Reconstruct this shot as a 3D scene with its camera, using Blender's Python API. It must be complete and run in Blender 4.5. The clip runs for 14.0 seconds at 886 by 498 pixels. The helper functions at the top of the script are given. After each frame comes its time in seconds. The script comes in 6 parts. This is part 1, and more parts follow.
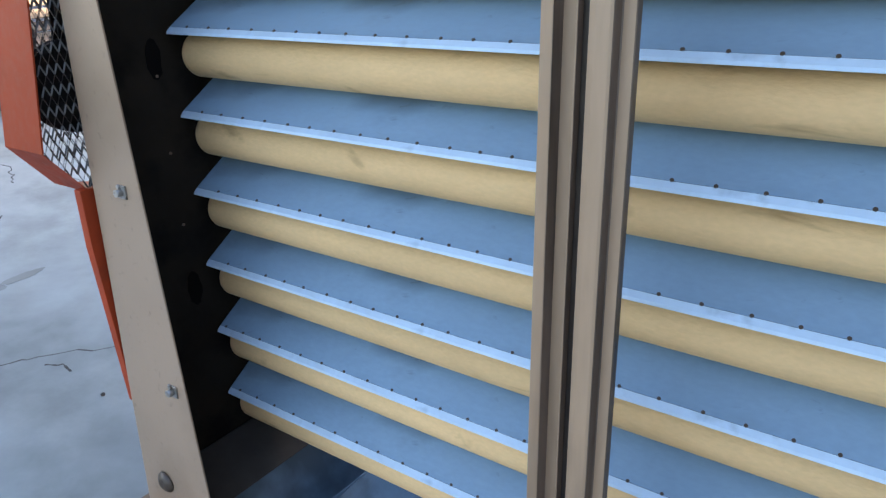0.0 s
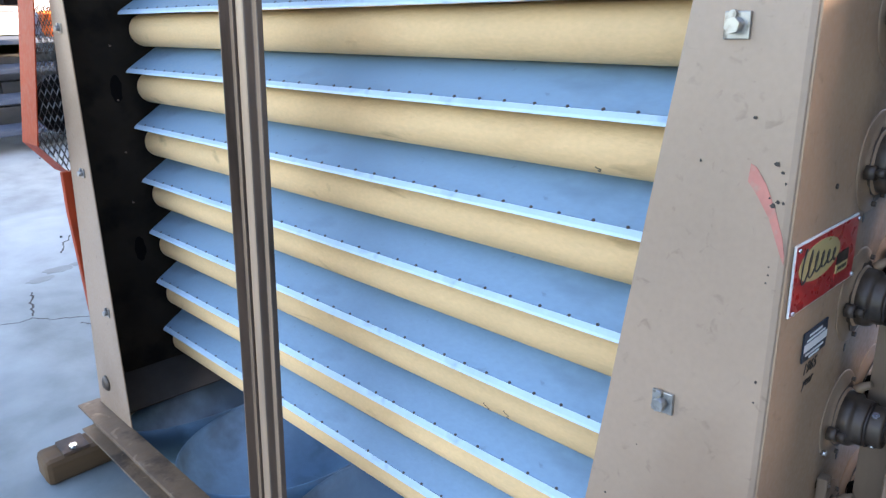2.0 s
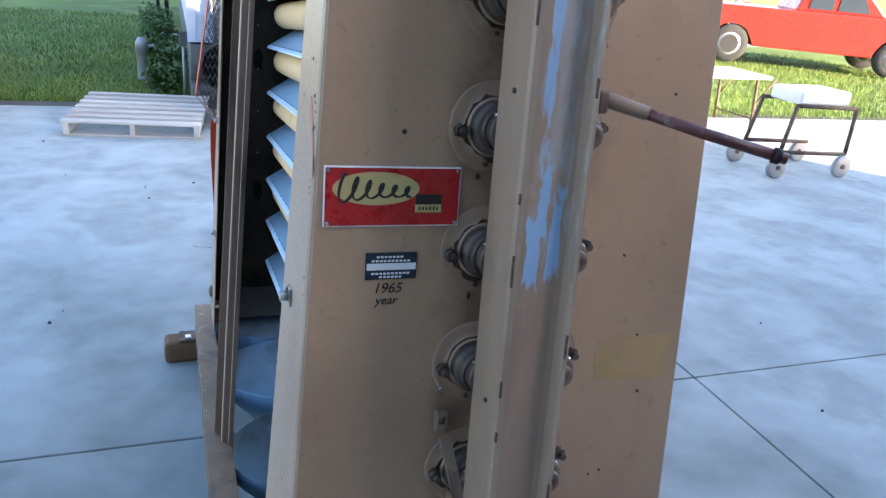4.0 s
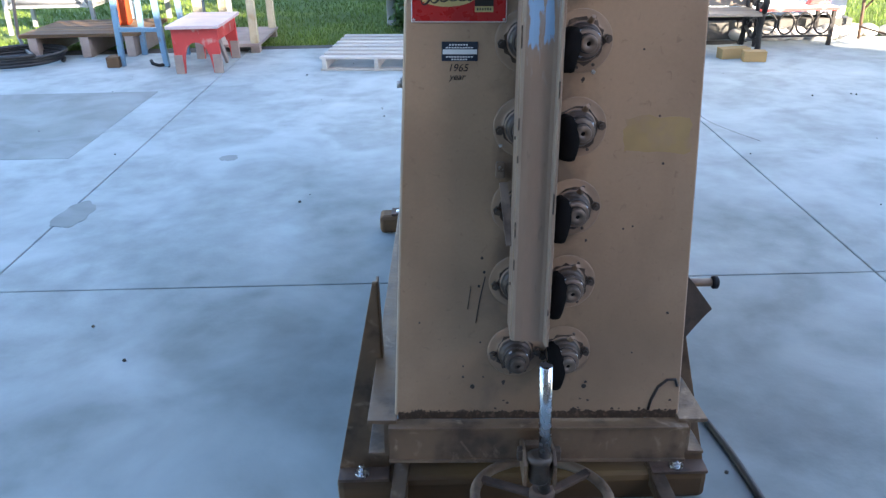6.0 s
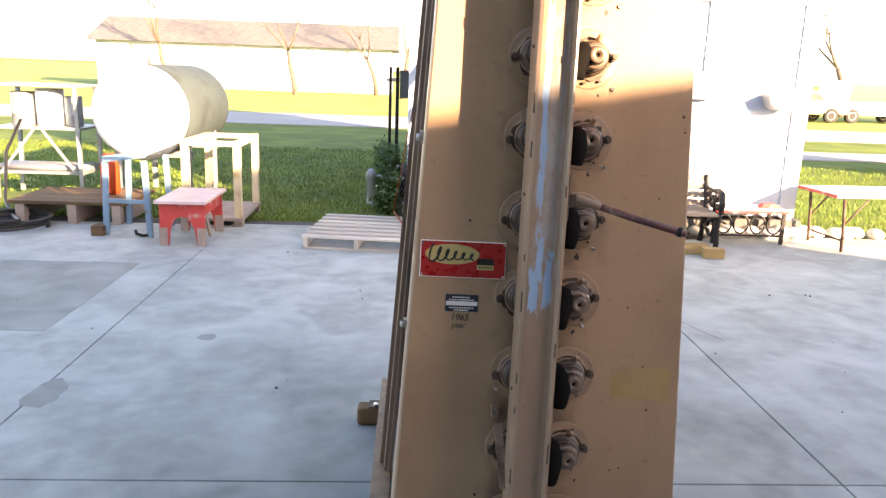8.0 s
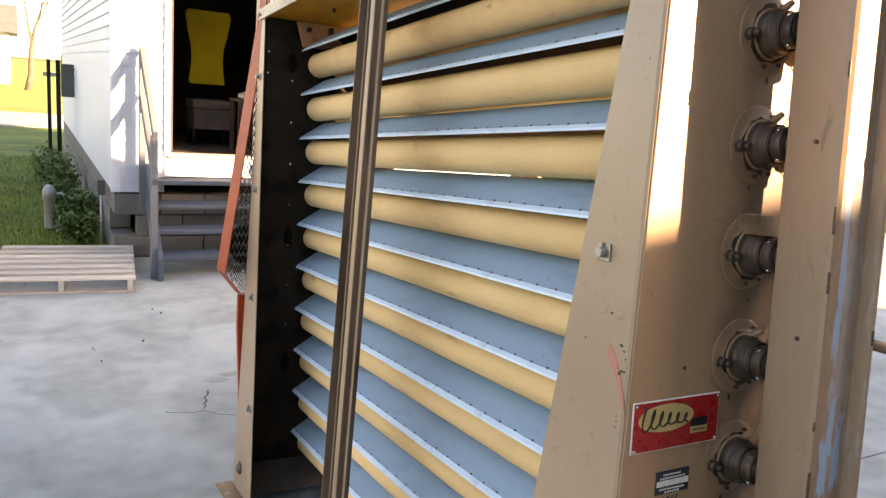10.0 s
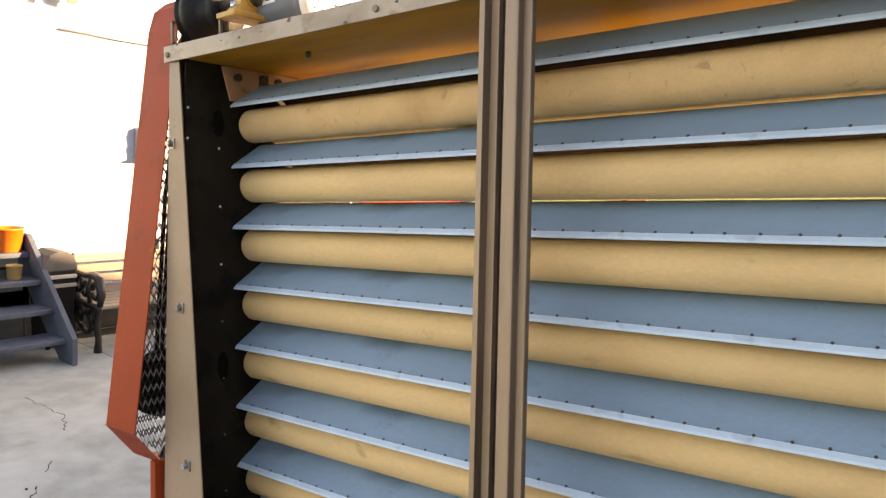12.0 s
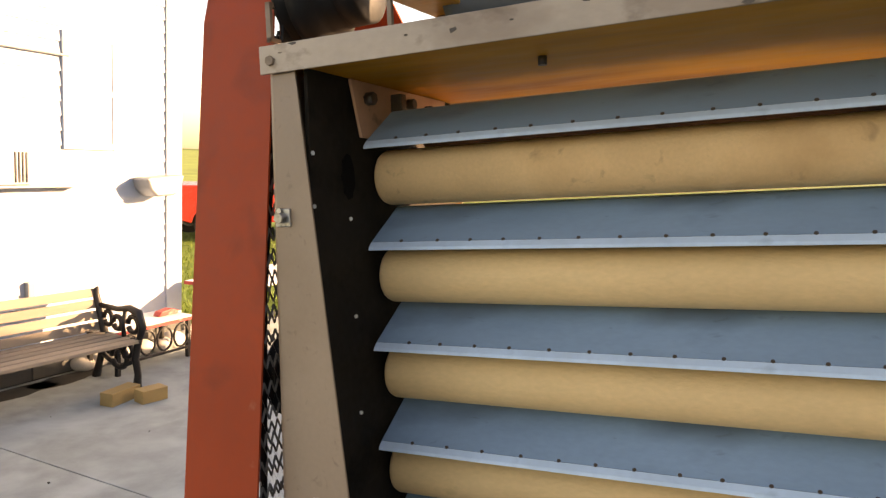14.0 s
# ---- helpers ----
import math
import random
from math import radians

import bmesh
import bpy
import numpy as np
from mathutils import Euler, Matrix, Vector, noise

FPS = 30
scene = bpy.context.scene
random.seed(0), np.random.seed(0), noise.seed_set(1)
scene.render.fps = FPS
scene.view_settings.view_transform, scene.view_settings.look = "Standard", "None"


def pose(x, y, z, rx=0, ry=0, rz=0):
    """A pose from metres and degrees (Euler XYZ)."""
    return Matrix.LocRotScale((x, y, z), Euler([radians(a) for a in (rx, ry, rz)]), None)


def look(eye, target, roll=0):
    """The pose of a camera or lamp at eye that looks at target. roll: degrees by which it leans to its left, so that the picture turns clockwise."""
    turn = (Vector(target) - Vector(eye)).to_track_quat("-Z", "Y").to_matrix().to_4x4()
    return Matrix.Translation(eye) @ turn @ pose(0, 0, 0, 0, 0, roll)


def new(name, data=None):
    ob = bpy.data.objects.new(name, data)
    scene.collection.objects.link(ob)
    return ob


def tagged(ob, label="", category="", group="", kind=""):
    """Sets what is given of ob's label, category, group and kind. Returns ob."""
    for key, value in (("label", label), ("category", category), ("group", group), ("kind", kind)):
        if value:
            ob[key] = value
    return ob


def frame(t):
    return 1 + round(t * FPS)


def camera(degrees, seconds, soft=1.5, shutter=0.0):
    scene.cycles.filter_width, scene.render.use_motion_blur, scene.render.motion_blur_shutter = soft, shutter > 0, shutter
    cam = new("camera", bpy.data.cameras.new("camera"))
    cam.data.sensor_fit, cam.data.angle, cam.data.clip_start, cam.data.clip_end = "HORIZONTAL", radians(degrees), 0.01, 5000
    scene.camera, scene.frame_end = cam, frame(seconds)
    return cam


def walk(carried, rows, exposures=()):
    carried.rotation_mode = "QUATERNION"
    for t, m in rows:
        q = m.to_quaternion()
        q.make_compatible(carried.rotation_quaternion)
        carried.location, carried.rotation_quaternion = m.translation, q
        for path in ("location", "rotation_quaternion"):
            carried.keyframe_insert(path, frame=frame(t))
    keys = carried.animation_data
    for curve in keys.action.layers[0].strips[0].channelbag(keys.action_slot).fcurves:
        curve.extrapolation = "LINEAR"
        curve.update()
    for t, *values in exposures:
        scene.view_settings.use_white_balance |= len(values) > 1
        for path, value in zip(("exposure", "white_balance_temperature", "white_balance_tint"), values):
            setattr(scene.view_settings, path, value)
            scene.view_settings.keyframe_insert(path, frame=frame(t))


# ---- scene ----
cam = camera(61.6, 14.0, soft=1.35)

# seconds, eye, target, roll
PATH = [
    (0, (-0.931, 0.807, 1.496), (-0.1934, 1.3138, 1.0497), 2.48),
    (0.5, (-0.901, 0.549, 1.520), (-0.2170, 1.1539, 1.1124), 0.89),
    (1, (-0.887, 0.350, 1.557), (-0.2646, 1.0267, 1.1640), 2.17),
    (1.5, (-0.884, 0.090, 1.572), (-0.1802, 0.6875, 1.1867), 3.20),
    (2, (-0.919, -0.076, 1.597), (-0.2649, 0.5749, 1.2125), 2.50),
    (2.5, (-0.763, -0.233, 1.580), (-0.2245, 0.5154, 1.1920), 1.62),
    (2.7, (-0.703, -0.291, 1.581), (-0.2126, 0.4845, 1.1831), 1.57),
    (4.8, (-0.251, -0.845, 1.586), (-0.0512, 0.0636, 1.2195), 4.42),
    (5, (-0.227, -0.879, 1.572), (-0.0821, 0.0381, 1.2020), 2.69),
    (5.5, (-0.204, -1.045, 1.542), (-0.1172, -0.1119, 1.1934), 0.31),
    (6, (-0.194, -1.223, 1.489), (-0.1884, -0.3242, 1.0510), -1.18),
    (6.5, (-0.171, -1.298, 1.466), (-0.1755, -0.4240, 0.9796), -2.16),
    (7, (-0.179, -1.313, 1.496), (-0.1675, -0.4226, 1.0419), -1.36),
    (7.5, (-0.204, -1.308, 1.619), (-0.1974, -0.3529, 1.3242), 0.54),
    (7.7, (-0.216, -1.303, 1.641), (-0.1981, -0.3343, 1.3958), 1.32),
    (9.8, (-0.896, -0.612, 1.744), (-0.4391, 0.2535, 1.5359), 3.36),
    (10, (-0.942, -0.535, 1.736), (-0.4528, 0.3123, 1.5300), 4.92),
    (10.5, (-0.974, -0.245, 1.731), (-0.4035, 0.5606, 1.5725), 1.41),
    (11, (-1.024, -0.015, 1.755), (-0.3774, 0.7342, 1.6097), 1.38),
    (11.5, (-1.178, 0.233, 1.778), (-0.4029, 0.8505, 1.6474), 0.31),
    (12, (-1.244, 0.484, 1.770), (-0.4575, 1.0876, 1.6354), 4.03),
    (12.5, (-1.163, 0.810, 1.782), (-0.3782, 1.4214, 1.6804), 0.25),
    (13, (-1.142, 1.057, 1.792), (-0.3421, 1.6386, 1.6459), 3.63),
    (13.5, (-1.150, 1.338, 1.832), (-0.2554, 1.7768, 1.7403), 1.74),
    (14, (-1.032, 1.487, 1.824), (-0.1403, 1.9231, 1.7039), 2.58),
]
EXPOSURES = [(0, 2.50, 6450, 20), (0.6, 2.56, 6250, 20), (1.2, 2.63, 6200, 21), (1.8, 3.05, 6250, 22), (2.7, 2.98, 6200, 20), (4.8, 2.76, 5700, 16), (6.0, 2.78, 5700, 15), (6.5, 2.81, 6000, 14), (7.0, 2.82, 6500, 16), (7.7, 2.76, 7300, 25), (9.8, 2.63, 8800, 27), (11, 2.51, 9150, 27), (13, 2.20, 9450, 27), (14, 1.98, 9450, 28)]
walk(cam, [(t, look(eye, target, roll)) for t, eye, target, roll in PATH], EXPOSURES)

# ---- daylight: low sun from behind on the right, open sky ----
SUN_WAY = Vector((-0.648, 0.762, -0.28)).normalized()
world = bpy.data.worlds.new("sky")
scene.world = world
world.use_nodes = True
wn = world.node_tree
sky = wn.nodes.new("ShaderNodeTexSky")
sky.sky_type = "NISHITA"
sky.sun_disc = False
sky.sun_elevation = math.asin(-SUN_WAY.z)
sky.sun_rotation = math.atan2(-SUN_WAY.x, -SUN_WAY.y)
wn.links.new(sky.outputs[0], wn.nodes["Background"].inputs[0])
wn.nodes["Background"].inputs[1].default_value = 0.13
sun_data = bpy.data.lights.new("sun", "SUN")
sun_data.energy, sun_data.angle, sun_data.color = 5.0, radians(0.5), (1.0, 0.79, 0.52)
sun = new("sun", sun_data)
sun.matrix_world = look((12, -10, 6), Vector((12, -10, 6)) + SUN_WAY)


# ---- materials ----
def surface(name, base, rough=0.6, metal=0.0, vary=0.25, fine=60.0, coarse=4.0, bump=0.15, stain=None, stain_amount=0.0, stain_scale=2.0,
            stain_cut=0.55, stain2=None, stain2_amount=0.0, stain2_scale=5.0, stain2_cut=0.58, soft=1.0, stretch=(1, 1, 1), island=0.0, obrandom=0.0, spec=0.5, sheen=0.0, transmission=0.0):
    """A procedural surface: base colour varied at two scales, optional stains, fine relief."""
    m = bpy.data.materials.new(name)
    m.use_nodes = True
    nt = m.node_tree
    b = nt.nodes["Principled BSDF"]
    co = nt.nodes.new("ShaderNodeTexCoord")
    mp = nt.nodes.new("ShaderNodeMapping")
    mp.inputs["Scale"].default_value = stretch
    nt.links.new(co.outputs["Object"], mp.inputs[0])

    def noise_node(scale, detail=6.0):
        n = nt.nodes.new("ShaderNodeTexNoise")
        n.inputs["Scale"].default_value = scale
        n.inputs["Detail"].default_value = detail
        nt.links.new(mp.outputs[0], n.inputs["Vector"])
        return n

    def mixer(kind, fac, a, c):
        x = nt.nodes.new("ShaderNodeMix")
        x.data_type, x.blend_type = "RGBA", kind
        for sock, val in ((x.inputs[0], fac), (x.inputs[6], a), (x.inputs[7], c)):
            if isinstance(val, (int, float)):
                sock.default_value = val
            elif isinstance(val, tuple):
                sock.default_value = (*val, 1)
            else:
                nt.links.new(val, sock)
        return x.outputs[2]

    def ramp(value, lo, hi, a, c):
        r = nt.nodes.new("ShaderNodeMapRange")
        for i, v in ((1, lo), (2, hi), (3, a), (4, c)):
            r.inputs[i].default_value = v
        nt.links.new(value, r.inputs[0])
        return r.outputs[0]

    nf, nc = noise_node(fine), noise_node(coarse)
    dark, light = tuple(v * (1 - vary) for v in base), tuple(min(1, v * (1 + vary)) for v in base)
    col = mixer("MIX", ramp(nc.outputs[0], 0.3, 0.7, 0, 1), dark, light)
    col = mixer("MULTIPLY", 0.6 * vary + 0.1, col, mixer("MIX", ramp(nf.outputs[0], 0.3, 0.7, 0, 1), (0.55, 0.55, 0.55), (1, 1, 1)))
    if stain:
        ns = noise_node(stain_scale, 8.0)
        col = mixer("MIX", ramp(ns.outputs[0], stain_cut, stain_cut + 0.15 * soft, 0, stain_amount), col, stain)
    if stain2:
        n2 = noise_node(stain2_scale, 10.0)
        n2.inputs["Distortion"].default_value = 0.6
        col = mixer("MIX", ramp(n2.outputs[0], stain2_cut, stain2_cut + 0.12 * soft, 0, stain2_amount), col, stain2)
    if island or obrandom:
        if island:
            src = nt.nodes.new("ShaderNodeNewGeometry").outputs["Random Per Island"]
        else:
            src = nt.nodes.new("ShaderNodeObjectInfo").outputs["Random"]
        amount = island or obrandom
        hv = nt.nodes.new("ShaderNodeHueSaturation")
        nt.links.new(ramp(src, 0, 1, 1 - amount, 1 + amount), hv.inputs["Value"])
        nt.links.new(col, hv.inputs["Color"])
        col = hv.outputs[0]
    nt.links.new(col, b.inputs["Base Color"])
    nt.links.new(ramp(nf.outputs[0], 0.2, 0.8, max(0.04, rough - 0.12), min(1, rough + 0.12)), b.inputs["Roughness"])
    b.inputs["Metallic"].default_value = metal
    b.inputs["Specular IOR Level"].default_value = spec
    b.inputs["Sheen Weight"].default_value = sheen
    b.inputs["Transmission Weight"].default_value = transmission
    if bump:
        bp = nt.nodes.new("ShaderNodeBump")
        bp.inputs["Strength"].default_value = bump
        bp.inputs["Distance"].default_value = 0.01
        nt.links.new(mixer("MIX", 0.5, nf.outputs[0], nc.outputs[0]), bp.inputs["Height"])
        nt.links.new(bp.outputs[0], b.inputs["Normal"])
    return m


M_TAN = surface("tan_paint", (0.346, 0.237, 0.160), 0.42, vary=0.10, fine=140, coarse=3, bump=0.04, stain=(0.20, 0.12, 0.07), stain_amount=0.55, stain_scale=2.2, stain_cut=0.55, stain2=(0.13, 0.08, 0.05), stain2_amount=0.35, stain2_scale=60, stain2_cut=0.62)
M_LIPTAN = surface("chipped_pale_tan_paint", (0.44, 0.335, 0.25), 0.45, vary=0.16, fine=120, coarse=6, bump=0.1, stain=(0.10, 0.055, 0.03), stain_amount=0.9, stain_scale=26, stain_cut=0.58, stain2=(0.22, 0.14, 0.09), stain2_amount=0.6, stain2_scale=7, stain2_cut=0.52, stretch=(1, 0.6, 1))
M_CHANNEL = surface("scuffed_channel_paint", (0.27, 0.185, 0.125), 0.40, vary=0.12, fine=120, coarse=5, bump=0.06, stain=(0.13, 0.08, 0.05), stain_amount=0.7, stain_scale=6, stain_cut=0.55, stain2=(0.06, 0.04, 0.03), stain2_amount=0.6, stain2_scale=45, stain2_cut=0.66, stretch=(1, 1, 0.3))


def wear_and_shade(m, coat, windows, edge, ragged, cover, scale=85.0, drawn=0.30, fade=0.5):
    """Older coat, oil and painted shade laid ragged over a paint, inside windows of (x, z, half width, half height)."""
    nt = m.node_tree
    b = nt.nodes["Principled BSDF"]
    under = b.inputs["Base Color"].links[0].from_socket
    co = nt.nodes.new("ShaderNodeTexCoord")
    sep = nt.nodes.new("ShaderNodeSeparateXYZ")
    nt.links.new(co.outputs["Object"], sep.inputs[0])
    mp = nt.nodes.new("ShaderNodeMapping")
    mp.inputs["Scale"].default_value = (1, 1, drawn)
    nt.links.new(co.outputs["Object"], mp.inputs[0])
    rag = nt.nodes.new("ShaderNodeTexNoise")
    rag.inputs["Scale"].default_value, rag.inputs["Detail"].default_value, rag.inputs["Distortion"].default_value = scale, 7.0, 0.5
    nt.links.new(mp.outputs[0], rag.inputs["Vector"])

    def calc(op, a, c=None):
        n = nt.nodes.new("ShaderNodeMath")
        n.operation = op
        for sock, val in zip(n.inputs, (a, c)):
            if isinstance(val, (int, float)):
                sock.default_value = val
            elif val is not None:
                nt.links.new(val, sock)
        return n.outputs[0]

    best = None
    for x, z, hx, hz in windows:
        u = calc("DIVIDE", calc("ABSOLUTE", calc("SUBTRACT", sep.outputs[0], x)), hx)
        v = calc("DIVIDE", calc("ABSOLUTE", calc("SUBTRACT", sep.outputs[2], z)), hz)
        inside = calc("SUBTRACT", 1.0, calc("MAXIMUM", u, v))
        best = inside if best is None else calc("MAXIMUM", best, inside)
    level = calc("ADD", best, calc("MULTIPLY", calc("SUBTRACT", rag.outputs[0], 0.5), ragged))
    r = nt.nodes.new("ShaderNodeMapRange")
    for k, val in ((1, edge), (2, edge + fade), (3, 0.0), (4, cover)):
        r.inputs[k].default_value = val
    nt.links.new(level, r.inputs[0])
    x = nt.nodes.new("ShaderNodeMix")
    x.data_type = "RGBA"
    x.inputs[7].default_value = (*coat, 1)
    nt.links.new(r.outputs[0], x.inputs[0])
    nt.links.new(under, x.inputs[6])
    nt.links.new(x.outputs[2], b.inputs["Base Color"])


wear_and_shade(M_CHANNEL, (0.30, 0.285, 0.27), [(-0.044, 1.45, 0.034, 0.40)], 0.35, 2.0, 0.85)
wear_and_shade(M_CHANNEL, (0.10, 0.072, 0.052), [(-0.034, 1.36, 0.022, 0.14), (-0.030, 1.60, 0.02, 0.2), (-0.035, 0.90, 0.012, 0.3)], 0.85, 2.4, 0.6)
wear_and_shade(M_CHANNEL, (0.23, 0.37, 0.53), [(-0.0580, 1.52, 0.0075, 0.24), (-0.0520, 1.245, 0.0085, 0.045), (-0.0600, 1.190, 0.0110, 0.045), (-0.0345, 1.215, 0.0095, 0.065)], 0.22, 1.5, 0.9, 85.0, 0.30, 0.14)
M_PANEL = surface("oily_shaded_tan_paint", (0.378, 0.248, 0.148), 0.42, vary=0.10, fine=140, coarse=3, bump=0.04, stain=(0.20, 0.12, 0.07), stain_amount=0.55, stain_scale=2.2, stain_cut=0.55, stain2=(0.13, 0.08, 0.05), stain2_amount=0.35, stain2_scale=60, stain2_cut=0.62)
# lower panel: brown grime, and the fall-off of light painted in with it
wear_and_shade(M_PANEL, (0.17, 0.110, 0.064), [(0.0, 0.42, 0.60, 0.75)], 0.12, 1.3, 0.62, 6.0, 0.8, 0.8)
# bearing column: oil streaks, with the shadow beside the channel painted in
wear_and_shade(M_PANEL, (0.085, 0.055, 0.040), [(-0.02, 1.25, 0.135, 1.1)], 0.25, 1.5, 0.62, 14.0, 0.7)
M_TANWORN = surface("worn_tan_paint", (0.23, 0.155, 0.10), 0.52, vary=0.18, fine=90, coarse=9, bump=0.14, stain=(0.065, 0.037, 0.02), stain_amount=0.9, stain_scale=14, stain_cut=0.53, stain2=(0.36, 0.27, 0.20), stain2_amount=0.6, stain2_scale=24, stain2_cut=0.64)
M_DARK = surface("greasy_steel_and_tray_shade", (0.022, 0.0165, 0.0115), 0.7, vary=0.35, fine=80, coarse=6, bump=0.1, stain=(0.007, 0.0055, 0.0045), stain_amount=0.9, stain_scale=9, stain_cut=0.5, spec=0.12)
M_BLUE = surface("grey_blue_enamel", (0.215, 0.33, 0.44), 0.42, vary=0.13, fine=150, coarse=5, bump=0.05, stain=(0.115, 0.165, 0.21), stain_amount=0.6, stain_scale=7, stain_cut=0.54, stain2=(0.08, 0.095, 0.11), stain2_amount=0.55, stain2_scale=45, stain2_cut=0.655, stretch=(1, 0.5, 1))
M_LIP = surface("bare_blue_edge", (0.47, 0.60, 0.72), 0.40, vary=0.08, fine=90, coarse=8, bump=0.03, stain=(0.14, 0.19, 0.24), stain_amount=0.6, stain_scale=16, stain_cut=0.60)
M_VELVET = surface("cream_velvet_cloth", (0.77, 0.508, 0.255), 0.95, vary=0.13, fine=190, coarse=5, bump=0.22, stain=(0.55, 0.32, 0.14), stain_amount=0.6, stain_scale=4, stain_cut=0.55, stain2=(0.26, 0.15, 0.065), stain2_amount=0.55, stain2_scale=15, stain2_cut=0.635, stretch=(1, 0.45, 1), spec=0.1, sheen=0.05, obrandom=0.07)
M_VELVETOLD = surface("spotted_velvet_cloth", (0.74, 0.47, 0.235), 0.95, vary=0.13, fine=190, coarse=5, bump=0.22, stain=(0.50, 0.29, 0.13), stain_amount=0.7, stain_scale=5, stain_cut=0.5, stain2=(0.22, 0.13, 0.065), stain2_amount=0.45, stain2_scale=30, stain2_cut=0.62, spec=0.1, sheen=0.05)
M_BROWNPOST = surface("brown_mullion_paint", (0.345, 0.225, 0.140), 0.42, vary=0.18, fine=120, coarse=6, bump=0.04, stain=(0.11, 0.07, 0.048), stain_amount=0.7, stain_scale=11, stain_cut=0.54, stain2=(0.25, 0.17, 0.12), stain2_amount=0.5, stain2_scale=20, stain2_cut=0.60, stretch=(1, 1, 0.12), spec=0.5)
M_POSTSIDE = surface("shaded_mullion_flank", (0.165, 0.113, 0.080), 0.45, vary=0.25, fine=120, coarse=8, bump=0.05, stain=(0.02, 0.014, 0.01), stain_amount=0.8, stain_scale=14, stain_cut=0.52, stretch=(1, 1, 0.15))
M_RED = surface("faded_orange_red_paint", (0.36, 0.048, 0.013), 0.58, vary=0.14, fine=60, coarse=3, bump=0.05, stain=(0.46, 0.21, 0.13), stain_amount=0.45, spec=0.22, stain_scale=26, stain_cut=0.72, stain2=(0.20, 0.035, 0.014), stain2_amount=0.5, stain2_scale=9, stain2_cut=0.56)
M_BLACK = surface("black_rubber_and_iron", (0.009, 0.008, 0.008), 0.55, vary=0.3, bump=0.1, spec=0.25)
M_MESH = surface("grey_expanded_steel", (0.10, 0.095, 0.09), 0.5, metal=0.4, vary=0.2, bump=0.05)
M_IRON = surface("oily_cast_iron", (0.075, 0.052, 0.036), 0.46, metal=0.15, vary=0.35, fine=90, coarse=25, bump=0.12, stain=(0.018, 0.012, 0.008), stain_amount=0.85, stain_scale=30, stain_cut=0.54)
M_STEEL = surface("oily_turned_steel", (0.150, 0.106, 0.074), 0.42, metal=0.2, vary=0.2, fine=90, coarse=30, bump=0.06, stain=(0.03, 0.02, 0.014), stain_amount=0.9, stain_scale=40, stain_cut=0.58)
M_FLANGE = surface("pressed_bearing_flange", (0.285, 0.188, 0.117), 0.46, vary=0.10, fine=70, coarse=20, bump=0.05, stain=(0.19, 0.125, 0.082), stain_amount=0.7, stain_scale=18, stain_cut=0.54)
M_MATTBLACK = surface("matt_black_rubber_and_shadow", (0.007, 0.006, 0.0055), 0.9, vary=0.3, bump=0.1, spec=0.06)
M_CHROME = surface("bright_zinc", (0.62, 0.63, 0.65), 0.25, metal=1.0, vary=0.1, bump=0.03)
M_LATCH = surface("dull_zinc_plate", (0.40, 0.38, 0.35), 0.38, metal=0.8, vary=0.25, fine=90, coarse=40, bump=0.05, stain=(0.08, 0.06, 0.045), stain_amount=0.8, stain_scale=70, stain_cut=0.55)
M_HOPPER = surface("blue_hopper_paint", (0.115, 0.205, 0.29), 0.6, vary=0.2, fine=60, coarse=4, bump=0.05, stain=(0.035, 0.055, 0.07), stain_amount=0.7, stain_scale=5, stain_cut=0.45, spec=0.25)
M_WOOD = surface("weathered_brown_timber", (0.105, 0.058, 0.024), 0.8, vary=0.4, fine=40, coarse=6, bump=0.35, stretch=(0.12, 1, 1), stain=(0.035, 0.023, 0.015), stain_amount=0.8, stain_scale=7, stain_cut=0.5, stain2=(0.24, 0.15, 0.05), stain2_amount=0.6, stain2_scale=5, stain2_cut=0.58)
M_RUST = surface("rusty_brown_steel", (0.11, 0.065, 0.042), 0.7, vary=0.35, fine=70, coarse=14, bump=0.2, stain=(0.035, 0.022, 0.016), stain_amount=0.8, stain_scale=18, stain_cut=0.5)
M_MAGENTA = surface("magenta_marking_paint", (0.27, 0.010, 0.11), 0.6, vary=0.3, fine=40, coarse=12, bump=0.05, stain=(0.16, 0.05, 0.045), stain_amount=0.8, stain_scale=16, stain_cut=0.55)
M_YELLOWSMEAR = surface("faded_yellow_paint", (0.38, 0.255, 0.105), 0.6, vary=0.18, fine=30, coarse=8, bump=0.04, stain=(0.33, 0.218, 0.135), stain_amount=0.9, stain_scale=14, stain_cut=0.46)
M_PINK = surface("faded_red_crayon", (0.46, 0.17, 0.125), 0.7, vary=0.15, fine=200, coarse=40, bump=0.03, stain=(0.345, 0.236, 0.162), stain_amount=0.6, stain_scale=90, stain_cut=0.52)
M_GREASE = surface("black_grease", (0.028, 0.018, 0.013), 0.4, vary=0.4, bump=0.2)
M_SIGNRED = surface("red_enamel_plate", (0.36, 0.014, 0.014), 0.3, vary=0.08, bump=0.02)
M_SIGNCREAM = surface("cream_enamel", (0.46, 0.37, 0.15), 0.35, vary=0.12, bump=0.0)
M_SIGNBLACK = surface("black_enamel", (0.016, 0.015, 0.014), 0.35, vary=0.1, bump=0.0)
M_WHITE = surface("white_enamel", (0.75, 0.74, 0.70), 0.4, vary=0.05, bump=0.0)
M_NAVY = surface("navy_data_plate", (0.012, 0.020, 0.036), 0.35, vary=0.1, bump=0.0)
M_BRASS = surface("yellow_painted_iron", (0.55, 0.29, 0.05), 0.4, vary=0.2, fine=60, coarse=20, bump=0.1, stain=(0.2, 0.1, 0.03), stain_amount=0.7, stain_scale=20, stain_cut=0.58)
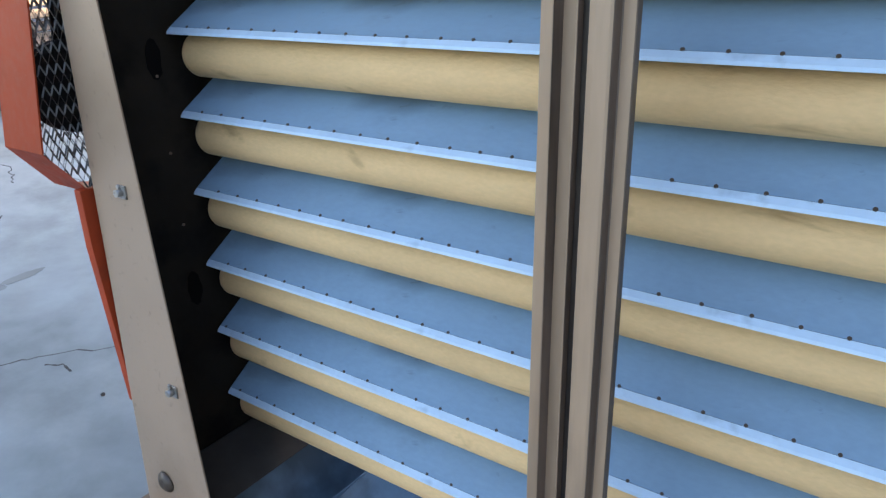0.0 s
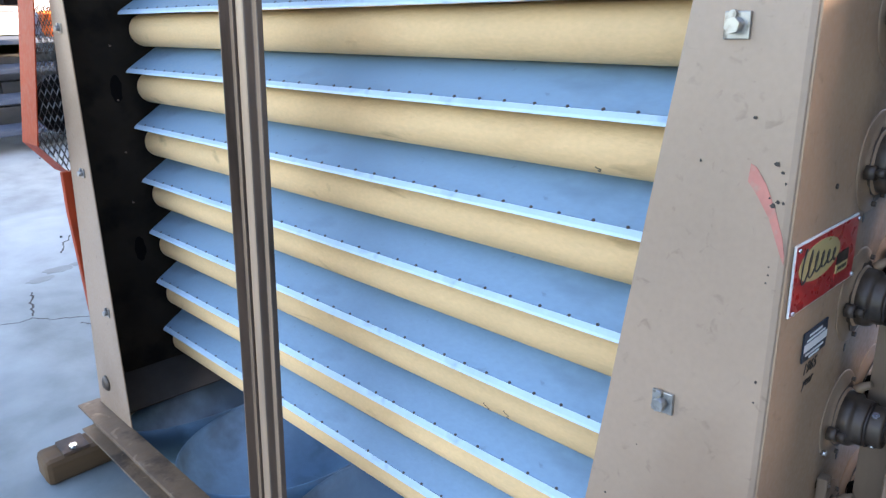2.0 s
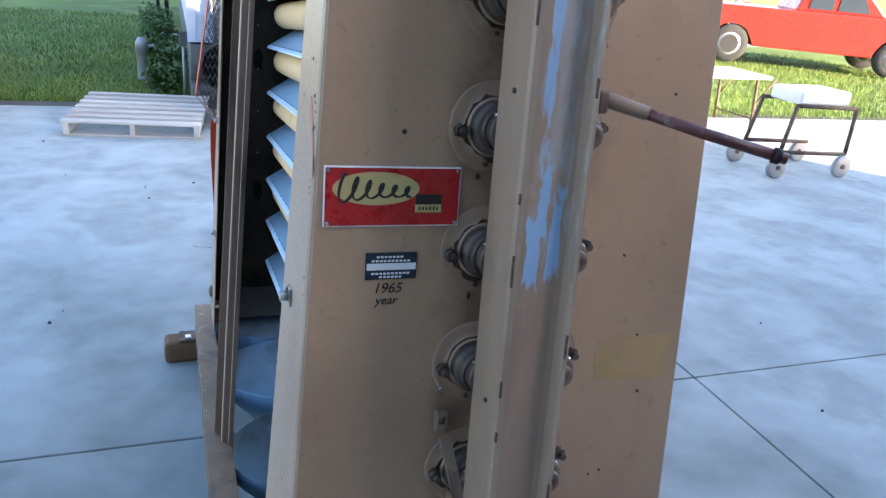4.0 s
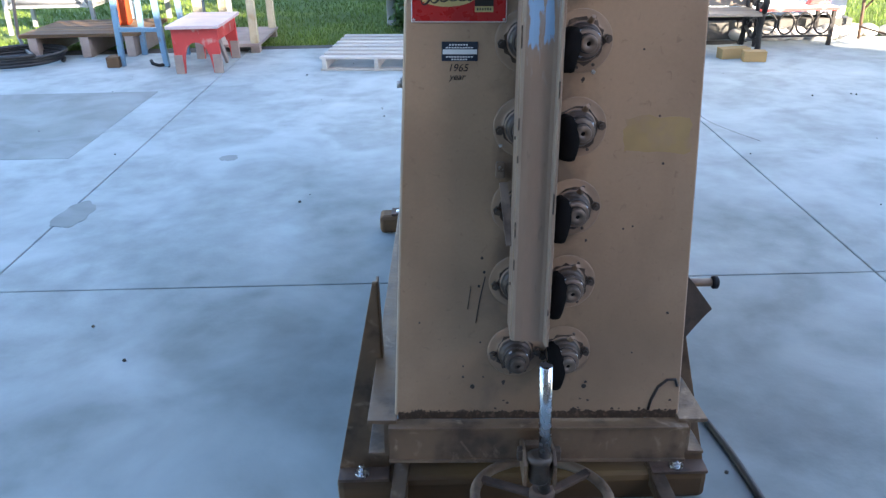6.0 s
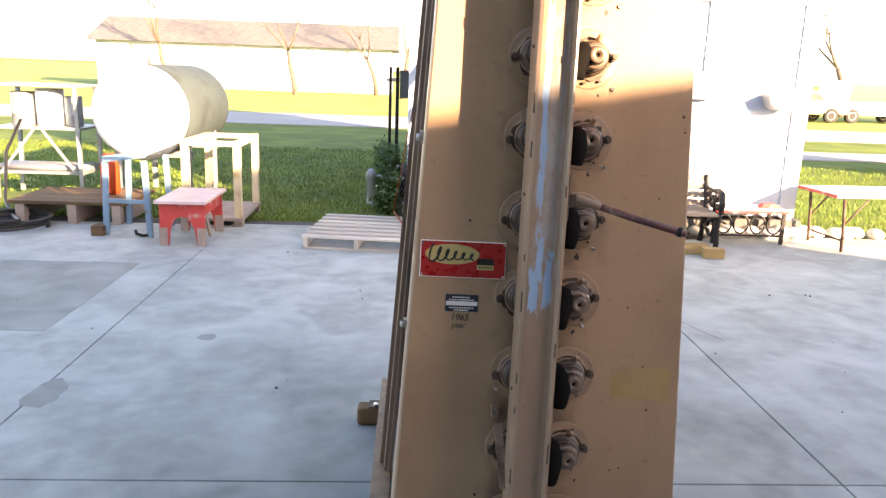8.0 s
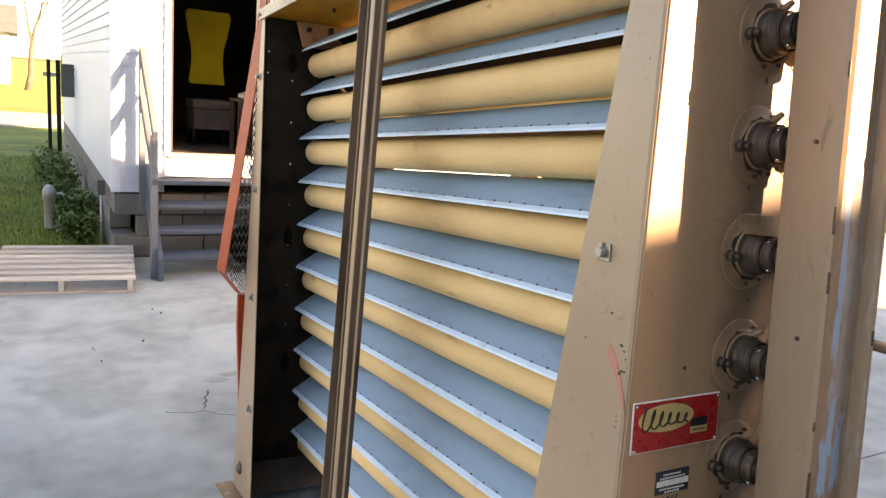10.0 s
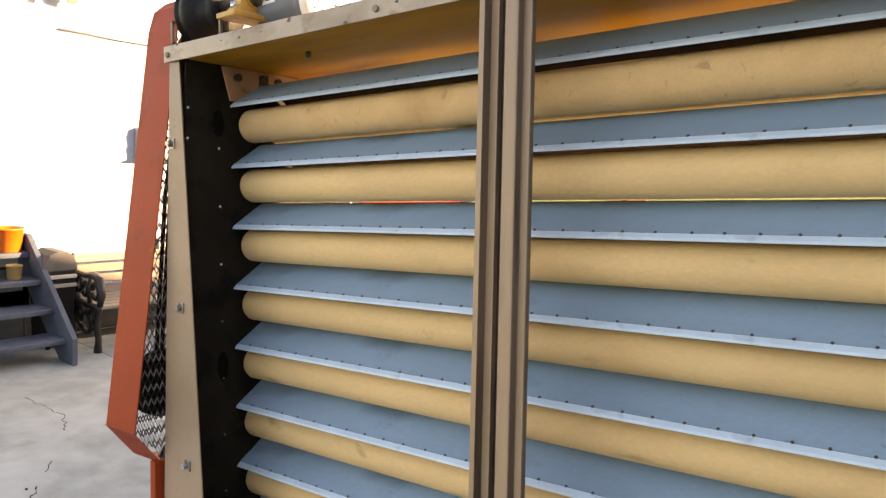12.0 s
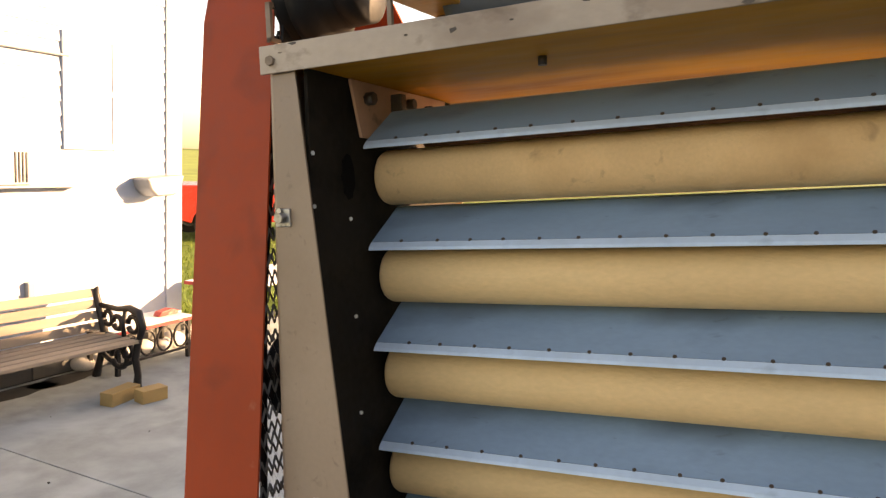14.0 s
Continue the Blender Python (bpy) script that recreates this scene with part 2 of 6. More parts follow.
M_MOTOR = surface("grey_motor_paint", (0.10, 0.125, 0.145), 0.4, vary=0.12, bump=0.05)
M_HANDLE = surface("maroon_painted_rod", (0.085, 0.026, 0.023), 0.45, vary=0.3, fine=60, coarse=20, bump=0.1, stain=(0.28, 0.20, 0.15), stain_amount=0.8, stain_scale=45, stain_cut=0.58)
M_CONCRETE = surface("light_grey_concrete", (0.318, 0.346, 0.330), 0.85, vary=0.16, fine=60, coarse=7, bump=0.14, stain=(0.200, 0.222, 0.214), stain_amount=0.6, stain_scale=0.8, stain_cut=0.42, stain2=(0.455, 0.492, 0.482), stain2_amount=0.65, stain2_scale=1.9, stain2_cut=0.42, soft=2.2, obrandom=0.05)


def shade_round(m, x, y, rx, ry, shade_tone, cover):
    """Shade painted into the concrete in a ragged field round the machine, fading outwards."""
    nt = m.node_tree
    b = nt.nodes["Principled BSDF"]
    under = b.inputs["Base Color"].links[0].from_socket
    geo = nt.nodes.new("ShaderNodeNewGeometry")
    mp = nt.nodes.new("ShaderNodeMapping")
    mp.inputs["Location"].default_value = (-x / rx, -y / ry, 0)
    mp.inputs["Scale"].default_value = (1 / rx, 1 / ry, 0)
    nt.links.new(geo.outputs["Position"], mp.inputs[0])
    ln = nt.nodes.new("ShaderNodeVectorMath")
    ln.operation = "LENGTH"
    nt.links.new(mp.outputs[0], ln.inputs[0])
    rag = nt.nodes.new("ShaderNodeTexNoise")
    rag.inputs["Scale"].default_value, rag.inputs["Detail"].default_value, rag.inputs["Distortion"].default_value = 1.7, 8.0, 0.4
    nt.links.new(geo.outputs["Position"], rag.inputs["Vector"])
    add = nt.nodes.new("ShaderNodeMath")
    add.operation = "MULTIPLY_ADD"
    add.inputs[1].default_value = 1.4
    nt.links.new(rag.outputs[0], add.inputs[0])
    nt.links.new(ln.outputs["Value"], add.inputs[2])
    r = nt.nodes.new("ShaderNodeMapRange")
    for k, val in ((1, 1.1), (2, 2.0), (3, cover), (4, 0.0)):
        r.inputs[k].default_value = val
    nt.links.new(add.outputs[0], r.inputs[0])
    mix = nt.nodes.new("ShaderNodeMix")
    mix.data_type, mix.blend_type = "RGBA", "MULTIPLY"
    mix.inputs[7].default_value = (*shade_tone, 1)
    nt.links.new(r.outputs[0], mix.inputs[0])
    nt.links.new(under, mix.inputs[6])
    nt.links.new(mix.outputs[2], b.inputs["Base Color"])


shade_round(M_CONCRETE, 0.12, 0.7, 1.7, 2.9, (0.54, 0.56, 0.57), 0.95)
M_STAINED = surface("stained_grey_concrete", (0.212, 0.228, 0.212), 0.8, vary=0.16, fine=60, coarse=2.6, bump=0.15, stain=(0.155, 0.165, 0.152), stain_amount=0.6, stain_scale=3, stain_cut=0.45, stain2=(0.275, 0.300, 0.290), stain2_amount=0.8, stain2_scale=2.4, stain2_cut=0.46, soft=1.8)
# gold of bounced sunlight put into the liner's base colour, with brown stains
M_GOLD = surface("sun_glow_gold", (0.64, 0.25, 0.020), 0.55, vary=0.2, fine=60, coarse=4, bump=0.01, spec=0.10, stain=(0.20, 0.055, 0.010), stain_amount=0.8, stain_scale=4, stain_cut=0.50, stretch=(1, 0.25, 1))
M_PEACH = surface("peach_primer", (0.55, 0.30, 0.18), 0.5, vary=0.2, fine=60, coarse=10, bump=0.08, stain=(0.06, 0.035, 0.02), stain_amount=0.8, stain_scale=30, stain_cut=0.62)
M_BARN = surface("dark_brown_unseen_walls", (0.125, 0.092, 0.066), 0.8, vary=0.25, fine=20, coarse=1.5, bump=0.2, stretch=(1, 1, 0.1))
M_BASE = surface("grimy_brown_steel", (0.150, 0.090, 0.047), 0.55, vary=0.25, fine=80, coarse=8, bump=0.16, stain=(0.045, 0.026, 0.014), stain_amount=0.9, stain_scale=10, stain_cut=0.50, stain2=(0.33, 0.23, 0.15), stain2_amount=0.7, stain2_scale=22, stain2_cut=0.60)
M_BLOTCH = surface("dark_brown_oil", (0.050, 0.030, 0.018), 0.45, vary=0.3, fine=120, coarse=30, bump=0.1, stain=(0.16, 0.10, 0.06), stain_amount=0.7, stain_scale=90, stain_cut=0.52)
M_SOIL_SHADOW = surface("dark_joint_soil_and_bench_shadow", (0.055, 0.05, 0.042), 0.9, vary=0.3, bump=0.3)
M_GRASS = surface("green_lawn", (0.105, 0.150, 0.026), 0.9, vary=0.3, fine=35, coarse=0.5, bump=0.6, spec=0.2, stain=(0.17, 0.21, 0.03), stain_amount=0.7, stain_scale=1.2, stain_cut=0.5)
# paler lawn colour with the glare of full sun painted in
M_FARLAWN = surface("sunlit_pale_lawn", (0.25, 0.30, 0.07), 0.9, vary=0.25, fine=8, coarse=0.3, bump=0.3, spec=0.2)
M_BLADE = surface("grass_blade", (0.120, 0.182, 0.026), 0.6, vary=0.25, fine=3, coarse=0.7, bump=0.0, island=0.35, spec=0.3)
M_ROAD = surface("pale_asphalt", (0.30, 0.295, 0.29), 0.9, vary=0.08, fine=30, coarse=0.4, bump=0.1)
M_SIDING = surface("white_vinyl_siding", (0.43, 0.495, 0.59), 0.5, vary=0.04, fine=20, coarse=1, bump=0.02)
M_BLOCK = surface("grey_concrete_block", (0.115, 0.116, 0.112), 0.9, vary=0.15, fine=60, coarse=5, bump=0.3, obrandom=0.12)
M_STEP = surface("blue_grey_painted_tread", (0.056, 0.078, 0.115), 0.65, vary=0.2, fine=40, coarse=5, bump=0.15, stain=(0.08, 0.08, 0.08), stain_amount=0.7, stain_scale=5, stain_cut=0.55, stretch=(0.3, 1, 1))
M_CHUTE = surface("dull_grey_chute", (0.045, 0.039, 0.034), 0.7, vary=0.35, fine=30, coarse=8, bump=0.1, spec=0.2)
M_RAIL = surface("weathered_grey_rail", (0.135, 0.142, 0.155), 0.7, vary=0.25, bump=0.2, stretch=(1, 1, 0.3))
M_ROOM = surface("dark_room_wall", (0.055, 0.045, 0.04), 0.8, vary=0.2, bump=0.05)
M_YELLOW = surface("dull_yellow_cloth", (0.55, 0.46, 0.02), 0.8, vary=0.12, bump=0.1)
M_GREYCLOTH = surface("dark_grey_cloth", (0.09, 0.09, 0.09), 0.9, vary=0.2, bump=0.1)
M_ORANGE = surface("orange_plastic", (0.80, 0.16, 0.02), 0.4, vary=0.05, bump=0.02)
M_PALLET = surface("bleached_pallet_board", (0.46, 0.42, 0.37), 0.85, vary=0.2, fine=30, coarse=5, bump=0.25, stretch=(0.12, 1, 1), obrandom=0.15)
M_BENCHWOOD = surface("silvery_bench_slat", (0.25, 0.205, 0.16), 0.8, vary=0.25, fine=35, coarse=6, bump=0.25, stretch=(0.12, 1, 1), obrandom=0.12)
M_CASTBLACK = surface("black_cast_iron", (0.022, 0.02, 0.02), 0.45, metal=0.3, vary=0.3, bump=0.1)
M_YELLOWWOOD = surface("yellow_pine_block", (0.35, 0.230, 0.092), 0.75, vary=0.15, fine=30, coarse=5, bump=0.2, stretch=(0.2, 1, 1))
M_GALV = surface("weathered_galvanised_steel", (0.33, 0.34, 0.35), 0.5, metal=0.5, vary=0.15, bump=0.08)
M_BLUESTEEL = surface("blue_painted_steel", (0.13, 0.23, 0.33), 0.5, vary=0.15, bump=0.08, stain=(0.13, 0.08, 0.05), stain_amount=0.8, stain_scale=14, stain_cut=0.6)
M_REDPAINT = surface("red_painted_plywood", (0.45, 0.04, 0.035), 0.55, vary=0.15, bump=0.08, stain=(0.42, 0.33, 0.28), stain_amount=0.9, stain_scale=9, stain_cut=0.56)
M_PLY = surface("grey_weathered_plywood", (0.28, 0.22, 0.19), 0.8, vary=0.2, bump=0.15)
M_PALEPINK = surface("faded_pink_white_board", (0.60, 0.45, 0.44), 0.6, vary=0.15, bump=0.06)
M_CREAMWOOD = surface("cream_painted_timber", (0.50, 0.43, 0.29), 0.65, vary=0.18, bump=0.1, stain=(0.34, 0.22, 0.07), stain_amount=0.7, stain_scale=5, stain_cut=0.52)
M_TANK = surface("white_tank_paint", (0.72, 0.74, 0.75), 0.4, vary=0.04, bump=0.03)
M_TANKSIDE = surface("dark_grey_green_tank", (0.060, 0.078, 0.080), 0.65, vary=0.15, fine=30, coarse=2, bump=0.05, stain=(0.035, 0.042, 0.040), stain_amount=0.6, stain_scale=3, stain_cut=0.52, spec=0.25)
M_HOSE = surface("black_hose", (0.012, 0.012, 0.013), 0.5, vary=0.2, bump=0.05)
M_BARK = surface("grey_brown_bark", (0.13, 0.10, 0.075), 0.9, vary=0.3, bump=0.4)
M_LEAF = surface("shrub_leaf", (0.06, 0.12, 0.02), 0.6, vary=0.25, bump=0.0, island=0.35)
M_DRYLEAF = surface("pale_bud_leaf", (0.28, 0.22, 0.12), 0.7, vary=0.2, bump=0.0, island=0.3)
M_CARRED = surface("red_car_paint", (0.36, 0.03, 0.02), 0.25, vary=0.05, bump=0.0)
M_CARWHITE = surface("white_car_paint", (0.72, 0.72, 0.72), 0.3, vary=0.03, bump=0.0)
M_CARTAN = surface("tan_car_paint", (0.40, 0.30, 0.18), 0.3, vary=0.05, bump=0.0)
M_GLASS = surface("dark_car_glass", (0.05, 0.065, 0.08), 0.08, vary=0.05, bump=0.0)
M_TYRE = surface("dusty_tyre", (0.035, 0.034, 0.033), 0.85, vary=0.2, bump=0.15)
M_ROOF = surface("grey_roof_shingle", (0.13, 0.125, 0.12), 0.9, vary=0.2, fine=30, coarse=3, bump=0.3)
M_STONE = surface("pale_round_stone", (0.55, 0.53, 0.50), 0.8, vary=0.15, bump=0.2, obrandom=0.15)


# ---- mesh helpers ----
def box(bm, x0, x1, y0, y1, z0, z1, bevel=0.0, m=None):
    g = bmesh.ops.create_cube(bm, size=1.0)
    vs = g["verts"]
    bmesh.ops.scale(bm, vec=(x1 - x0, y1 - y0, z1 - z0), verts=vs)
    bmesh.ops.translate(bm, vec=((x0 + x1) / 2, (y0 + y1) / 2, (z0 + z1) / 2), verts=vs)
    if bevel:
        es = list({e for v in vs for e in v.link_edges})
        r = bmesh.ops.bevel(bm, geom=es, offset=bevel, segments=2, profile=0.5, affect="EDGES")
        vs = list({v for f in r["faces"] for v in f.verts} | {v for v in vs if v.is_valid})
    if m:
        bmesh.ops.transform(bm, matrix=m, verts=vs)
    return bm


def bar(bm, p, q, w, h, bevel=0.0, up=(0, 0, 1)):
    """A beam of width w and height h from p to q."""
    p, q = Vector(p), Vector(q)
    d = q - p
    z = d.normalized()
    u = Vector(up)
    if abs(z.dot(u.normalized())) > 0.98:
        u = Vector((0, 1, 0))
    x = u.cross(z).normalized()
    y = z.cross(x)
    m = Matrix.Translation((p + q) / 2) @ Matrix((x, y, z)).transposed().to_4x4()
    return box(bm, -w / 2, w / 2, -h / 2, h / 2, -d.length / 2, d.length / 2, bevel, m)


def tube(bm, pts, r, seg=10, closed=False, caps=True):
    """A round tube through the points; r a number or one for each point."""
    pts = [Vector(p) for p in pts]
    rs = r if isinstance(r, (list, tuple)) else [r] * len(pts)
    rings, side = [], None
    n = len(pts)
    for i, p in enumerate(pts):
        a = pts[(i - 1) % n] if (i or closed) else p
        b = pts[(i + 1) % n] if (i < n - 1 or closed) else p
        d = (b - a).normalized()
        if side is None:
            side = d.orthogonal().normalized()
        side = (side - d * side.dot(d)).normalized()
        up = d.cross(side)
        rings.append([bm.verts.new(p + (side * math.cos(t) + up * math.sin(t)) * rs[i]) for t in (2 * math.pi * k / seg for k in range(seg))])
    for i in range(n if closed else n - 1):
        a, b = rings[i], rings[(i + 1) % n]
        for k in range(seg):
            f = bm.faces.new((a[k], a[(k + 1) % seg], b[(k + 1) % seg], b[k]))
            f.smooth = True
    if caps and not closed:
        bm.faces.new(list(reversed(rings[0])))
        bm.faces.new(rings[-1])
    return bm


def rod(bm, p, q, r, seg=16, r2=None):
    return tube(bm, [p, q], [r, r if r2 is None else r2], seg)


def lathe(bm, profile, m, seg=24):
    """A body turned about local z from (radius, height) pairs, then placed by m."""
    rings = []
    for r, h in profile:
        rings.append([bm.verts.new(m @ Vector((r * math.cos(2 * math.pi * k / seg), r * math.sin(2 * math.pi * k / seg), h))) for k in range(seg)])
    for a, b in zip(rings, rings[1:]):
        for k in range(seg):
            f = bm.faces.new((a[k], a[(k + 1) % seg], b[(k + 1) % seg], b[k]))
            f.smooth = True
    bm.faces.new(list(reversed(rings[0])))
    bm.faces.new(rings[-1])
    return bm


def prism(bm, outline, place, depth, bevel=0.0):
    """A flat outline of (a, b) pairs laid out by place(a, b, c), c from 0 to depth."""
    lo = [bm.verts.new(place(a, b, 0.0)) for a, b in outline]
    hi = [bm.verts.new(place(a, b, depth)) for a, b in outline]
    n = len(outline)
    bm.faces.new(list(reversed(lo)))
    bm.faces.new(hi)
    for i in range(n):
        bm.faces.new((lo[i], lo[(i + 1) % n], hi[(i + 1) % n], hi[i]))
    if bevel:
        es = list({e for v in lo + hi for e in v.link_edges})
        bmesh.ops.bevel(bm, geom=es, offset=bevel, segments=2, profile=0.5, affect="EDGES")
    return bm


def sheet(bm, line, y0, y1, thick, skew=0.0):
    """A bent sheet: an open line of (x, z) pairs, given thickness, drawn out along y; skew lifts z along y."""
    pts = [Vector((x, z)) for x, z in line]
    off = []
    for i, p in enumerate(pts):
        a, b = pts[max(0, i - 1)], pts[min(len(pts) - 1, i + 1)]
        d = (b - a).normalized()
        off.append(p + Vector((-d.y, d.x)) * thick)
    loop = pts + off[::-1]
    def ring(y):
        return [bm.verts.new((p.x, y, p.y + skew * (y - 1.885))) for p in loop]
    a, b = ring(y0), ring(y1)
    n = len(loop)
    for i in range(n):
        bm.faces.new((a[i], a[(i + 1) % n], b[(i + 1) % n], b[i]))
    bm.faces.new(list(reversed(a)))
    bm.faces.new(b)
    return bm


def part(name, bm, material, parent=None, label="", smooth=False):
    """Links a bmesh as one mesh object under a thing or under a part."""
    bmesh.ops.recalc_face_normals(bm, faces=bm.faces[:])
    me = bpy.data.meshes.new(name)
    bm.to_mesh(me)
    bm.free()
    me.materials.append(material)
    if smooth:
        for p in me.polygons:
            p.use_smooth = True
    ob = new(name, me)
    if parent:
        ob.parent = parent
    return tagged(ob, label)


def BM():
    return bmesh.new()


def thing(name, label, category, m=None, group="", kind=""):
    e = new(name)
    e.empty_display_size = 0.1
    if m is not None:
        e.matrix_world = m
    return tagged(e, label, category, group, kind)


def place(ob, m):
    ob.matrix_world = m
    return ob


# ---- the ground: one sheet to the horizon, lawn, road, concrete slabs ----
bm = BM()
box(bm, -900, 900, -900, 900, -0.4, -0.045)
ground = tagged(part("ground", bm, M_GRASS), "green lawn reaching to the horizon", "ground", kind="structure")
bm = BM()
box(bm, -10.5, 12.6, -16.0, 6.95, -0.04, -0.018)
tagged(part("slab_bed", bm, M_SOIL_SHADOW), "dark soil bed under the concrete slabs", "ground", kind="structure")

# ---- the roll mill: a tall tapered box on an inclined bed, axes x across, y along the rollers ----
TILT = Matrix.Translation((0, 0.8, 0)) @ Matrix.Rotation(radians(-6.48), 4, "X") @ Matrix.Rotation(radians(1.23), 4, "Y") @ Matrix.Translation((0, -0.8, 0))
UNTILT = TILT.inverted()
mill = thing("seed_roll_mill", "tan steel seed mill with cream rollers and blue trays, inclined", "machine", TILT)
ZB, ZT, LEN = 0.383, 2.11, 1.955


def hw(z):
    return 0.305 - 0.0403 * (z - ZB)


def near_in(z):
    return 0.071 + (1.807 - z) * 0.144


def far_in(z):
    return 1.908 - (2.057 - z) * 0.115


# end panels
ZN = 2.082
front_out = [(-hw(ZB) + 0.004, ZB), (hw(ZB) - 0.004, ZB), (hw(ZN) - 0.004, ZN), (-hw(ZN) + 0.004, ZN)]
front_panel = part("front_panel", prism(BM(), front_out, lambda a, b, c: (a, c, b), 0.004, 0.0015), M_PANEL, mill, "tan painted front panel with oil streaks and painted shade")
part("rear_panel", prism(BM(), front_out, lambda a, b, c: (a, LEN - c, b), 0.004, 0.0015), M_TAN, mill)
inner = [(-hw(ZB) + 0.012, ZB + 0.04), (hw(ZB) - 0.012, ZB + 0.04), (hw(ZN) - 0.012, ZN - 0.006), (-hw(ZN) + 0.012, ZN - 0.006)]
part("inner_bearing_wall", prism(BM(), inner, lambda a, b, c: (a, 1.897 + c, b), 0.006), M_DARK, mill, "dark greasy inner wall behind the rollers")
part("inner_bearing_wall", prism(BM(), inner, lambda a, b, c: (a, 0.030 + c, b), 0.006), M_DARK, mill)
for s in (-1, 1):
    # folded side flanges, wider towards the bottom, with a rounded bend
    def flange(outer_y, inner_fn, inward):
        bm = BM()
        rows = []
        for z in (ZB, 0.8, 1.2, 1.6, ZN):
            x = s * hw(z)
            yo, yi = outer_y, inner_fn(z)
            bend = [(x - s * 0.010, yo), (x - s * 0.006, yo + inward * 0.0008), (x - s * 0.002, yo + inward * 0.003), (x, yo + inward * 0.008), (x, yi)]
            rows.append([Vector((px, py, z)) for px, py in bend])
        back = [[v + Vector((-s * 0.003, 0, 0)) if k > 2 else v + Vector((-s * 0.001, inward * 0.003, 0)) for k, v in enumerate(r)] for r in rows]
        loops = [[bm.verts.new(v) for v in r + b[::-1]] for r, b in zip(rows, back)]
        for a, b in zip(loops, loops[1:]):
            n = len(a)
            for i in range(n):
                bm.faces.new((a[i], a[(i + 1) % n], b[(i + 1) % n], b[i]))
        bm.faces.new(loops[0]), bm.faces.new(loops[-1])
        return bm
    near = part("side_flange", flange(0.0, near_in, 1), M_TAN, mill, "tan folded flange with chips and a faint red crayon line")
    far = part("side_flange", flange(LEN, far_in, -1), M_TAN, mill, "tan folded flange, oily at the foot")
    # square latch plates with studs
    for z, owner, yc in ((1.457, near, 0.071), (1.064, near, 0.110), (1.868, far, 1.935), (1.470, far, 1.887), (1.095, far, 1.851), (0.711, far, 1.791)):
        bm = BM()
        x = s * (hw(z) + 0.0015)
        box(bm, x - 0.002, x + 0.002, yc - 0.0125, yc + 0.0125, z - 0.0125, z + 0.0125, 0.001)
        rod(bm, (x, yc, z), (x + s * 0.013, yc, z), 0.0075, 6)
        rod(bm, (x, yc + 0.003, z + 0.010), (x + s * 0.006, yc + 0.003, z + 0.010), 0.004, 8)
        part("latch", bm, M_LATCH, owner, "small zinc latch plate with a stud")
    bm = BM()
    lathe(bm, [(0.024, 0), (0.024, 0.003), (0.018, 0.008), (0.010, 0.012), (0.0, 0.013)][:-1], Matrix.Translation((s * hw(0.469), 1.871, 0.469)) @ Matrix.Rotation(radians(90 * s), 4, "Y"), 20)
    part("hub_bolt", bm, M_IRON, far, "greasy round bolt head")
    # paint chips
    chip = random.Random(5 + s)
    spots = [(0.020, 1.335, 0.0045), (0.014, 1.328, 0.003), (0.015, 1.300, 0.003), (0.019, 1.296, 0.0045), (0.023, 1.303, 0.002), (0.010, 1.318, 0.002), (0.010, 1.300, 0.002),
             (0.016, 1.238, 0.0016), (0.016, 1.230, 0.002), (0.017, 1.222, 0.002), (0.014, 1.120, 0.0026), (0.014, 1.098, 0.002), (0.045, 1.375, 0.003), (0.094, 1.330, 0.002)]
    spots += [(chip.uniform(0.008, near_in(z) - 0.01), z, chip.uniform(0.001, 0.0022)) for z in (0.62, 0.80, 0.86, 0.92, 1.00, 1.52, 1.66, 1.72)]
    for yc, z, r in spots:
        r *= 0.62
        x = s * (hw(z) + 0.0005)
        outl = [(r * chip.uniform(0.6, 1.3) * math.cos(k * 1.2566), r * chip.uniform(0.6, 1.5) * math.sin(k * 1.2566)) for k in range(5)]
        part("paint_chip", prism(BM(), outl, lambda a, b, c: (x + s * c, yc + a, z + b), 0.0006), M_GREASE, near)
    if s < 0:
        bm = BM()
        mark = [(0.0440, 1.333), (0.0450, 1.316), (0.0350, 1.304), (0.0215, 1.284), (0.0085, 1.254), (0.0030, 1.242), (0.0030, 1.250), (0.0070, 1.268), (0.0170, 1.294), (0.0280, 1.316), (0.0380, 1.330)]
        prism(bm, mark, lambda a, b, c: (-hw(b) - 0.0004 - c, a, b), 0.0004)
        part("crayon_line", bm, M_PINK, near, "faint red crayon line")

# bearing shadows painted as dark blots on the inner wall beside the roller ends
for i in (0, 4, 7):
    z = 1.925 - 0.1549 * i
    blot = [(-0.138 + 0.016 * math.cos(k * math.pi / 8) + 0.002 * math.sin(3 * k + i), z + (0.034 + 0.004 * math.sin(2 * i)) * math.sin(k * math.pi / 8)) for k in range(16)]
    part("oil_blot", prism(BM(), blot, lambda a, b, c: (a, 1.8955 + c, b), 0.0020), M_MATTBLACK, mill)

# top cover with a down-turned lip, roofing the rollers
def lip_top(y):
    return 2.107 + 0.010 * (y - 1.95)


def roof_sheet(drop, thick, x0, x1, y0, y1):
    """A sheet that follows the slight fall of the cover."""
    line = [(y0, lip_top(y0) - drop - thick), (y1, lip_top(y1) - drop - thick), (y1, lip_top(y1) - drop), (y0, lip_top(y0) - drop)]
    return prism(BM(), line, lambda a, b, c: (x0 + c, a, b), x1 - x0, min(0.001, thick / 4))


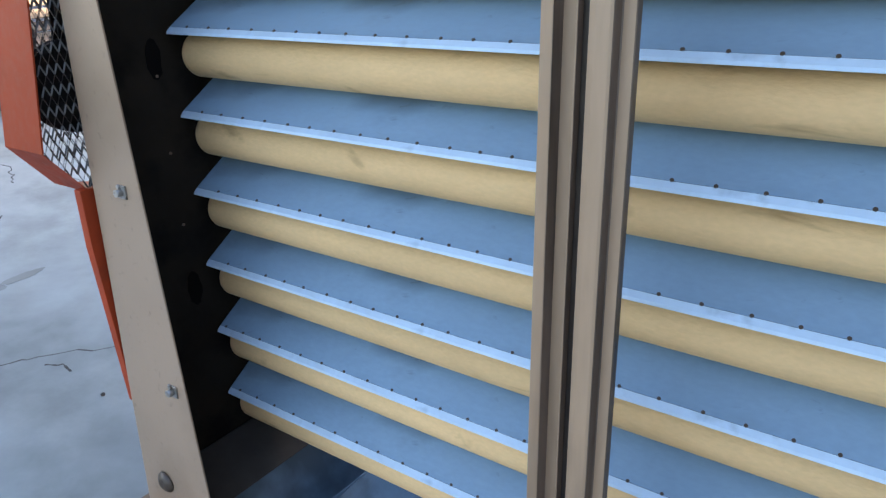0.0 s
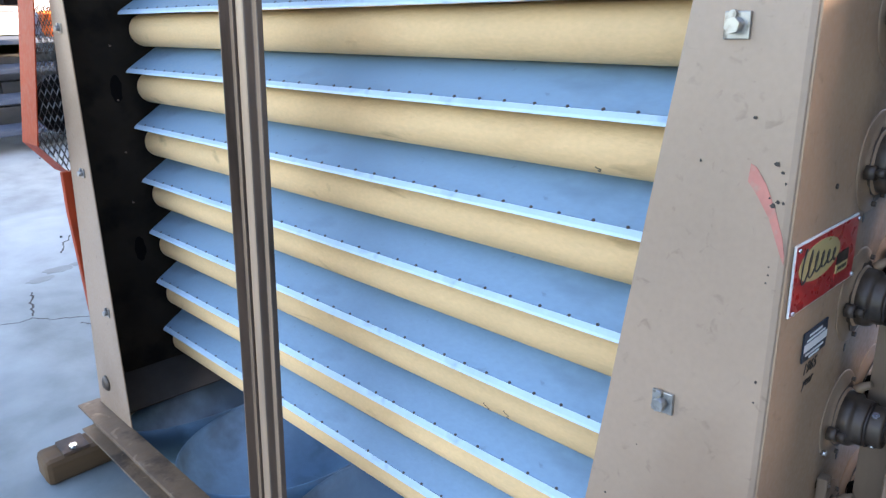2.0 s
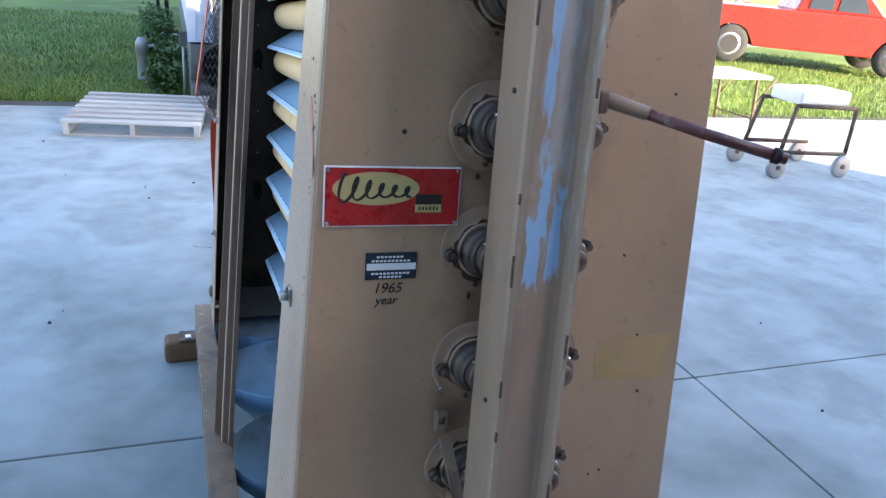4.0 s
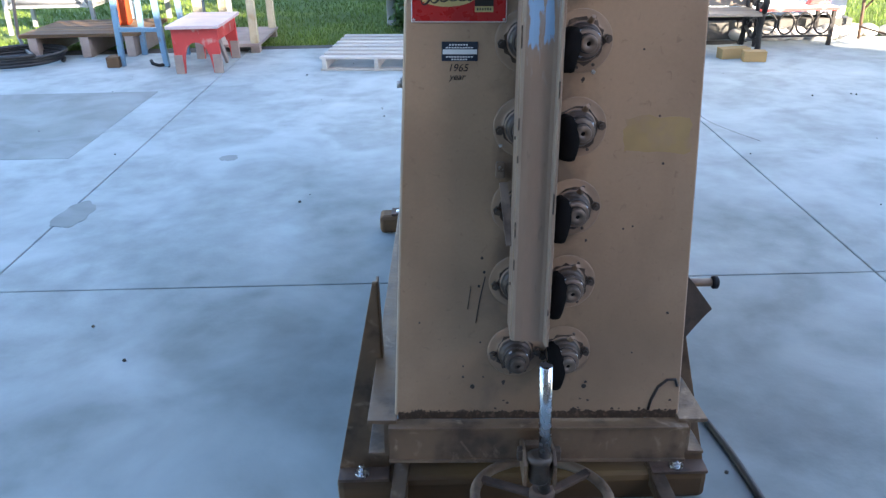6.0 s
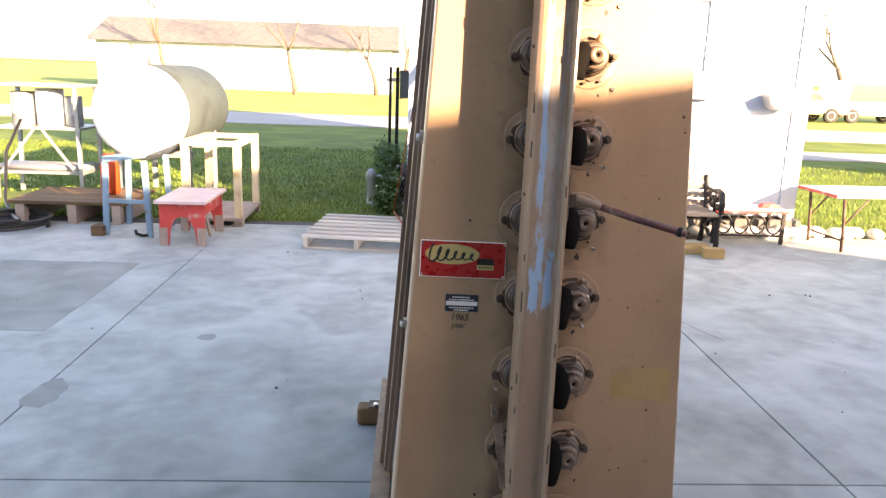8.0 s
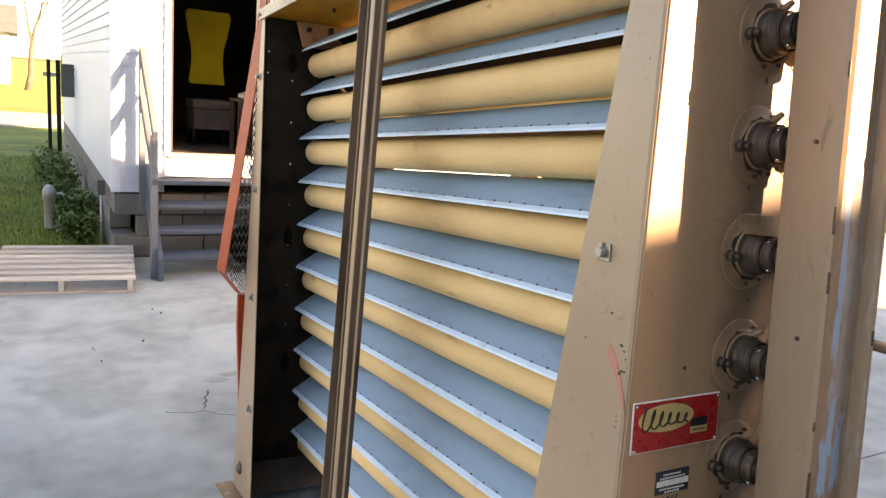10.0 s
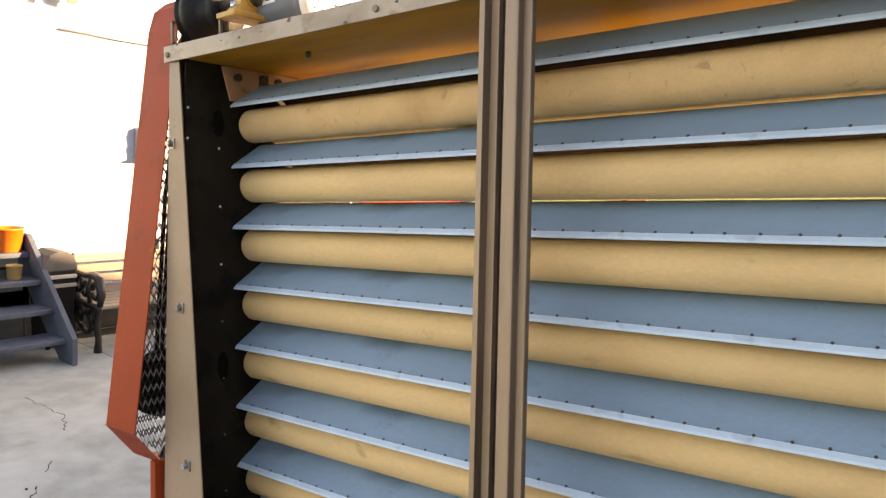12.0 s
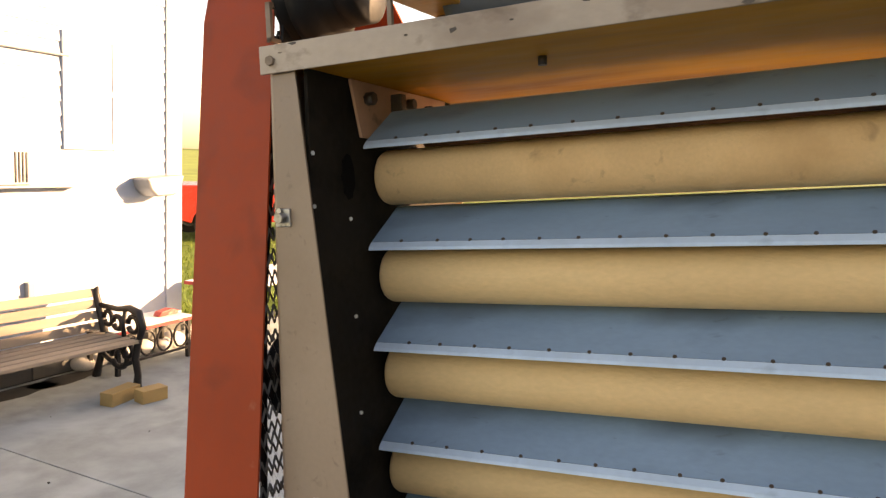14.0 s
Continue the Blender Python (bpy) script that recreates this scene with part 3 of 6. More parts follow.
top_cover = part("top_cover", roof_sheet(0.001, 0.004, -hw(ZT) - 0.004, hw(ZT) + 0.004, -0.006, LEN + 0.006), M_TAN, mill, "tan sheet steel top cover")
for s in (-1, 1):
    x = s * (hw(ZT) + 0.006)
    lip = part("lip", roof_sheet(0.0, 0.039, min(x, x + s * 0.003), max(x, x + s * 0.003), -0.008, LEN + 0.008), M_LIPTAN, top_cover, "scuffed tan lip")
    for y in (0.02, 0.5, 1.25, LEN - 0.012):
        part("bolt", rod(BM(), (x, y, lip_top(y) - 0.022), (x + s * 0.008, y, lip_top(y) - 0.022), 0.007, 6), M_TANWORN, top_cover)
    chip = random.Random(40 + s)
    for k in range(26):
        y, r = chip.uniform(0.3, 1.93), chip.uniform(0.0015, 0.005)
        z = lip_top(y) - (chip.choice((0.002, 0.036, chip.uniform(0.004, 0.036))))
        xo = x + s * 0.0031
        outl = [(y + 1.6 * r * chip.uniform(0.5, 1.4) * math.cos(t * 1.047), min(lip_top(y) - 0.001, max(lip_top(y) - 0.038, z + r * chip.uniform(0.4, 1.1) * math.sin(t * 1.047)))) for t in range(6)]
        part("paint_chip", prism(BM(), outl, lambda a, b, c: (xo + s * c, a, b), 0.0005), M_BLOTCH, top_cover)
liner = part("ceiling_liner", roof_sheet(0.030, 0.004, -hw(ZT) + 0.004, hw(ZT) - 0.004, 0.012, LEN - 0.012), M_GOLD, top_cover, "inner sheet under the cover, coloured gold for bounced sunlight")
for y in (0.70, 1.60):
    part("liner_bolt", rod(BM(), (-0.10, y, lip_top(y) - 0.046), (-0.10, y, lip_top(y) - 0.033), 0.0065, 8), M_IRON, top_cover)
cleat = part("inner_cleat", prism(BM(), [(-0.128, 2.071), (0.19, 2.071), (0.19, 2.02), (0.02, 2.0), (-0.03, 1.985), (-0.104, 1.985)], lambda a, b, c: (a, 1.890 + c, b), 0.005, 0.001), M_PEACH, top_cover, "peach primed cleat at the rear wall")
for x, z, r in ((-0.085, 2.045, 0.010), (0.045, 2.05, 0.009), (0.11, 2.045, 0.009)):
    part("bolt", rod(BM(), (x, 1.890, z), (x, 1.876, z), r, 6), M_IRON, cleat)
part("cleat_tab", box(BM(), -0.015, 0.002, 1.868, 1.889, 2.02, 2.06, 0.002), M_IRON, cleat)

# centre post on each side: two channels with a tall rib and a dark gap
POST_A = [(1.0180, -0.004), (1.0180, 0.0160), (1.0165, 0.0180), (0.9956, 0.0185), (0.9950, 0.0195), (0.9947, 0.0355), (0.9938, 0.0375), (0.9926, 0.0375), (0.9918, 0.0355), (0.9916, 0.0195), (0.9910, 0.0185), (0.9764, 0.0185), (0.9760, 0.0210), (0.9752, 0.0220), (0.9740, 0.0220), (0.9735, 0.0210), (0.9732, -0.004)]
POST_B = [(0.9625, -0.004), (0.9625, 0.0202), (0.9612, 0.0225), (0.9550, 0.0237), (0.9395, 0.0237), (0.9365, 0.0225), (0.9352, 0.0200), (0.9345, 0.0080), (0.9330, 0.0070), (0.9205, 0.0070), (0.9192, 0.0060), (0.9190, -0.004)]
for s in (-1, 1):
    for prof in (POST_A, POST_B):
        bm = BM()
        lo = [bm.verts.new((s * (hw(0.34) + d - 0.004), y, 0.34)) for y, d in prof]
        hi = [bm.verts.new((s * (hw(ZT - 0.03) + d - 0.016), y, ZT - 0.03)) for y, d in prof]
        n = len(prof)
        for i in range(n):
            bm.faces.new((lo[i], lo[(i + 1) % n], hi[(i + 1) % n], hi[i]))
        bm.faces.new(lo), bm.faces.new(hi)
        post = part("centre_post", bm, M_BROWNPOST, mill, "brown rolled steel post with shade painted on its flanks")
        # faces towards -y take a darker material, shade painted into the flanks
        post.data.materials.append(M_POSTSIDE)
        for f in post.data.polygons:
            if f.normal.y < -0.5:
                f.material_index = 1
    # black strip filling the gap between the two channels
    for y0, y1, d0, d1 in ((0.9627, 0.9730, -0.004, 0.011),):
        bm = BM()
        for z, dd in ((0.345, -0.004), (ZT - 0.035, -0.016)):
            for d in (d0, d1):
                for y in (y0, y1):
                    bm.verts.new((s * (hw(z) + d + dd), y, z))
        v = list(bm.verts)
        for q in ((0, 1, 3, 2), (4, 5, 7, 6), (0, 1, 5, 4), (2, 3, 7, 6), (0, 2, 6, 4), (1, 3, 7, 5)):
            bm.faces.new([v[k] for k in q])
        part("felt_seal", bm, M_GREASE, mill, "black strip in the gap along the post")

# rollers and trays, ten to a side
PITCH, LIP0 = 0.1549, 1.969
ROLL_R, ROLL_X, ROLL_DROP = 0.0432, 0.0440, 0.0449


def roller_mesh():
    bm = BM()
    prof = [(0.012, -0.030), (0.012, 0.0), (ROLL_R - 0.008, 0.0), (ROLL_R - 0.0025, 0.002), (ROLL_R, 0.008), (ROLL_R, 1.838), (ROLL_R - 0.0025, 1.844), (ROLL_R - 0.008, 1.846), (0.012, 1.846), (0.012, 1.870)]
    return lathe(bm, prof, Matrix.Rotation(radians(-90), 4, "X"), 40)


def tray_mesh(s):
    bm = BM()
    line = [(0.0008, 0.0622), (0.013, 0.0618), (0.018, 0.0600), (0.0985, 0.0088)]
    sheet(bm, [(s * x, z) for x, z in line], 0.036, 1.886, 0.0022 * s)
    return bm


roller_ob = screw_ob = None
for s in (-1, 1):
    for i in range(10):
        z = LIP0 - PITCH * i
        sk = math.atan(0.008)
        m = Matrix.Translation((s * ROLL_X, 0.040, z - ROLL_DROP - 0.008 * 1.845)) @ Matrix.Rotation(sk, 4, "X")
        if roller_ob is None:
            roller_ob = part("roller", roller_mesh(), M_VELVET, mill, "cream velvet-covered roller")
            ob = roller_ob
        else:
            ob = new("roller", roller_ob.data)
            ob.parent = mill
            tagged(ob, "cream velvet-covered roller")
        if i == 0:
            ob.material_slots[0].link = "OBJECT"
            ob.material_slots[0].material = M_VELVETOLD
            tagged(ob, "cream velvet-covered roller with brown spots")
        ob.matrix_basis = m @ Matrix.Rotation(i * 1.3 + s, 4, "Y")
        tm = Matrix.Translation((0, 1.885, z)) @ Matrix.Rotation(sk, 4, "X") @ Matrix.Translation((0, -1.885, 0))
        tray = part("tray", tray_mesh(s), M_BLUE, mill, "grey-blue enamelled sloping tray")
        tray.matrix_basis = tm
        # undersides coloured near black, painting in the shadow below each tray
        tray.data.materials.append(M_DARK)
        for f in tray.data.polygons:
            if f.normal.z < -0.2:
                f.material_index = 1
        bm = BM()
        sheet(bm, [(s * 0.0985, 0.0088), (s * 0.1062, 0.0018), (s * 0.1072, -0.0020)], 0.036, 1.886, 0.0022 * s)
        lipo = part("tray_lip", bm, M_LIP, tray, "pale worn tray lip")
        jig = random.Random(100 * s + i)
        nrm = Vector((s * 0.52, 0, 0.85))
        far_screws, y = BM(), 0.10
        while y < 1.87:
            a = Vector((s * 0.0975, y, 0.0098))
            if s > 0:
                rod(far_screws, a, a + nrm * 0.0035, 0.0033, 7, 0.0026)
            elif screw_ob is None:
                screw_ob = part("screw", rod(BM(), (0, 0, 0), nrm * 0.0035, 0.0033, 7, 0.0026), M_IRON, tray, "small dark screw")
                screw_ob.matrix_basis = Matrix.Translation(a)
            else:
                ob = new("screw", screw_ob.data)
                ob.parent = tray
                ob.matrix_basis = Matrix.Translation(a)
            y += 0.056 + jig.uniform(-0.005, 0.005)
        if s > 0:
            tagged(part("screws", far_screws, M_IRON, tray), "small dark screws along the tray", kind="stuff")
        else:
            far_screws.free()
# cracks in the cloth
for i, y, ang, ln in ((7, 0.556, 15, 0.045), (7, 0.507, 25, 0.040), (4, 0.343, 15, 0.020), (9, 0.50, 5, 0.035), (8, 0.30, -8, 0.03), (8, 0.36, 5, 0.03)):
    z = LIP0 - PITCH * i - ROLL_DROP + 0.008 * (y - 1.885)
    pts = []
    for k in range(9):
        a = radians(-70 + ang + k * ln * 900 / 9)
        pts.append((-ROLL_X - ROLL_R * math.cos(a), y + 0.004 * math.sin(k * 1.1), z + ROLL_R * math.sin(a)))
    part("cloth_crease", tube(BM(), pts, 0.0008, 5), M_IRON, mill, "dark crack in the roller cloth")

# blue hoppers under the rollers
for y, ry in ((0.405, 0.244), (0.895, 0.244), (1.385, 0.244), (1.755, 0.124)):
    bm = BM()
    prof = [(0.30, 0.10), (0.34, 0.11), (0.985, 0.325), (1.0, 0.368), (0.985, 0.369), (0.962, 0.325), (0.75, 0.270), (0.40, 0.195), (0.30, 0.180)]
    lathe(bm, prof, Matrix.Translation((0, y, 0)) @ Matrix.Diagonal((0.314, ry, 1, 1)), 44)
    part("hopper", bm, M_HOPPER, mill, "dark blue painted funnel under the rollers")
bm = BM()
prism(bm, [(1.895, 0.47), (1.80, 0.385), (1.796, 0.390), (1.888, 0.474)], lambda a, b, c: (-0.28 + c, a, b), 0.56, 0.001)
part("end_chute", bm, M_CHUTE, mill, "grey sloping end sheet")
# dots standing in for daylight through small holes, white in the upper rows
for x, z in [(-0.138, 1.862 - 0.1468 * k) for k in range(7)] + [(-0.224, 1.956), (-0.227, 1.882)]:
    part("bright_stud", rod(BM(), (x, 1.897, z), (x, 1.8945, z), 0.0030, 8), M_WHITE if z > 1.5 else M_STEEL, mill)

# bottom rails of the mill: folded channels
for s in (-1, 1):
    rail = [(0.300, 0.380), (0.362, 0.380), (0.362, 0.372), (0.326, 0.372), (0.326, 0.300), (0.362, 0.300), (0.362, 0.293), (0.318, 0.293), (0.318, 0.372), (0.300, 0.372)]
    part("side_rail", prism(BM(), [(s * a, b) for a, b in rail], lambda a, b, c: (a, c - 0.016, b), LEN + 0.04, 0.0012), M_BASE, mill, "scuffed tan channel rail")
for y0, y1 in ((-0.034, 0.0), (LEN, LEN + 0.034)):
    rail = [(y0, 0.3715), (y1 + 0.004, 0.3715), (y1 + 0.004, 0.366), (y0 + 0.012, 0.366), (y0 + 0.012, 0.292), (y1, 0.292), (y1, 0.286), (y0, 0.286), (y0, 0.292), (y0 + 0.006, 0.292), (y0 + 0.006, 0.366), (y0, 0.366)]
    part("cross_rail", prism(BM(), rail, lambda a, b, c: (-0.317 + c, a, b), 0.634, 0.001), M_BASE, mill, "scuffed tan cross channel with grease along the top")
# grease that crept over the seam, with a ragged upper edge
bm = BM()
jig = random.Random(8)
top = [(-0.297 + k * 0.594 / 180, ZB + 0.004 + 0.016 * abs(noise.noise(Vector((k * 0.11, 2.1, 0)))) + 0.008 * abs(noise.noise(Vector((k * 0.5, 7.1, 0)))) + 0.002 * jig.random()) for k in range(181)]
prism(bm, [(-0.297, ZB - 0.008), *reversed([(a, b) for a, b in top][::-1]), (0.297, ZB - 0.008)], lambda a, b, c: (a, -0.0005 - c, b), 0.0006)
part("grease_seam", bm, M_BLOTCH, mill, "black grease along the bottom seam")
for k in range(22):
    x, z, r = jig.uniform(-0.285, 0.285), ZB + 0.010 + 0.03 * jig.random() ** 3, jig.uniform(0.0015, 0.004)
    outl = [(x + r * jig.uniform(0.5, 1.5) * math.cos(t * 0.785), z + r * jig.uniform(0.4, 1.1) * math.sin(t * 0.785)) for t in range(8)]
    part("grease_speck", prism(BM(), outl, lambda a, b, c: (a, -0.0004 - c, b), 0.0005), M_BLOTCH, mill)
bm = BM()
tube(bm, [(0.236, -0.002, ZB + 0.012), (0.240, -0.002, ZB + 0.035), (0.252, -0.002, ZB + 0.066), (0.270, -0.002, ZB + 0.083), (0.287, -0.002, ZB + 0.084), (0.2925, -0.002, ZB + 0.068)], 0.0032, 6)
part("grease_loop", bm, M_GREASE, mill, "looping black grease trail")
for x, z, r in ((-0.14, 0.452, 0.0050), (0.095, 0.452, 0.0052), (-0.16, 0.475, 0.0026), (0.098, 0.462, 0.003), (-0.16, 0.50, 0.002), (0.19, 0.53, 0.002), (-0.118, 0.475, 0.002), (0.215, 0.93, 0.0025), (0.24, 1.52, 0.003), (0.245, 1.49, 0.002), (0.16, 1.14, 0.002), (-0.25, 0.60, 0.002), (0.255, 0.62, 0.003), (-0.125, 0.555, 0.002), (-0.165, 1.300, 0.003), (0.205, 1.36, 0.002), (0.15, 0.80, 0.002), (0.168, 0.805, 0.002), (0.20, 1.02, 0.002), (-0.125, 0.74, 0.003), (-0.12, 0.71, 0.003), (-0.13, 0.68, 0.003)):
    part("panel_spot", rod(BM(), (x, 0.0, z), (x, -0.0008 - 0.2 * r, z), r, 8), M_GREASE, mill)
bm = BM()
tube(bm, [(-0.135, -0.0008, 0.60), (-0.128, -0.0008, 0.65), (-0.118, -0.0008, 0.70)], 0.0010, 5)
tube(bm, [(-0.152, -0.0008, 0.63), (-0.146, -0.0008, 0.68)], 0.0008, 5)
part("scratch", bm, M_GREASE, mill)
bm = BM()
jig = random.Random(3)
outl = [(0.20 + (0.062 + 0.006 * jig.uniform(-1, 1)) * max(-1, min(1, 1.35 * math.cos(k * math.pi / 14))), 0.985 + (0.034 + 0.005 * jig.uniform(-1, 1)) * max(-1, min(1, 1.35 * math.sin(k * math.pi / 14)))) for k in range(28)]
prism(bm, outl, lambda a, b, c: (a, -c, b), 0.0005)
part("yellow_smear", bm, M_YELLOWSMEAR, mill, "faded yellow paint patch")

# bearings on both end panels
def ring_mesh(m, r, h, thick, seg=36):
    return tube(BM(), [m @ Vector((r * math.cos(2 * math.pi * k / seg), r * math.sin(2 * math.pi * k / seg), h)) for k in range(seg)], thick, 5, closed=True)


def bearing(x, y, z, face, seed):
    """A pressed round flange with a two-bolt housing, its shaft and its collar; face -1 looks towards -y."""
    rnd = random.Random(seed)
    iron, steel = (M_IRON, M_IRON) if x < 0 else (M_IRON, M_STEEL)
    m = Matrix.Translation((x, y, z)) @ Matrix.Rotation(radians(90 if face < 0 else -90), 4, "X")
    b = part("bearing", lathe(BM(), [(0.0565, 0.0), (0.0555, 0.0007), (0.0540, 0.0012), (0.0520, 0.0015), (0.0480, 0.0018), (0.0425, 0.0026), (0.0400, 0.0036), (0.0370, 0.0056), (0.035, 0.008), (0.030, 0.011), (0.020, 0.011)], m, 36), M_FLANGE, mill, "round pressed steel flange bearing")
    part("housing", lathe(BM(), [(0.0335, 0.003), (0.0335, 0.018), (0.0320, 0.022), (0.0290, 0.023), (0.0280, 0.026), (0.0280, 0.033), (0.0265, 0.036), (0.019, 0.036)], m, 32), iron, b, "oily bearing housing")
    part("collar", lathe(BM(), [(0.0235, 0.032), (0.0245, 0.038), (0.0245, 0.051), (0.0230, 0.054), (0.0165, 0.054)], m, 28), steel, b, "turned steel collar")
    part("grease_ring", ring_mesh(m, 0.0255, 0.0370, 0.0024, 28), M_GREASE, b)
    part("shaft", lathe(BM(), [(0.0155, 0.050), (0.0155, 0.068), (0.0140, 0.070), (0.0042, 0.070), (0.0042, 0.064)], m, 24), steel, b, "turned shaft end with a centre hole")
    part("grease_ring", ring_mesh(m, 0.0165, 0.0545, 0.0014, 24), M_GREASE, b)
    part("shaft_centre", lathe(BM(), [(0.0040, 0.0640), (0.0040, 0.0655), (0.001, 0.0656)], m, 10), M_BLACK, b)
    halo = [(0.0405 + 0.004 * rnd.uniform(-1, 1)) for k in range(26)]
    part("oil_halo", prism(BM(), [(h * math.cos(k * math.pi / 13), h * math.sin(k * math.pi / 13)) for k, h in enumerate(halo)], lambda p, q, c: m @ Vector((p, q, c + 0.0060)), 0.0006), M_BLOTCH, b, "dark oily ring")
    for a in (6, 186):
        bm = BM()
        c = Vector((0.0445 * math.cos(radians(a)), 0.0445 * math.sin(radians(a)), 0))
        rod(bm, m @ (c + Vector((0, 0, 0.005))), m @ (c + Vector((0, 0, 0.015))), 0.0085, 6)
        rod(bm, m @ (c + Vector((0, 0, 0.015))), m @ (c + Vector((0, 0, 0.024))), 0.0048, 10)
        part("bolt", bm, M_IRON, b)
    for a in (35, 125, 245):
        c = Vector((0.0225 * math.cos(radians(a)), 0.0225 * math.sin(radians(a)), 0.044))
        part("set_screw", rod(BM(), m @ c, m @ (c * 1.0 + Vector((0.0035 * math.cos(radians(a)), 0.0035 * math.sin(radians(a)), 0))), 0.0042, 7), M_CHROME, b)
    for a in (65, -62, -100):
        c = Vector((0.046 * math.cos(radians(a)), 0.046 * math.sin(radians(a)), 0))
        part("rivet", rod(BM(), m @ (c + Vector((0, 0, 0.005))), m @ (c + Vector((0, 0, 0.0090))), 0.0030, 7), M_IRON, b)
    bm = BM()
    tube(bm, [m @ Vector((0.010, 0.032, 0.014)), m @ Vector((0.013, 0.038, 0.019)), m @ Vector((0.014, 0.044, 0.028))], [0.0062, 0.0055, 0.004], 8)
    part("grease_nipple", bm, M_FLANGE, b)
    cx, cy, rr = rnd.uniform(-0.03, 0.035), rnd.uniform(-0.072, -0.06), rnd.uniform(0.002, 0.005)
    outl = [(cx + rr * rnd.uniform(0.5, 1.2) * math.cos(t * 0.6283), cy + 1.6 * rr * rnd.uniform(0.5, 1.2) * math.sin(t * 0.6283)) for t in range(10)]
    part("oil_stain", prism(BM(), outl, lambda p, q, c: m @ Vector((p, q, c + 0.0002)), 0.0005), M_GREASE, b)
    return b


for i in range(10):
    zc = LIP0 - PITCH * i - 0.0145 - 0.034 + 0.010
    for x in (-0.0535, 0.046):
        bearing(x, 0.0, zc - 0.002, -1, 3 * i + (x < 0))
for i in range(0, 10, 3):
    zc = LIP0 - PITCH * i - 0.034
    for x in (-0.0535, 0.046):
        bearing(x, LEN, zc, 1, 70 + 3 * i + (x < 0))

# short drooping tubes beside the right-hand bearings
for i in range(10):
    zc = LIP0 - PITCH * i - 0.041
    sway = 0.006 * math.sin(i * 2.3)
    spout = tube(BM(), [(0.024, -0.004, zc + 0.014), (0.025, -0.040, zc + 0.012), (0.022 + sway * 0.3, -0.058, zc + 0.004), (0.017 + sway, -0.066, zc - 0.014), (0.014 + sway, -0.064, zc - 0.034), (0.013 + sway, -0.062, zc - 0.044)], [0.013, 0.0155, 0.0175, 0.0185, 0.0180, 0.0165], 16)
    part("spout", spout, M_MATTBLACK, mill, "short black drooping tube beside a bearing")

# cover channel over the bearing row
chan = BM()
prof = [(-0.075, -0.064), (-0.078, -0.066), (-0.080, -0.139), (-0.0785, -0.1455), (-0.073, -0.149), (-0.060, -0.1505), (-0.028, -0.1515), (-0.0215, -0.1535), (-0.0205, -0.172), (-0.0185, -0.1745), (-0.0145, -0.1735), (-0.0135, -0.170), (-0.0135, -0.020),
        (-0.0165, -0.020), (-0.0168, -0.1485), (-0.060, -0.1472), (-0.073, -0.1455), (-0.0765, -0.139), (-0.0750, -0.066)]
z0, z1 = 0.632, 2.09
lo = [chan.verts.new((x, y, z0)) for x, y in prof]
hi = [chan.verts.new((x + 0.001, y, z1)) for x, y in prof]
for i in range(len(prof)):
    chan.faces.new((lo[i], lo[(i + 1) % len(prof)], hi[(i + 1) % len(prof)], hi[i]))
chan.faces.new(lo), chan.faces.new(hi)
cover = part("cover_channel", chan, M_CHANNEL, mill, "tan folded cover channel with worn edges")
# worn spots along the edges of the channel
for k, z in enumerate((0.70, 0.78, 0.845, 0.90, 0.97, 1.03, 1.09, 1.17, 1.25, 1.37, 1.44, 1.52, 1.60, 1.71)):
    h, edge = 0.006 + 0.004 * (k % 4), (-0.0782, -0.1455) if k % 3 else (-0.0180, -0.1742)
    part("worn_edge", box(BM(), edge[0] - 0.0014, edge[0] + 0.0014, edge[1] - 0.0012, edge[1] + 0.002, z - h, z + h, 0.0008), M_BLOTCH, cover)
for z in (0.73, 1.0, 1.36, 1.62):
    part("rivet", rod(BM(), (-0.0785, -0.11, z), (-0.0812, -0.11, z), 0.003, 8), M_GREASE, cover)
for z in (1.505, 0.80):
    part("cover_bracket", box(BM(), -0.0765, -0.0725, -0.068, 0.0, z - 0.014, z + 0.014, 0.001), M_TANWORN, cover, "tan strap from the panel to the channel")
bm = BM()
bar(bm, (-0.0805, -0.100, 0.80), (-0.088, -0.010, 0.895), 0.016, 0.004)
box(bm, -0.103, -0.086, -0.014, -0.002, 0.905, 0.935, 0.002)
part("cover_stay", bm, M_TANWORN, cover)
part("bright_nut", rod(BM(), (-0.095, 0.0, 0.922), (-0.095, -0.014, 0.922), 0.0065, 6), M_CHROME, mill)
part("bright_nut", rod(BM(), (-0.095, 0.0, 0.965), (-0.095, -0.006, 0.965), 0.0035, 6), M_CHROME, mill)
for x, z in ((0.096, 1.565), (0.088, 1.415), (0.082, 1.255), (0.07, 1.10), (0.098, 1.72)):
    part("bright_screw", rod(BM(), (x, 0, z), (x, -0.004, z), 0.0042, 8), M_CHROME, mill)

# lever with a maroon rod
bm = BM()
box(bm, -0.0132, -0.0092, -0.166, -0.060, 1.318, 1.402, 0.002)
box(bm, -0.0092, 0.004, -0.164, -0.142, 1.344, 1.368, 0.003)
lever = part("lever_bracket", bm, M_IRON, mill, "dark iron lever bracket")
part("lever_sleeve", tube(BM(), [(0.000, -0.152, 1.358), (0.010, -0.156, 1.357), (0.045, -0.174, 1.347)], [0.0075, 0.0085, 0.0076], 12), M_TANWORN, lever)
part("lever_rod", tube(BM(), [(0.038, -0.170, 1.349), (0.10, -0.203, 1.331), (0.172, -0.242, 1.313)], 0.0062, 12), M_HANDLE, lever, "maroon rod with chipped paint")
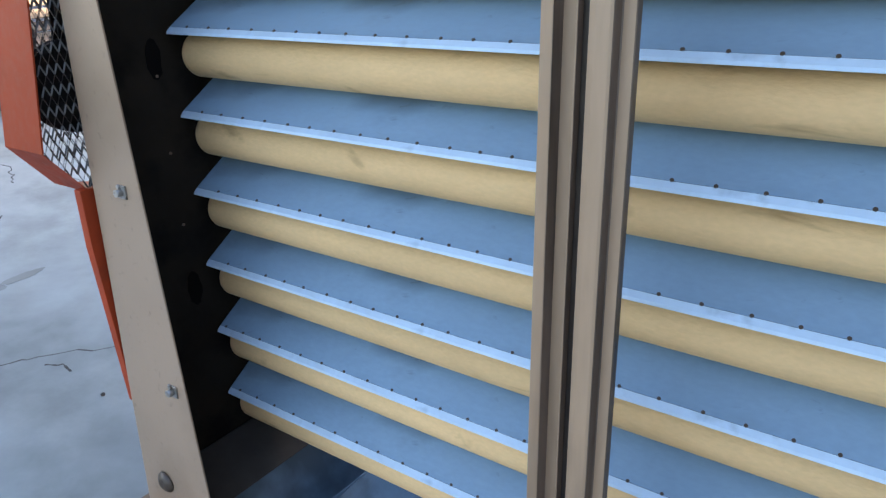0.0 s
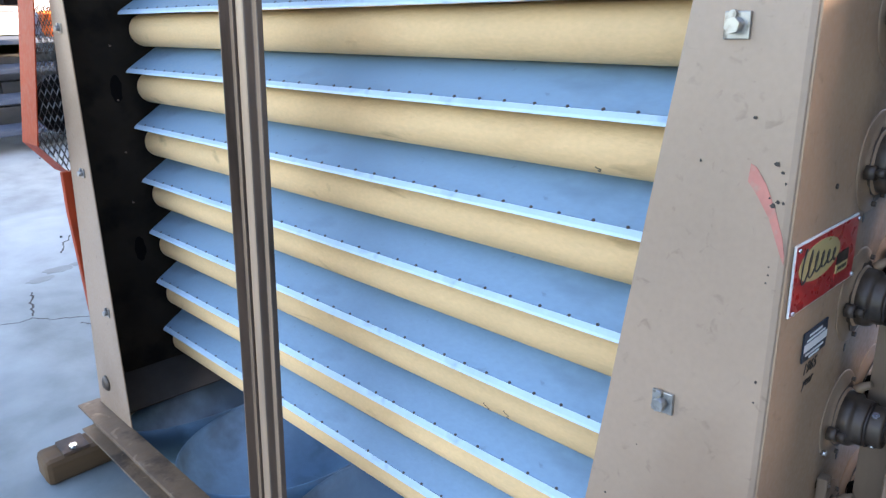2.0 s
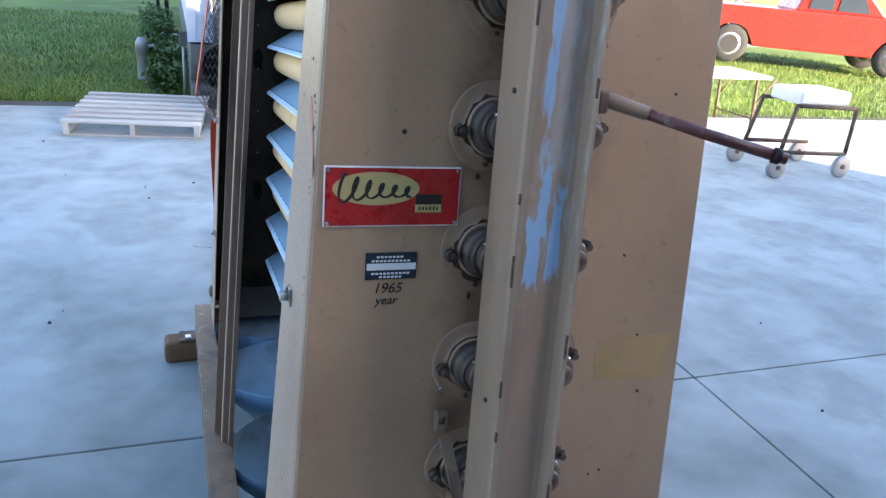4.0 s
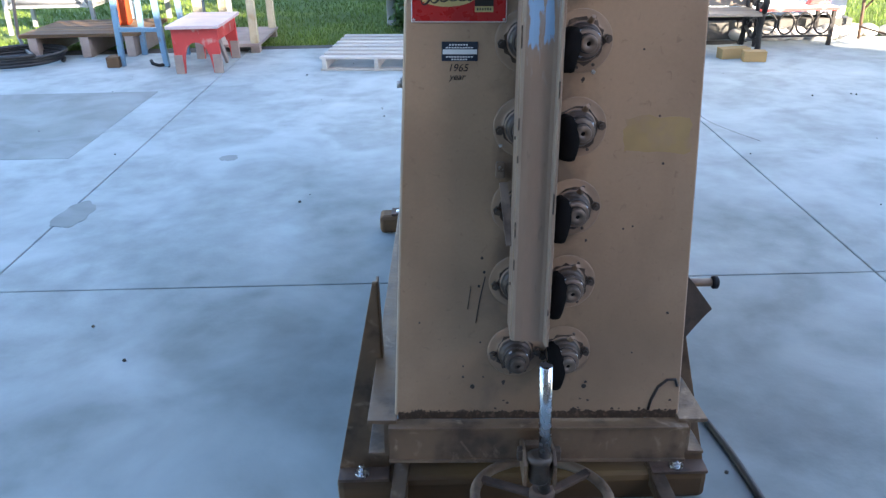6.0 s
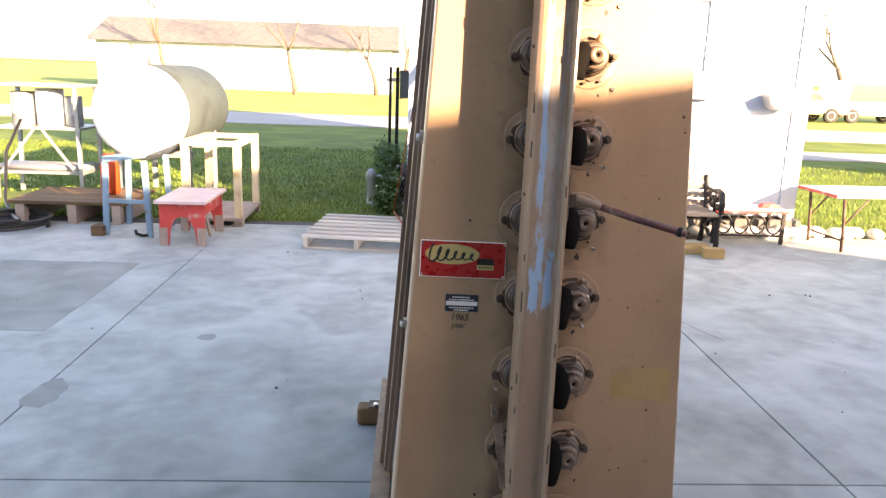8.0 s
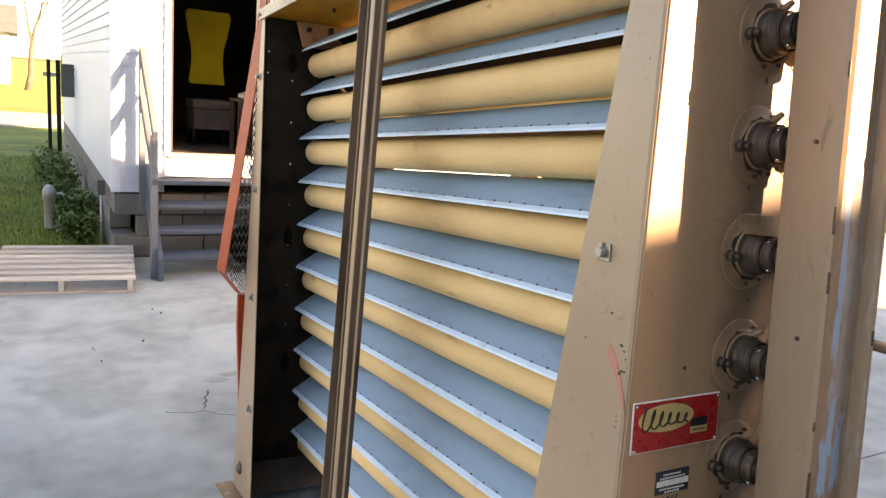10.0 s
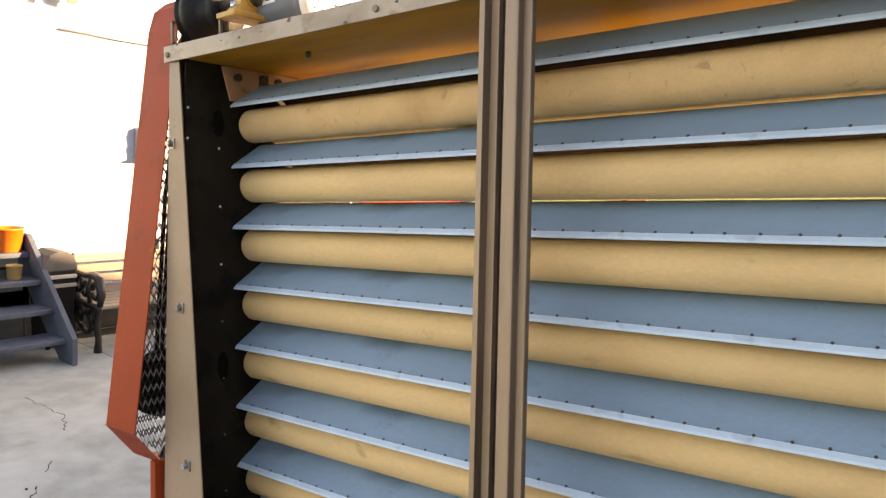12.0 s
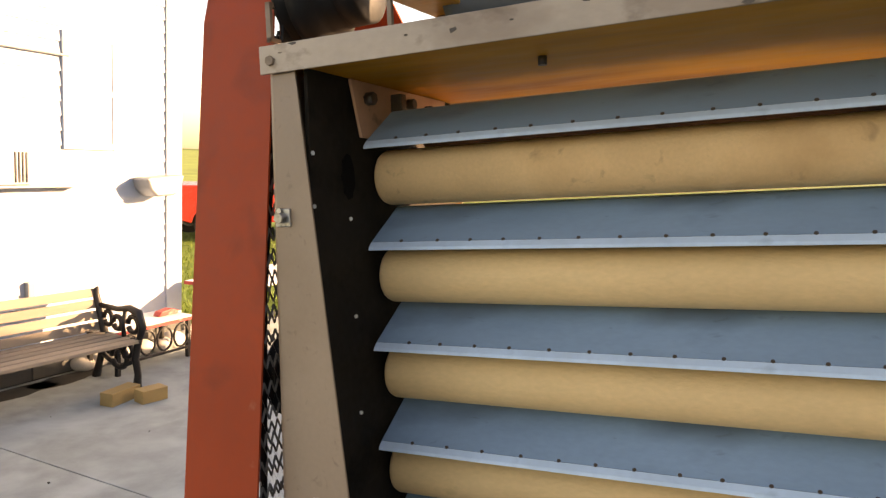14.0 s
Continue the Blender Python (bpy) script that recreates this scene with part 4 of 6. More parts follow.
part("lever_collar", tube(BM(), [(0.160, -0.2355, 1.316), (0.166, -0.2388, 1.3145)], 0.0085, 12), M_BLACK, lever)

# name plate without lettering, data plate, handwriting
plate = part("name_plate", box(BM(), -0.259, -0.090, -0.003, -0.0005, 1.186, 1.259, 0.001), M_WHITE, mill, "red enamel name plate with a cream oval and black bars")
part("plate_field", box(BM(), -0.2571, -0.0919, -0.0036, -0.003, 1.1880, 1.2570), M_SIGNRED, plate)
part("plate_oval", prism(BM(), [(-0.196 + 0.053 * math.cos(t * math.pi / 20), 1.2325 + 0.020 * math.sin(t * math.pi / 20)) for t in range(40)], lambda a, b, c: (a, -0.0036 - c, b), 0.0005), M_SIGNCREAM, plate)
bm = BM()
script = []
for k in range(150):
    u = k / 149
    loop = 2 * math.pi * (0.15 + 5.6 * u)
    tall = 0.0125 * (1 - u) ** 2 + 0.0062
    script.append((-0.241 + 0.090 * u + 0.0052 * math.cos(loop) + 0.30 * tall * math.sin(loop), -0.0042, 1.2325 - 0.004 * u + tall * math.sin(loop)))
tube(bm, script, [0.0010 + 0.0012 * abs(math.sin(k * 0.23)) for k in range(150)], 5)
bmesh.ops.scale(bm, vec=(1, 0.25, 1), space=Matrix.Translation((0, 0.0042, 0)), verts=bm.verts[:])
part("plate_script", bm, M_SIGNBLACK, plate)
part("plate_badge", box(BM(), -0.147, -0.114, -0.0044, -0.0036, 1.2135, 1.226), M_SIGNBLACK, plate)
part("plate_badge", box(BM(), -0.147, -0.114, -0.0044, -0.0036, 1.2035, 1.2132), M_SIGNCREAM, plate)
for k in range(6):
    part("badge_bar", box(BM(), -0.143 + k * 0.0045, -0.1405 + k * 0.0045, -0.0048, -0.0044, 1.2065, 1.2105), M_SIGNBLACK, plate)
for x in (-0.254, -0.095):
    for z in (1.191, 1.254):
        part("rivet", rod(BM(), (x, -0.003, z), (x, -0.006, z), 0.0024, 8), M_CHROME, plate)
data = part("data_plate", box(BM(), -0.205, -0.140, -0.0022, -0.0005, 1.119, 1.153, 0.0008), M_NAVY, mill, "small navy data plate with pale bars")
part("data_band", box(BM(), -0.2035, -0.1415, -0.0027, -0.0022, 1.131, 1.1395), M_WHITE, data)
for k, (w, z) in enumerate(((0.038, 1.1475), (0.050, 1.1425), (0.050, 1.1265), (0.030, 1.1220))):
    for j in range(int(w / 0.005)):
        part("data_bar", box(BM(), -0.1725 - w / 2 + j * 0.005, -0.1725 - w / 2 + j * 0.005 + 0.0035, -0.0027, -0.0022, z - 0.0012, z + 0.0012), M_WHITE, data)


def lettering(text, size, m, material, parent, name):
    cu = bpy.data.curves.new(name, "FONT")
    cu.body, cu.size, cu.extrude, cu.shear = text, size, 0.0002, 0.25
    cu.align_x = "CENTER"
    tmp = bpy.data.objects.new(name, cu)
    scene.collection.objects.link(tmp)
    me = bpy.data.meshes.new_from_object(tmp.evaluated_get(bpy.context.evaluated_depsgraph_get()))
    bpy.data.objects.remove(tmp)
    me.materials.clear()
    me.materials.append(material)
    ob = new(name, me)
    ob.parent = parent
    ob.matrix_basis = m
    return ob


up_text = Matrix.Rotation(radians(90), 4, "X")
lettering("1965", 0.0185, Matrix.Translation((-0.176, -0.0008, 1.101)) @ up_text, M_SIGNBLACK, mill, "handwriting")
lettering("year", 0.0165, Matrix.Translation((-0.177, -0.0008, 1.086)) @ up_text, M_SIGNBLACK, mill, "handwriting")

# drive guard behind the rear panel, expanded metal with a red rim
GUARD = [(-0.20, 1.06), (-0.273, 1.075), (-0.345, 1.165), (-0.202, 2.17), (-0.185, 2.225), (-0.150, 2.255), (-0.10, 2.262)]
GUARD_ALL = GUARD + [(-x, z) for x, z in reversed(GUARD)]
bm = BM()
inn = [(x * (1 - 0.003 / abs(x)), z) for x, z in GUARD_ALL]
for y0, y1 in ((1.966, 2.10),):
    a = [[bm.verts.new((x, y, z)) for x, z in GUARD_ALL] for y in (y0, y1)]
    b = [[bm.verts.new((x, y, z - 0.002)) for x, z in inn] for y in (y0, y1)]
    for i in range(len(GUARD_ALL) - 1):
        bm.faces.new((a[0][i], a[0][i + 1], a[1][i + 1], a[1][i]))
        bm.faces.new((b[0][i], b[0][i + 1], b[1][i + 1], b[1][i]))
        bm.faces.new((a[0][i], a[0][i + 1], b[0][i + 1], b[0][i]))
        bm.faces.new((a[1][i], a[1][i + 1], b[1][i + 1], b[1][i]))
guard = part("belt_guard", bm, M_RED, mill, "faded orange-red belt guard with scratches")


for s in (-1, 1):
    strut = [(s * 0.262, 1.085), (s * 0.296, 1.085), (s * 0.297, 0.97), (s * 0.282, 0.62), (s * 0.262, 0.62)]
    part("strut", prism(BM(), strut, lambda a, b, c: (a, 1.962 + c, b), 0.022, 0.002), M_RED, guard)


def inside_guard(x, z):
    if z > 2.2 or z < 0.5:
        return False
    pts = GUARD
    for (xa, za), (xb, zb2) in zip(pts, pts[1:]):
        if za <= z <= zb2 and zb2 > za:
            return abs(x) < abs(xa + (xb - xa) * (z - za) / (zb2 - za)) - 0.004
    return False


for y, xs in ((1.972, (-0.36, -0.16)), (2.094, (-0.36, 0.36))):
    bm = BM()
    px, pz = 0.0155, 0.036
    for i in range(int(xs[0] / px), int(xs[1] / px) + 1):
        for k in range(14, 62):
            c = Vector((i * px, y, k * pz))
            for dx, dz in ((0.5, 0.5), (-0.5, 0.5), (0.5, -0.5), (-0.5, -0.5)):
                p = c + Vector((0.0, 0, dz * pz))
                q = c + Vector((dx * px, 0, 0))
                if inside_guard(p.x, p.z) and inside_guard(q.x, q.z):
                    d = (q - p).normalized()
                    w = Vector((-d.z, 0, d.x)) * 0.0012
                    f = [bm.verts.new(v) for v in (p + w, q + w, q - w + Vector((0, 0.002, 0)), p - w + Vector((0, 0.002, 0)))]
                    bm.faces.new(f)
    part("expanded_mesh", bm, M_MESH, guard, "diamond expanded metal mesh")
for x, z, r in ((-0.235, 1.265, 0.085), (-0.12, 1.62, 0.07), (0.05, 1.05, 0.09), (-0.19, 1.06, 0.05)):
    bm = BM()
    m = Matrix.Translation((x, 2.01, z)) @ Matrix.Rotation(radians(-90), 4, "X")
    lathe(bm, [(r * 0.86, 0.0), (r, 0.002), (r, 0.006), (r * 0.88, 0.014), (r, 0.022), (r, 0.026), (r * 0.86, 0.028), (r * 0.80, 0.020), (r * 0.3, 0.018), (r * 0.28, 0.034), (0.012, 0.034)], m, 32)
    part("pulley", bm, M_BLACK, mill, "black belt pulley")
bm = BM()
for off in (-0.012, 0.012):
    tube(bm, [(-0.24 + off * 0, 2.03 + off, 1.30), (-0.20, 2.03 + off, 1.75), (-0.13, 2.03 + off, 2.15)], 0.006, 6)
part("drive_belt", bm, M_BLACK, mill, "black drive belts")

# drive on the top cover: motor, coupling, bearing stand, big pulley
bm = BM()
MZ = 2.172
m = Matrix.Translation((-0.095, 1.543, MZ)) @ Matrix.Rotation(radians(-90), 4, "X")
lathe(bm, [(0.048, 0.0), (0.054, 0.008), (0.054, 0.03), (0.0575, 0.034), (0.0575, 0.048), (0.055, 0.051), (0.055, 0.162), (0.058, 0.166), (0.058, 0.180), (0.03, 0.188), (0.022, 0.190)], m, 32)
motor = part("electric_motor", bm, M_MOTOR, mill, "grey electric motor with a pale label")
for k in range(14):
    a = k * math.pi / 7
    part("grille_slot", bar(BM(), m @ Vector((0.022 * math.cos(a), 0.022 * math.sin(a), -0.0015)), m @ Vector((0.043 * math.cos(a), 0.043 * math.sin(a), -0.0015)), 0.005, 0.003), M_BLACK, motor)
part("fan_cover", lathe(BM(), [(0.046, -0.001), (0.0595, 0.004), (0.0600, 0.022), (0.0585, 0.026), (0.054, 0.026), (0.054, 0.006), (0.044, 0.001)], m, 32), M_WHITE, motor, "white fan cover ring")
bm = BM()
prism(bm, [(-0.020, 0.0), (-0.010, 0.0), (0.010, 0.0), (0.020, 0.0), (0.020, 0.046), (0.010, 0.046), (-0.010, 0.046), (-0.020, 0.046)], lambda a, b, c: m @ Vector((-(0.0555 + c) * math.cos(a / 0.055 + 0.55), -(0.0555 + c) * math.sin(a / 0.055 + 0.55), 0.112 + b)), 0.0008)
part("motor_label", bm, M_WHITE, motor, "pale label with a dark bar")
bm = BM()
prism(bm, [(-0.004, 0.0), (0.004, 0.0), (0.004, 0.026), (-0.004, 0.026)], lambda a, b, c: m @ Vector((-(0.0570 + c) * math.cos(a / 0.055 + 0.42), -(0.0570 + c) * math.sin(a / 0.055 + 0.42), 0.122 + b)), 0.0006)
part("label_bar", bm, M_NAVY, motor)
part("motor_foot", box(BM(), -0.14, -0.05, 1.60, 1.70, 2.098, 2.122, 0.003), M_MOTOR, motor)
part("terminal_box", box(BM(), -0.075, -0.01, 1.63, 1.69, 2.19, 2.235, 0.006), M_MOTOR, motor)
bm = BM()
prism(bm, [(-0.228, 1.702), (-0.088, 1.694), (-0.088, 1.760), (-0.228, 1.770)], lambda a, b, c: (a, b, 2.146 + c), 0.014, 0.003)
stand = part("bearing_stand", bm, M_BRASS, mill, "yellow painted bearing stand")
part("stand_leg", box(BM(), -0.224, -0.217, 1.760, 1.767, 2.100, 2.147, 0.001), M_TANWORN, stand)
for y in (1.704, 1.748):
    part("stand_leg", box(BM(), -0.104, -0.092, y - 0.006, y + 0.006, 2.098, 2.147, 0.002), M_TANWORN, stand)
# pillow block across the plate, its bearing facing along the rollers
bm = BM()
prism(bm, [(-0.215, 2.160), (-0.095, 2.160), (-0.098, 2.170), (-0.116, 2.178), (-0.114, 2.206), (-0.126, 2.232), (-0.142, 2.243), (-0.168, 2.243), (-0.184, 2.232), (-0.196, 2.206), (-0.194, 2.178), (-0.212, 2.170)], lambda a, b, c: (a, 1.716 + c, b), 0.034, 0.004)
part("pillow_block", bm, M_BRASS, stand, "yellow cast pillow block")
for x in (-0.205, -0.104):
    part("bolt", rod(BM(), (x, 1.733, 2.168), (x, 1.733, 2.184), 0.008, 6), M_CHROME, stand)
part("stand_nut", rod(BM(), (-0.128, 1.708, 2.147), (-0.128, 1.708, 2.130), 0.009, 6), M_CHROME, stand)
mm = Matrix.Translation((-0.155, 1.702, 2.204)) @ Matrix.Rotation(radians(-90), 4, "X")
part("bearing_insert", lathe(BM(), [(0.017, 0.0), (0.021, 0.002), (0.021, 0.012), (0.024, 0.013), (0.030, 0.014), (0.031, 0.050), (0.014, 0.052), (0.014, 0.165)], mm, 24), M_IRON, stand, "dark ball bearing insert")
part("grease_ring", ring_mesh(mm, 0.0275, 0.0125, 0.003, 24), M_BRASS, stand)
part("shaft_end", rod(BM(), (-0.155, 1.694, 2.204), (-0.155, 1.706, 2.204), 0.012, 14), M_CHROME, stand)
mm = Matrix.Translation((-0.135, 1.843, 2.198)) @ Matrix.Rotation(radians(-90), 4, "X")
part("drive_pulley", lathe(BM(), [(0.020, 0.0), (0.050, 0.002), (0.054, 0.005), (0.054, 0.034), (0.051, 0.037), (0.054, 0.040), (0.056, 0.056), (0.064, 0.062), (0.074, 0.070), (0.080, 0.078), (0.081, 0.084), (0.081, 0.096), (0.066, 0.104), (0.081, 0.112), (0.081, 0.118), (0.05, 0.120)], mm, 40), M_BLACK, mill, "large black drive pulley")
part("guard_strap", tube(BM(), [(-0.16, 1.952, 2.13), (-0.172, 1.952, 2.20), (-0.150, 1.952, 2.262), (-0.10, 1.952, 2.290)], 0.008, 8), M_BLACK, mill)
bm = BM()
prism(bm, [(-0.20, 2.12), (-0.06, 2.12), (-0.055, 2.20), (-0.10, 2.29), (-0.15, 2.31), (-0.175, 2.26), (-0.19, 2.20)], lambda a, b, c: (a, 1.955 + c, b), 0.006, 0.002)
part("pulley_shield", bm, M_BLACK, mill, "black pulley shield")
bm = BM()
box(bm, -0.222, -0.186, 1.958, 1.966, 2.118, 2.124)
box(bm, -0.222, -0.186, 1.958, 1.966, 2.168, 2.174)
box(bm, -0.222, -0.216, 1.958, 1.966, 2.118, 2.174)
box(bm, -0.192, -0.186, 1.958, 1.966, 2.118, 2.174)
part("guard_bracket", bm, M_TANWORN, guard)

# far right crank with a black knob
bm = BM()
prism(bm, [(0.300, 0.50), (0.335, 0.56), (0.372, 0.60), (0.36, 0.615), (0.325, 0.66), (0.300, 0.69)], lambda a, b, c: (a, 0.06 + c, b), 0.012, 0.003)
crank = part("side_bracket", bm, M_IRON, mill, "dark cast bracket")
bm = BM()
rod(bm, (0.30, 0.075, 0.655), (0.368, 0.072, 0.657), 0.009, 10)
part("crank_rod", bm, M_TANWORN, crank)
part("knob", lathe(BM(), [(0.010, 0), (0.014, 0.003), (0.014, 0.012), (0.010, 0.015)], Matrix.Translation((0.366, 0.072, 0.657)) @ Matrix.Rotation(radians(90), 4, "Y"), 16), M_BLACK, crank)

# handwheel jack under the front rail
ws = UNTILT @ Vector((0.018, -0.004, 0.290))
bm = BM()
ring = [ws + Vector((0.146 * math.cos(t * math.pi / 24), 0.146 * math.sin(t * math.pi / 24), -0.012 * math.sin(t * math.pi / 24))) for t in range(48)]
tube(bm, ring, 0.0115, 12, closed=True)
wheel = part("handwheel", bm, M_TANWORN, mill, "tan iron handwheel with worn paint")
for a in (35, 155, 275):
    bm = BM()
    v = Vector((math.cos(radians(a)), math.sin(radians(a)), 0))
    bar(bm, ws + v * 0.02, ws + v * 0.146, 0.022, 0.009, 0.002)
    part("spoke", bm, M_RUST, wheel)
part("hub", lathe(BM(), [(0.026, -0.018), (0.028, -0.01), (0.028, 0.012), (0.022, 0.02)], Matrix.Translation(ws), 20), M_RUST, wheel)
screw_top, screw_low = UNTILT @ Vector((0.020, -0.035, 0.44)), UNTILT @ Vector((0.022, 0.035, 0.05))
bm = BM()
n = 60
tube(bm, [screw_low.lerp(screw_top, k / n) for k in range(n + 1)], [0.0125 if k % 2 else 0.0105 for k in range(n + 1)], 12)
part("jack_screw", bm, M_IRON, wheel)
pipe_lo, pipe_hi = Vector((0.004, -0.098, 0.335)), Vector((-0.010, -0.138, 0.576))
bm = BM()
rod(bm, pipe_lo, pipe_hi, 0.0125, 20)
part("bright_pipe", bm, M_CHROME, mill, "bright zinc pipe")
bm = BM()
for s in (-1, 1):
    prism(bm, [(-0.115, 0.285), (-0.035, 0.295), (-0.03, 0.345), (-0.085, 0.352), (-0.115, 0.335)], lambda a, b, c: (-0.006 + s * 0.030 + c - 0.004, a, b), 0.008, 0.002)
box(bm, -0.032, 0.020, -0.055, -0.036, 0.30, 0.345, 0.002)
clev = part("jack_clevis", bm, M_BASE, mill, "tan jack clevis")
bm = BM()
lathe(bm, [(0.020, -0.05), (0.022, -0.045), (0.022, -0.004), (0.026, 0.0), (0.026, 0.010), (0.015, 0.012)], Matrix.Translation((-0.006, -0.097, 0.338)), 16)
box(bm, -0.050, -0.036, -0.085, -0.065, 0.325, 0.350, 0.003)
box(bm, 0.026, 0.040, -0.085, -0.065, 0.325, 0.350, 0.003)
part("swivel_nut", bm, M_IRON, clev)

# ---- level stand under the mill: brackets on two timbers, and the jack frame ----
frame_stand = thing("mill_stand", "rusty steel stand with triangular brackets, bolted to timbers", "stand")
for yb in (0.31, 2.055):
    top = 0.66
    for s, x0, x1 in ((-1, -0.472, -0.338), (1, 0.352, 0.500)):
        bm = BM()
        if yb > 1:
            x0, x1 = (-0.415, x1) if s < 0 else (x0, 0.430)
        box(bm, x0, x1, yb - (0.045 if yb < 1 else 0.034), yb + (0.065 if yb < 1 else 0.045), 0.088, 0.098, 0.002)
        br = part("base_plate", bm, M_RUST, frame_stand, "rusty base plate")
        outer, inner_x = (x0, x1) if s < 0 else (x1, x0)
        if yb > 1:
            xc = (x0 + x1) / 2 - 0.005
            part("anchor_bolt", rod(BM(), (xc, yb - 0.022, 0.098), (xc, yb - 0.022, 0.112), 0.012, 6), M_CHROME, br, "bright zinc bolt")
            continue
        bm = BM()
        prism(bm, [(outer, 0.098), (inner_x, 0.098), (inner_x + s * 0.001, top), (inner_x + s * 0.014, top)], lambda a, b, c: (a, yb + c, b), 0.007, 0.002)
        part("gusset", bm, M_BASE, frame_stand, "tan triangular gusset plate")
        bm = BM()
        prism(bm, [(yb, 0.098), (yb + 0.060, 0.098), (yb + 0.030, top), (yb, top)], lambda a, b, c: (inner_x + s * c, a, b), 0.007, 0.002)
        part("upright", bm, M_BASE, frame_stand)
        bm = BM()
        xc = (x0 + x1) / 2 - 0.005
        rod(bm, (xc, yb - 0.022, 0.098), (xc, yb - 0.022, 0.103), 0.019, 16)
        rod(bm, (xc, yb - 0.022, 0.103), (xc, yb - 0.022, 0.114), 0.012, 6)
        rod(bm, (xc, yb - 0.022, 0.114), (xc, yb - 0.022, 0.126), 0.007, 10)
        part("anchor_bolt", bm, M_CHROME, br, "bright zinc bolt")
for s, xa in ((-1, -0.325), (1, 0.342)):
    part("frame_side", bar(BM(), (xa + 0.02, 0.36, 0.070), (xa + 0.02 + s * 0.014, 0.10, 0.070), 0.040, 0.042, 0.003), M_BASE, frame_stand, "tan channel of the jack frame")
part("frame_front", box(BM(), -0.335, 0.385, 0.082, 0.122, 0.018, 0.091, 0.003), M_BASE, frame_stand, "tan front channel of the jack frame")
part("magenta_band", box(BM(), -0.285, -0.03, 0.0805, 0.082, 0.022, 0.080), M_MAGENTA, frame_stand, "magenta sprayed band")
part("magenta_band", box(BM(), 0.055, 0.10, 0.0805, 0.082, 0.052, 0.080), M_MAGENTA, frame_stand)
for x in (-0.335, 0.335):
    part("foot_pad", box(BM(), x, x + 0.05, 0.078, 0.128, 0.0, 0.046, 0.003), M_BLACK, frame_stand)
bm = BM()
box(bm, -0.012, 0.052, 0.012, 0.080, 0.0, 0.006, 0.001)
box(bm, -0.012, -0.005, 0.012, 0.080, 0.0, 0.080, 0.001)
box(bm, 0.045, 0.052, 0.012, 0.080, 0.0, 0.080, 0.001)
part("jack_shoe", bm, M_BASE, frame_stand, "tan U-shaped jack shoe")
bm = BM()
box(bm, -0.31, 0.335, 0.33, 0.37, 0.09, 0.23, 0.003)
part("rear_cross_plate", bm, M_RUST, frame_stand)
for y0, x0, x1 in ((0.268, -0.478, 0.504), (2.015, -0.472, 0.50)):
    tagged(part("timber_block", box(BM(), x0, x1, y0, y0 + 0.10, 0.0, 0.088, 0.018), M_WOOD), "weathered brown timber under the mill stand", "timber", "timbers under the mill")
# power cable on the ground
bm = BM()
pts = [(0.375, 0.42, 0.55), (0.40, 0.50, 0.42), (0.46, 0.60, 0.22), (0.54, 0.66, 0.06), (0.60, 0.60, 0.012), (0.63, 0.44, 0.011), (0.645, 0.28, 0.011), (0.66, 0.06, 0.011), (0.67, -0.15, 0.011), (0.70, -0.5, 0.011), (0.78, -1.0, 0.011), (0.95, -1.9, 0.011)]
fine = []
for a, b, c, d in zip([pts[0]] + pts[:-2], pts[:-1], pts[1:], pts[2:] + [pts[-1]]):
    for k in range(6):
        t = k / 6
        fine.append(tuple(0.5 * (2 * b[j] + (c[j] - a[j]) * t + (2 * a[j] - 5 * b[j] + 4 * c[j] - d[j]) * t * t + (3 * b[j] - a[j] - 3 * c[j] + d[j]) * t ** 3) for j in range(3)))
tagged(part("power_cable", tube(BM(), fine, 0.011, 10), M_HOSE), "black power cable lying on the concrete", "cable")

# ---- the house: white siding over a block base, door, steps ----
HX0, HX1, HY, HD = -0.23, 3.92, 6.70, 9.0
house = thing("house", "white sided low house over grey concrete blocks, sunlit", "house")
DX0, DX1, DZ0, DZ1 = 0.243, 1.035, 0.965, 2.76
HT = 3.6


def boards(wall, x0, x1, z0, z1):
    """Lapped boards across a front wall, each a piece."""
    z = z0
    while z < z1 - 0.01:
        t = min(z1, z + 0.112)
        part("siding_board", prism(BM(), [(HY - 0.016, z), (HY - 0.001, z), (HY - 0.001, t), (HY - 0.004, t)], lambda a, b, c: (x0 + c, a, b), x1 - x0), M_SIDING, wall)
        z = t


for x0, x1, z0, z1 in ((HX0, DX0 - 0.05, 0.61, HT), (DX1 + 0.05, 1.45, 0.61, HT), (1.45, HX1, 0.23, HT), (DX0 - 0.05, DX1 + 0.05, DZ1 + 0.05, HT)):
    boards(part("front_wall", box(BM(), x0, x1, HY, HY + 0.10, z0, z1), M_SIDING, house, "white lapped siding"), x0, x1, z0, z1)
side_wall = part("side_wall", box(BM(), HX0, HX0 + 0.10, HY + 0.10, HY + HD, 0.61, HT), M_SIDING, house, "white lapped siding")
z = 0.61
while z < HT - 0.01:
    part("siding_board", prism(BM(), [(HX0 - 0.016, z), (HX0 - 0.001, z), (HX0 - 0.001, z + 0.112), (HX0 - 0.004, z + 0.112)], lambda a, b, c: (a, HY + c, b), HD), M_SIDING, side_wall)
    z += 0.112
part("side_wall", box(BM(), HX1, HX1 + 0.12, HY, HY + HD, 0.0, HT), M_SIDING, house)
part("back_wall", box(BM(), HX0, HX1, HY + HD, HY + HD + 0.12, 0.0, HT), M_SIDING, house)
part("corner_trim", box(BM(), HX0 - 0.028, HX0 + 0.05, HY - 0.028, HY + 0.05, 0.61, HT, 0.003), M_SIDING, house)
part("corner_trim", box(BM(), HX1 - 0.05, HX1 + 0.13, HY - 0.028, HY + 0.002, 0.23, HT, 0.003), M_SIDING, house)
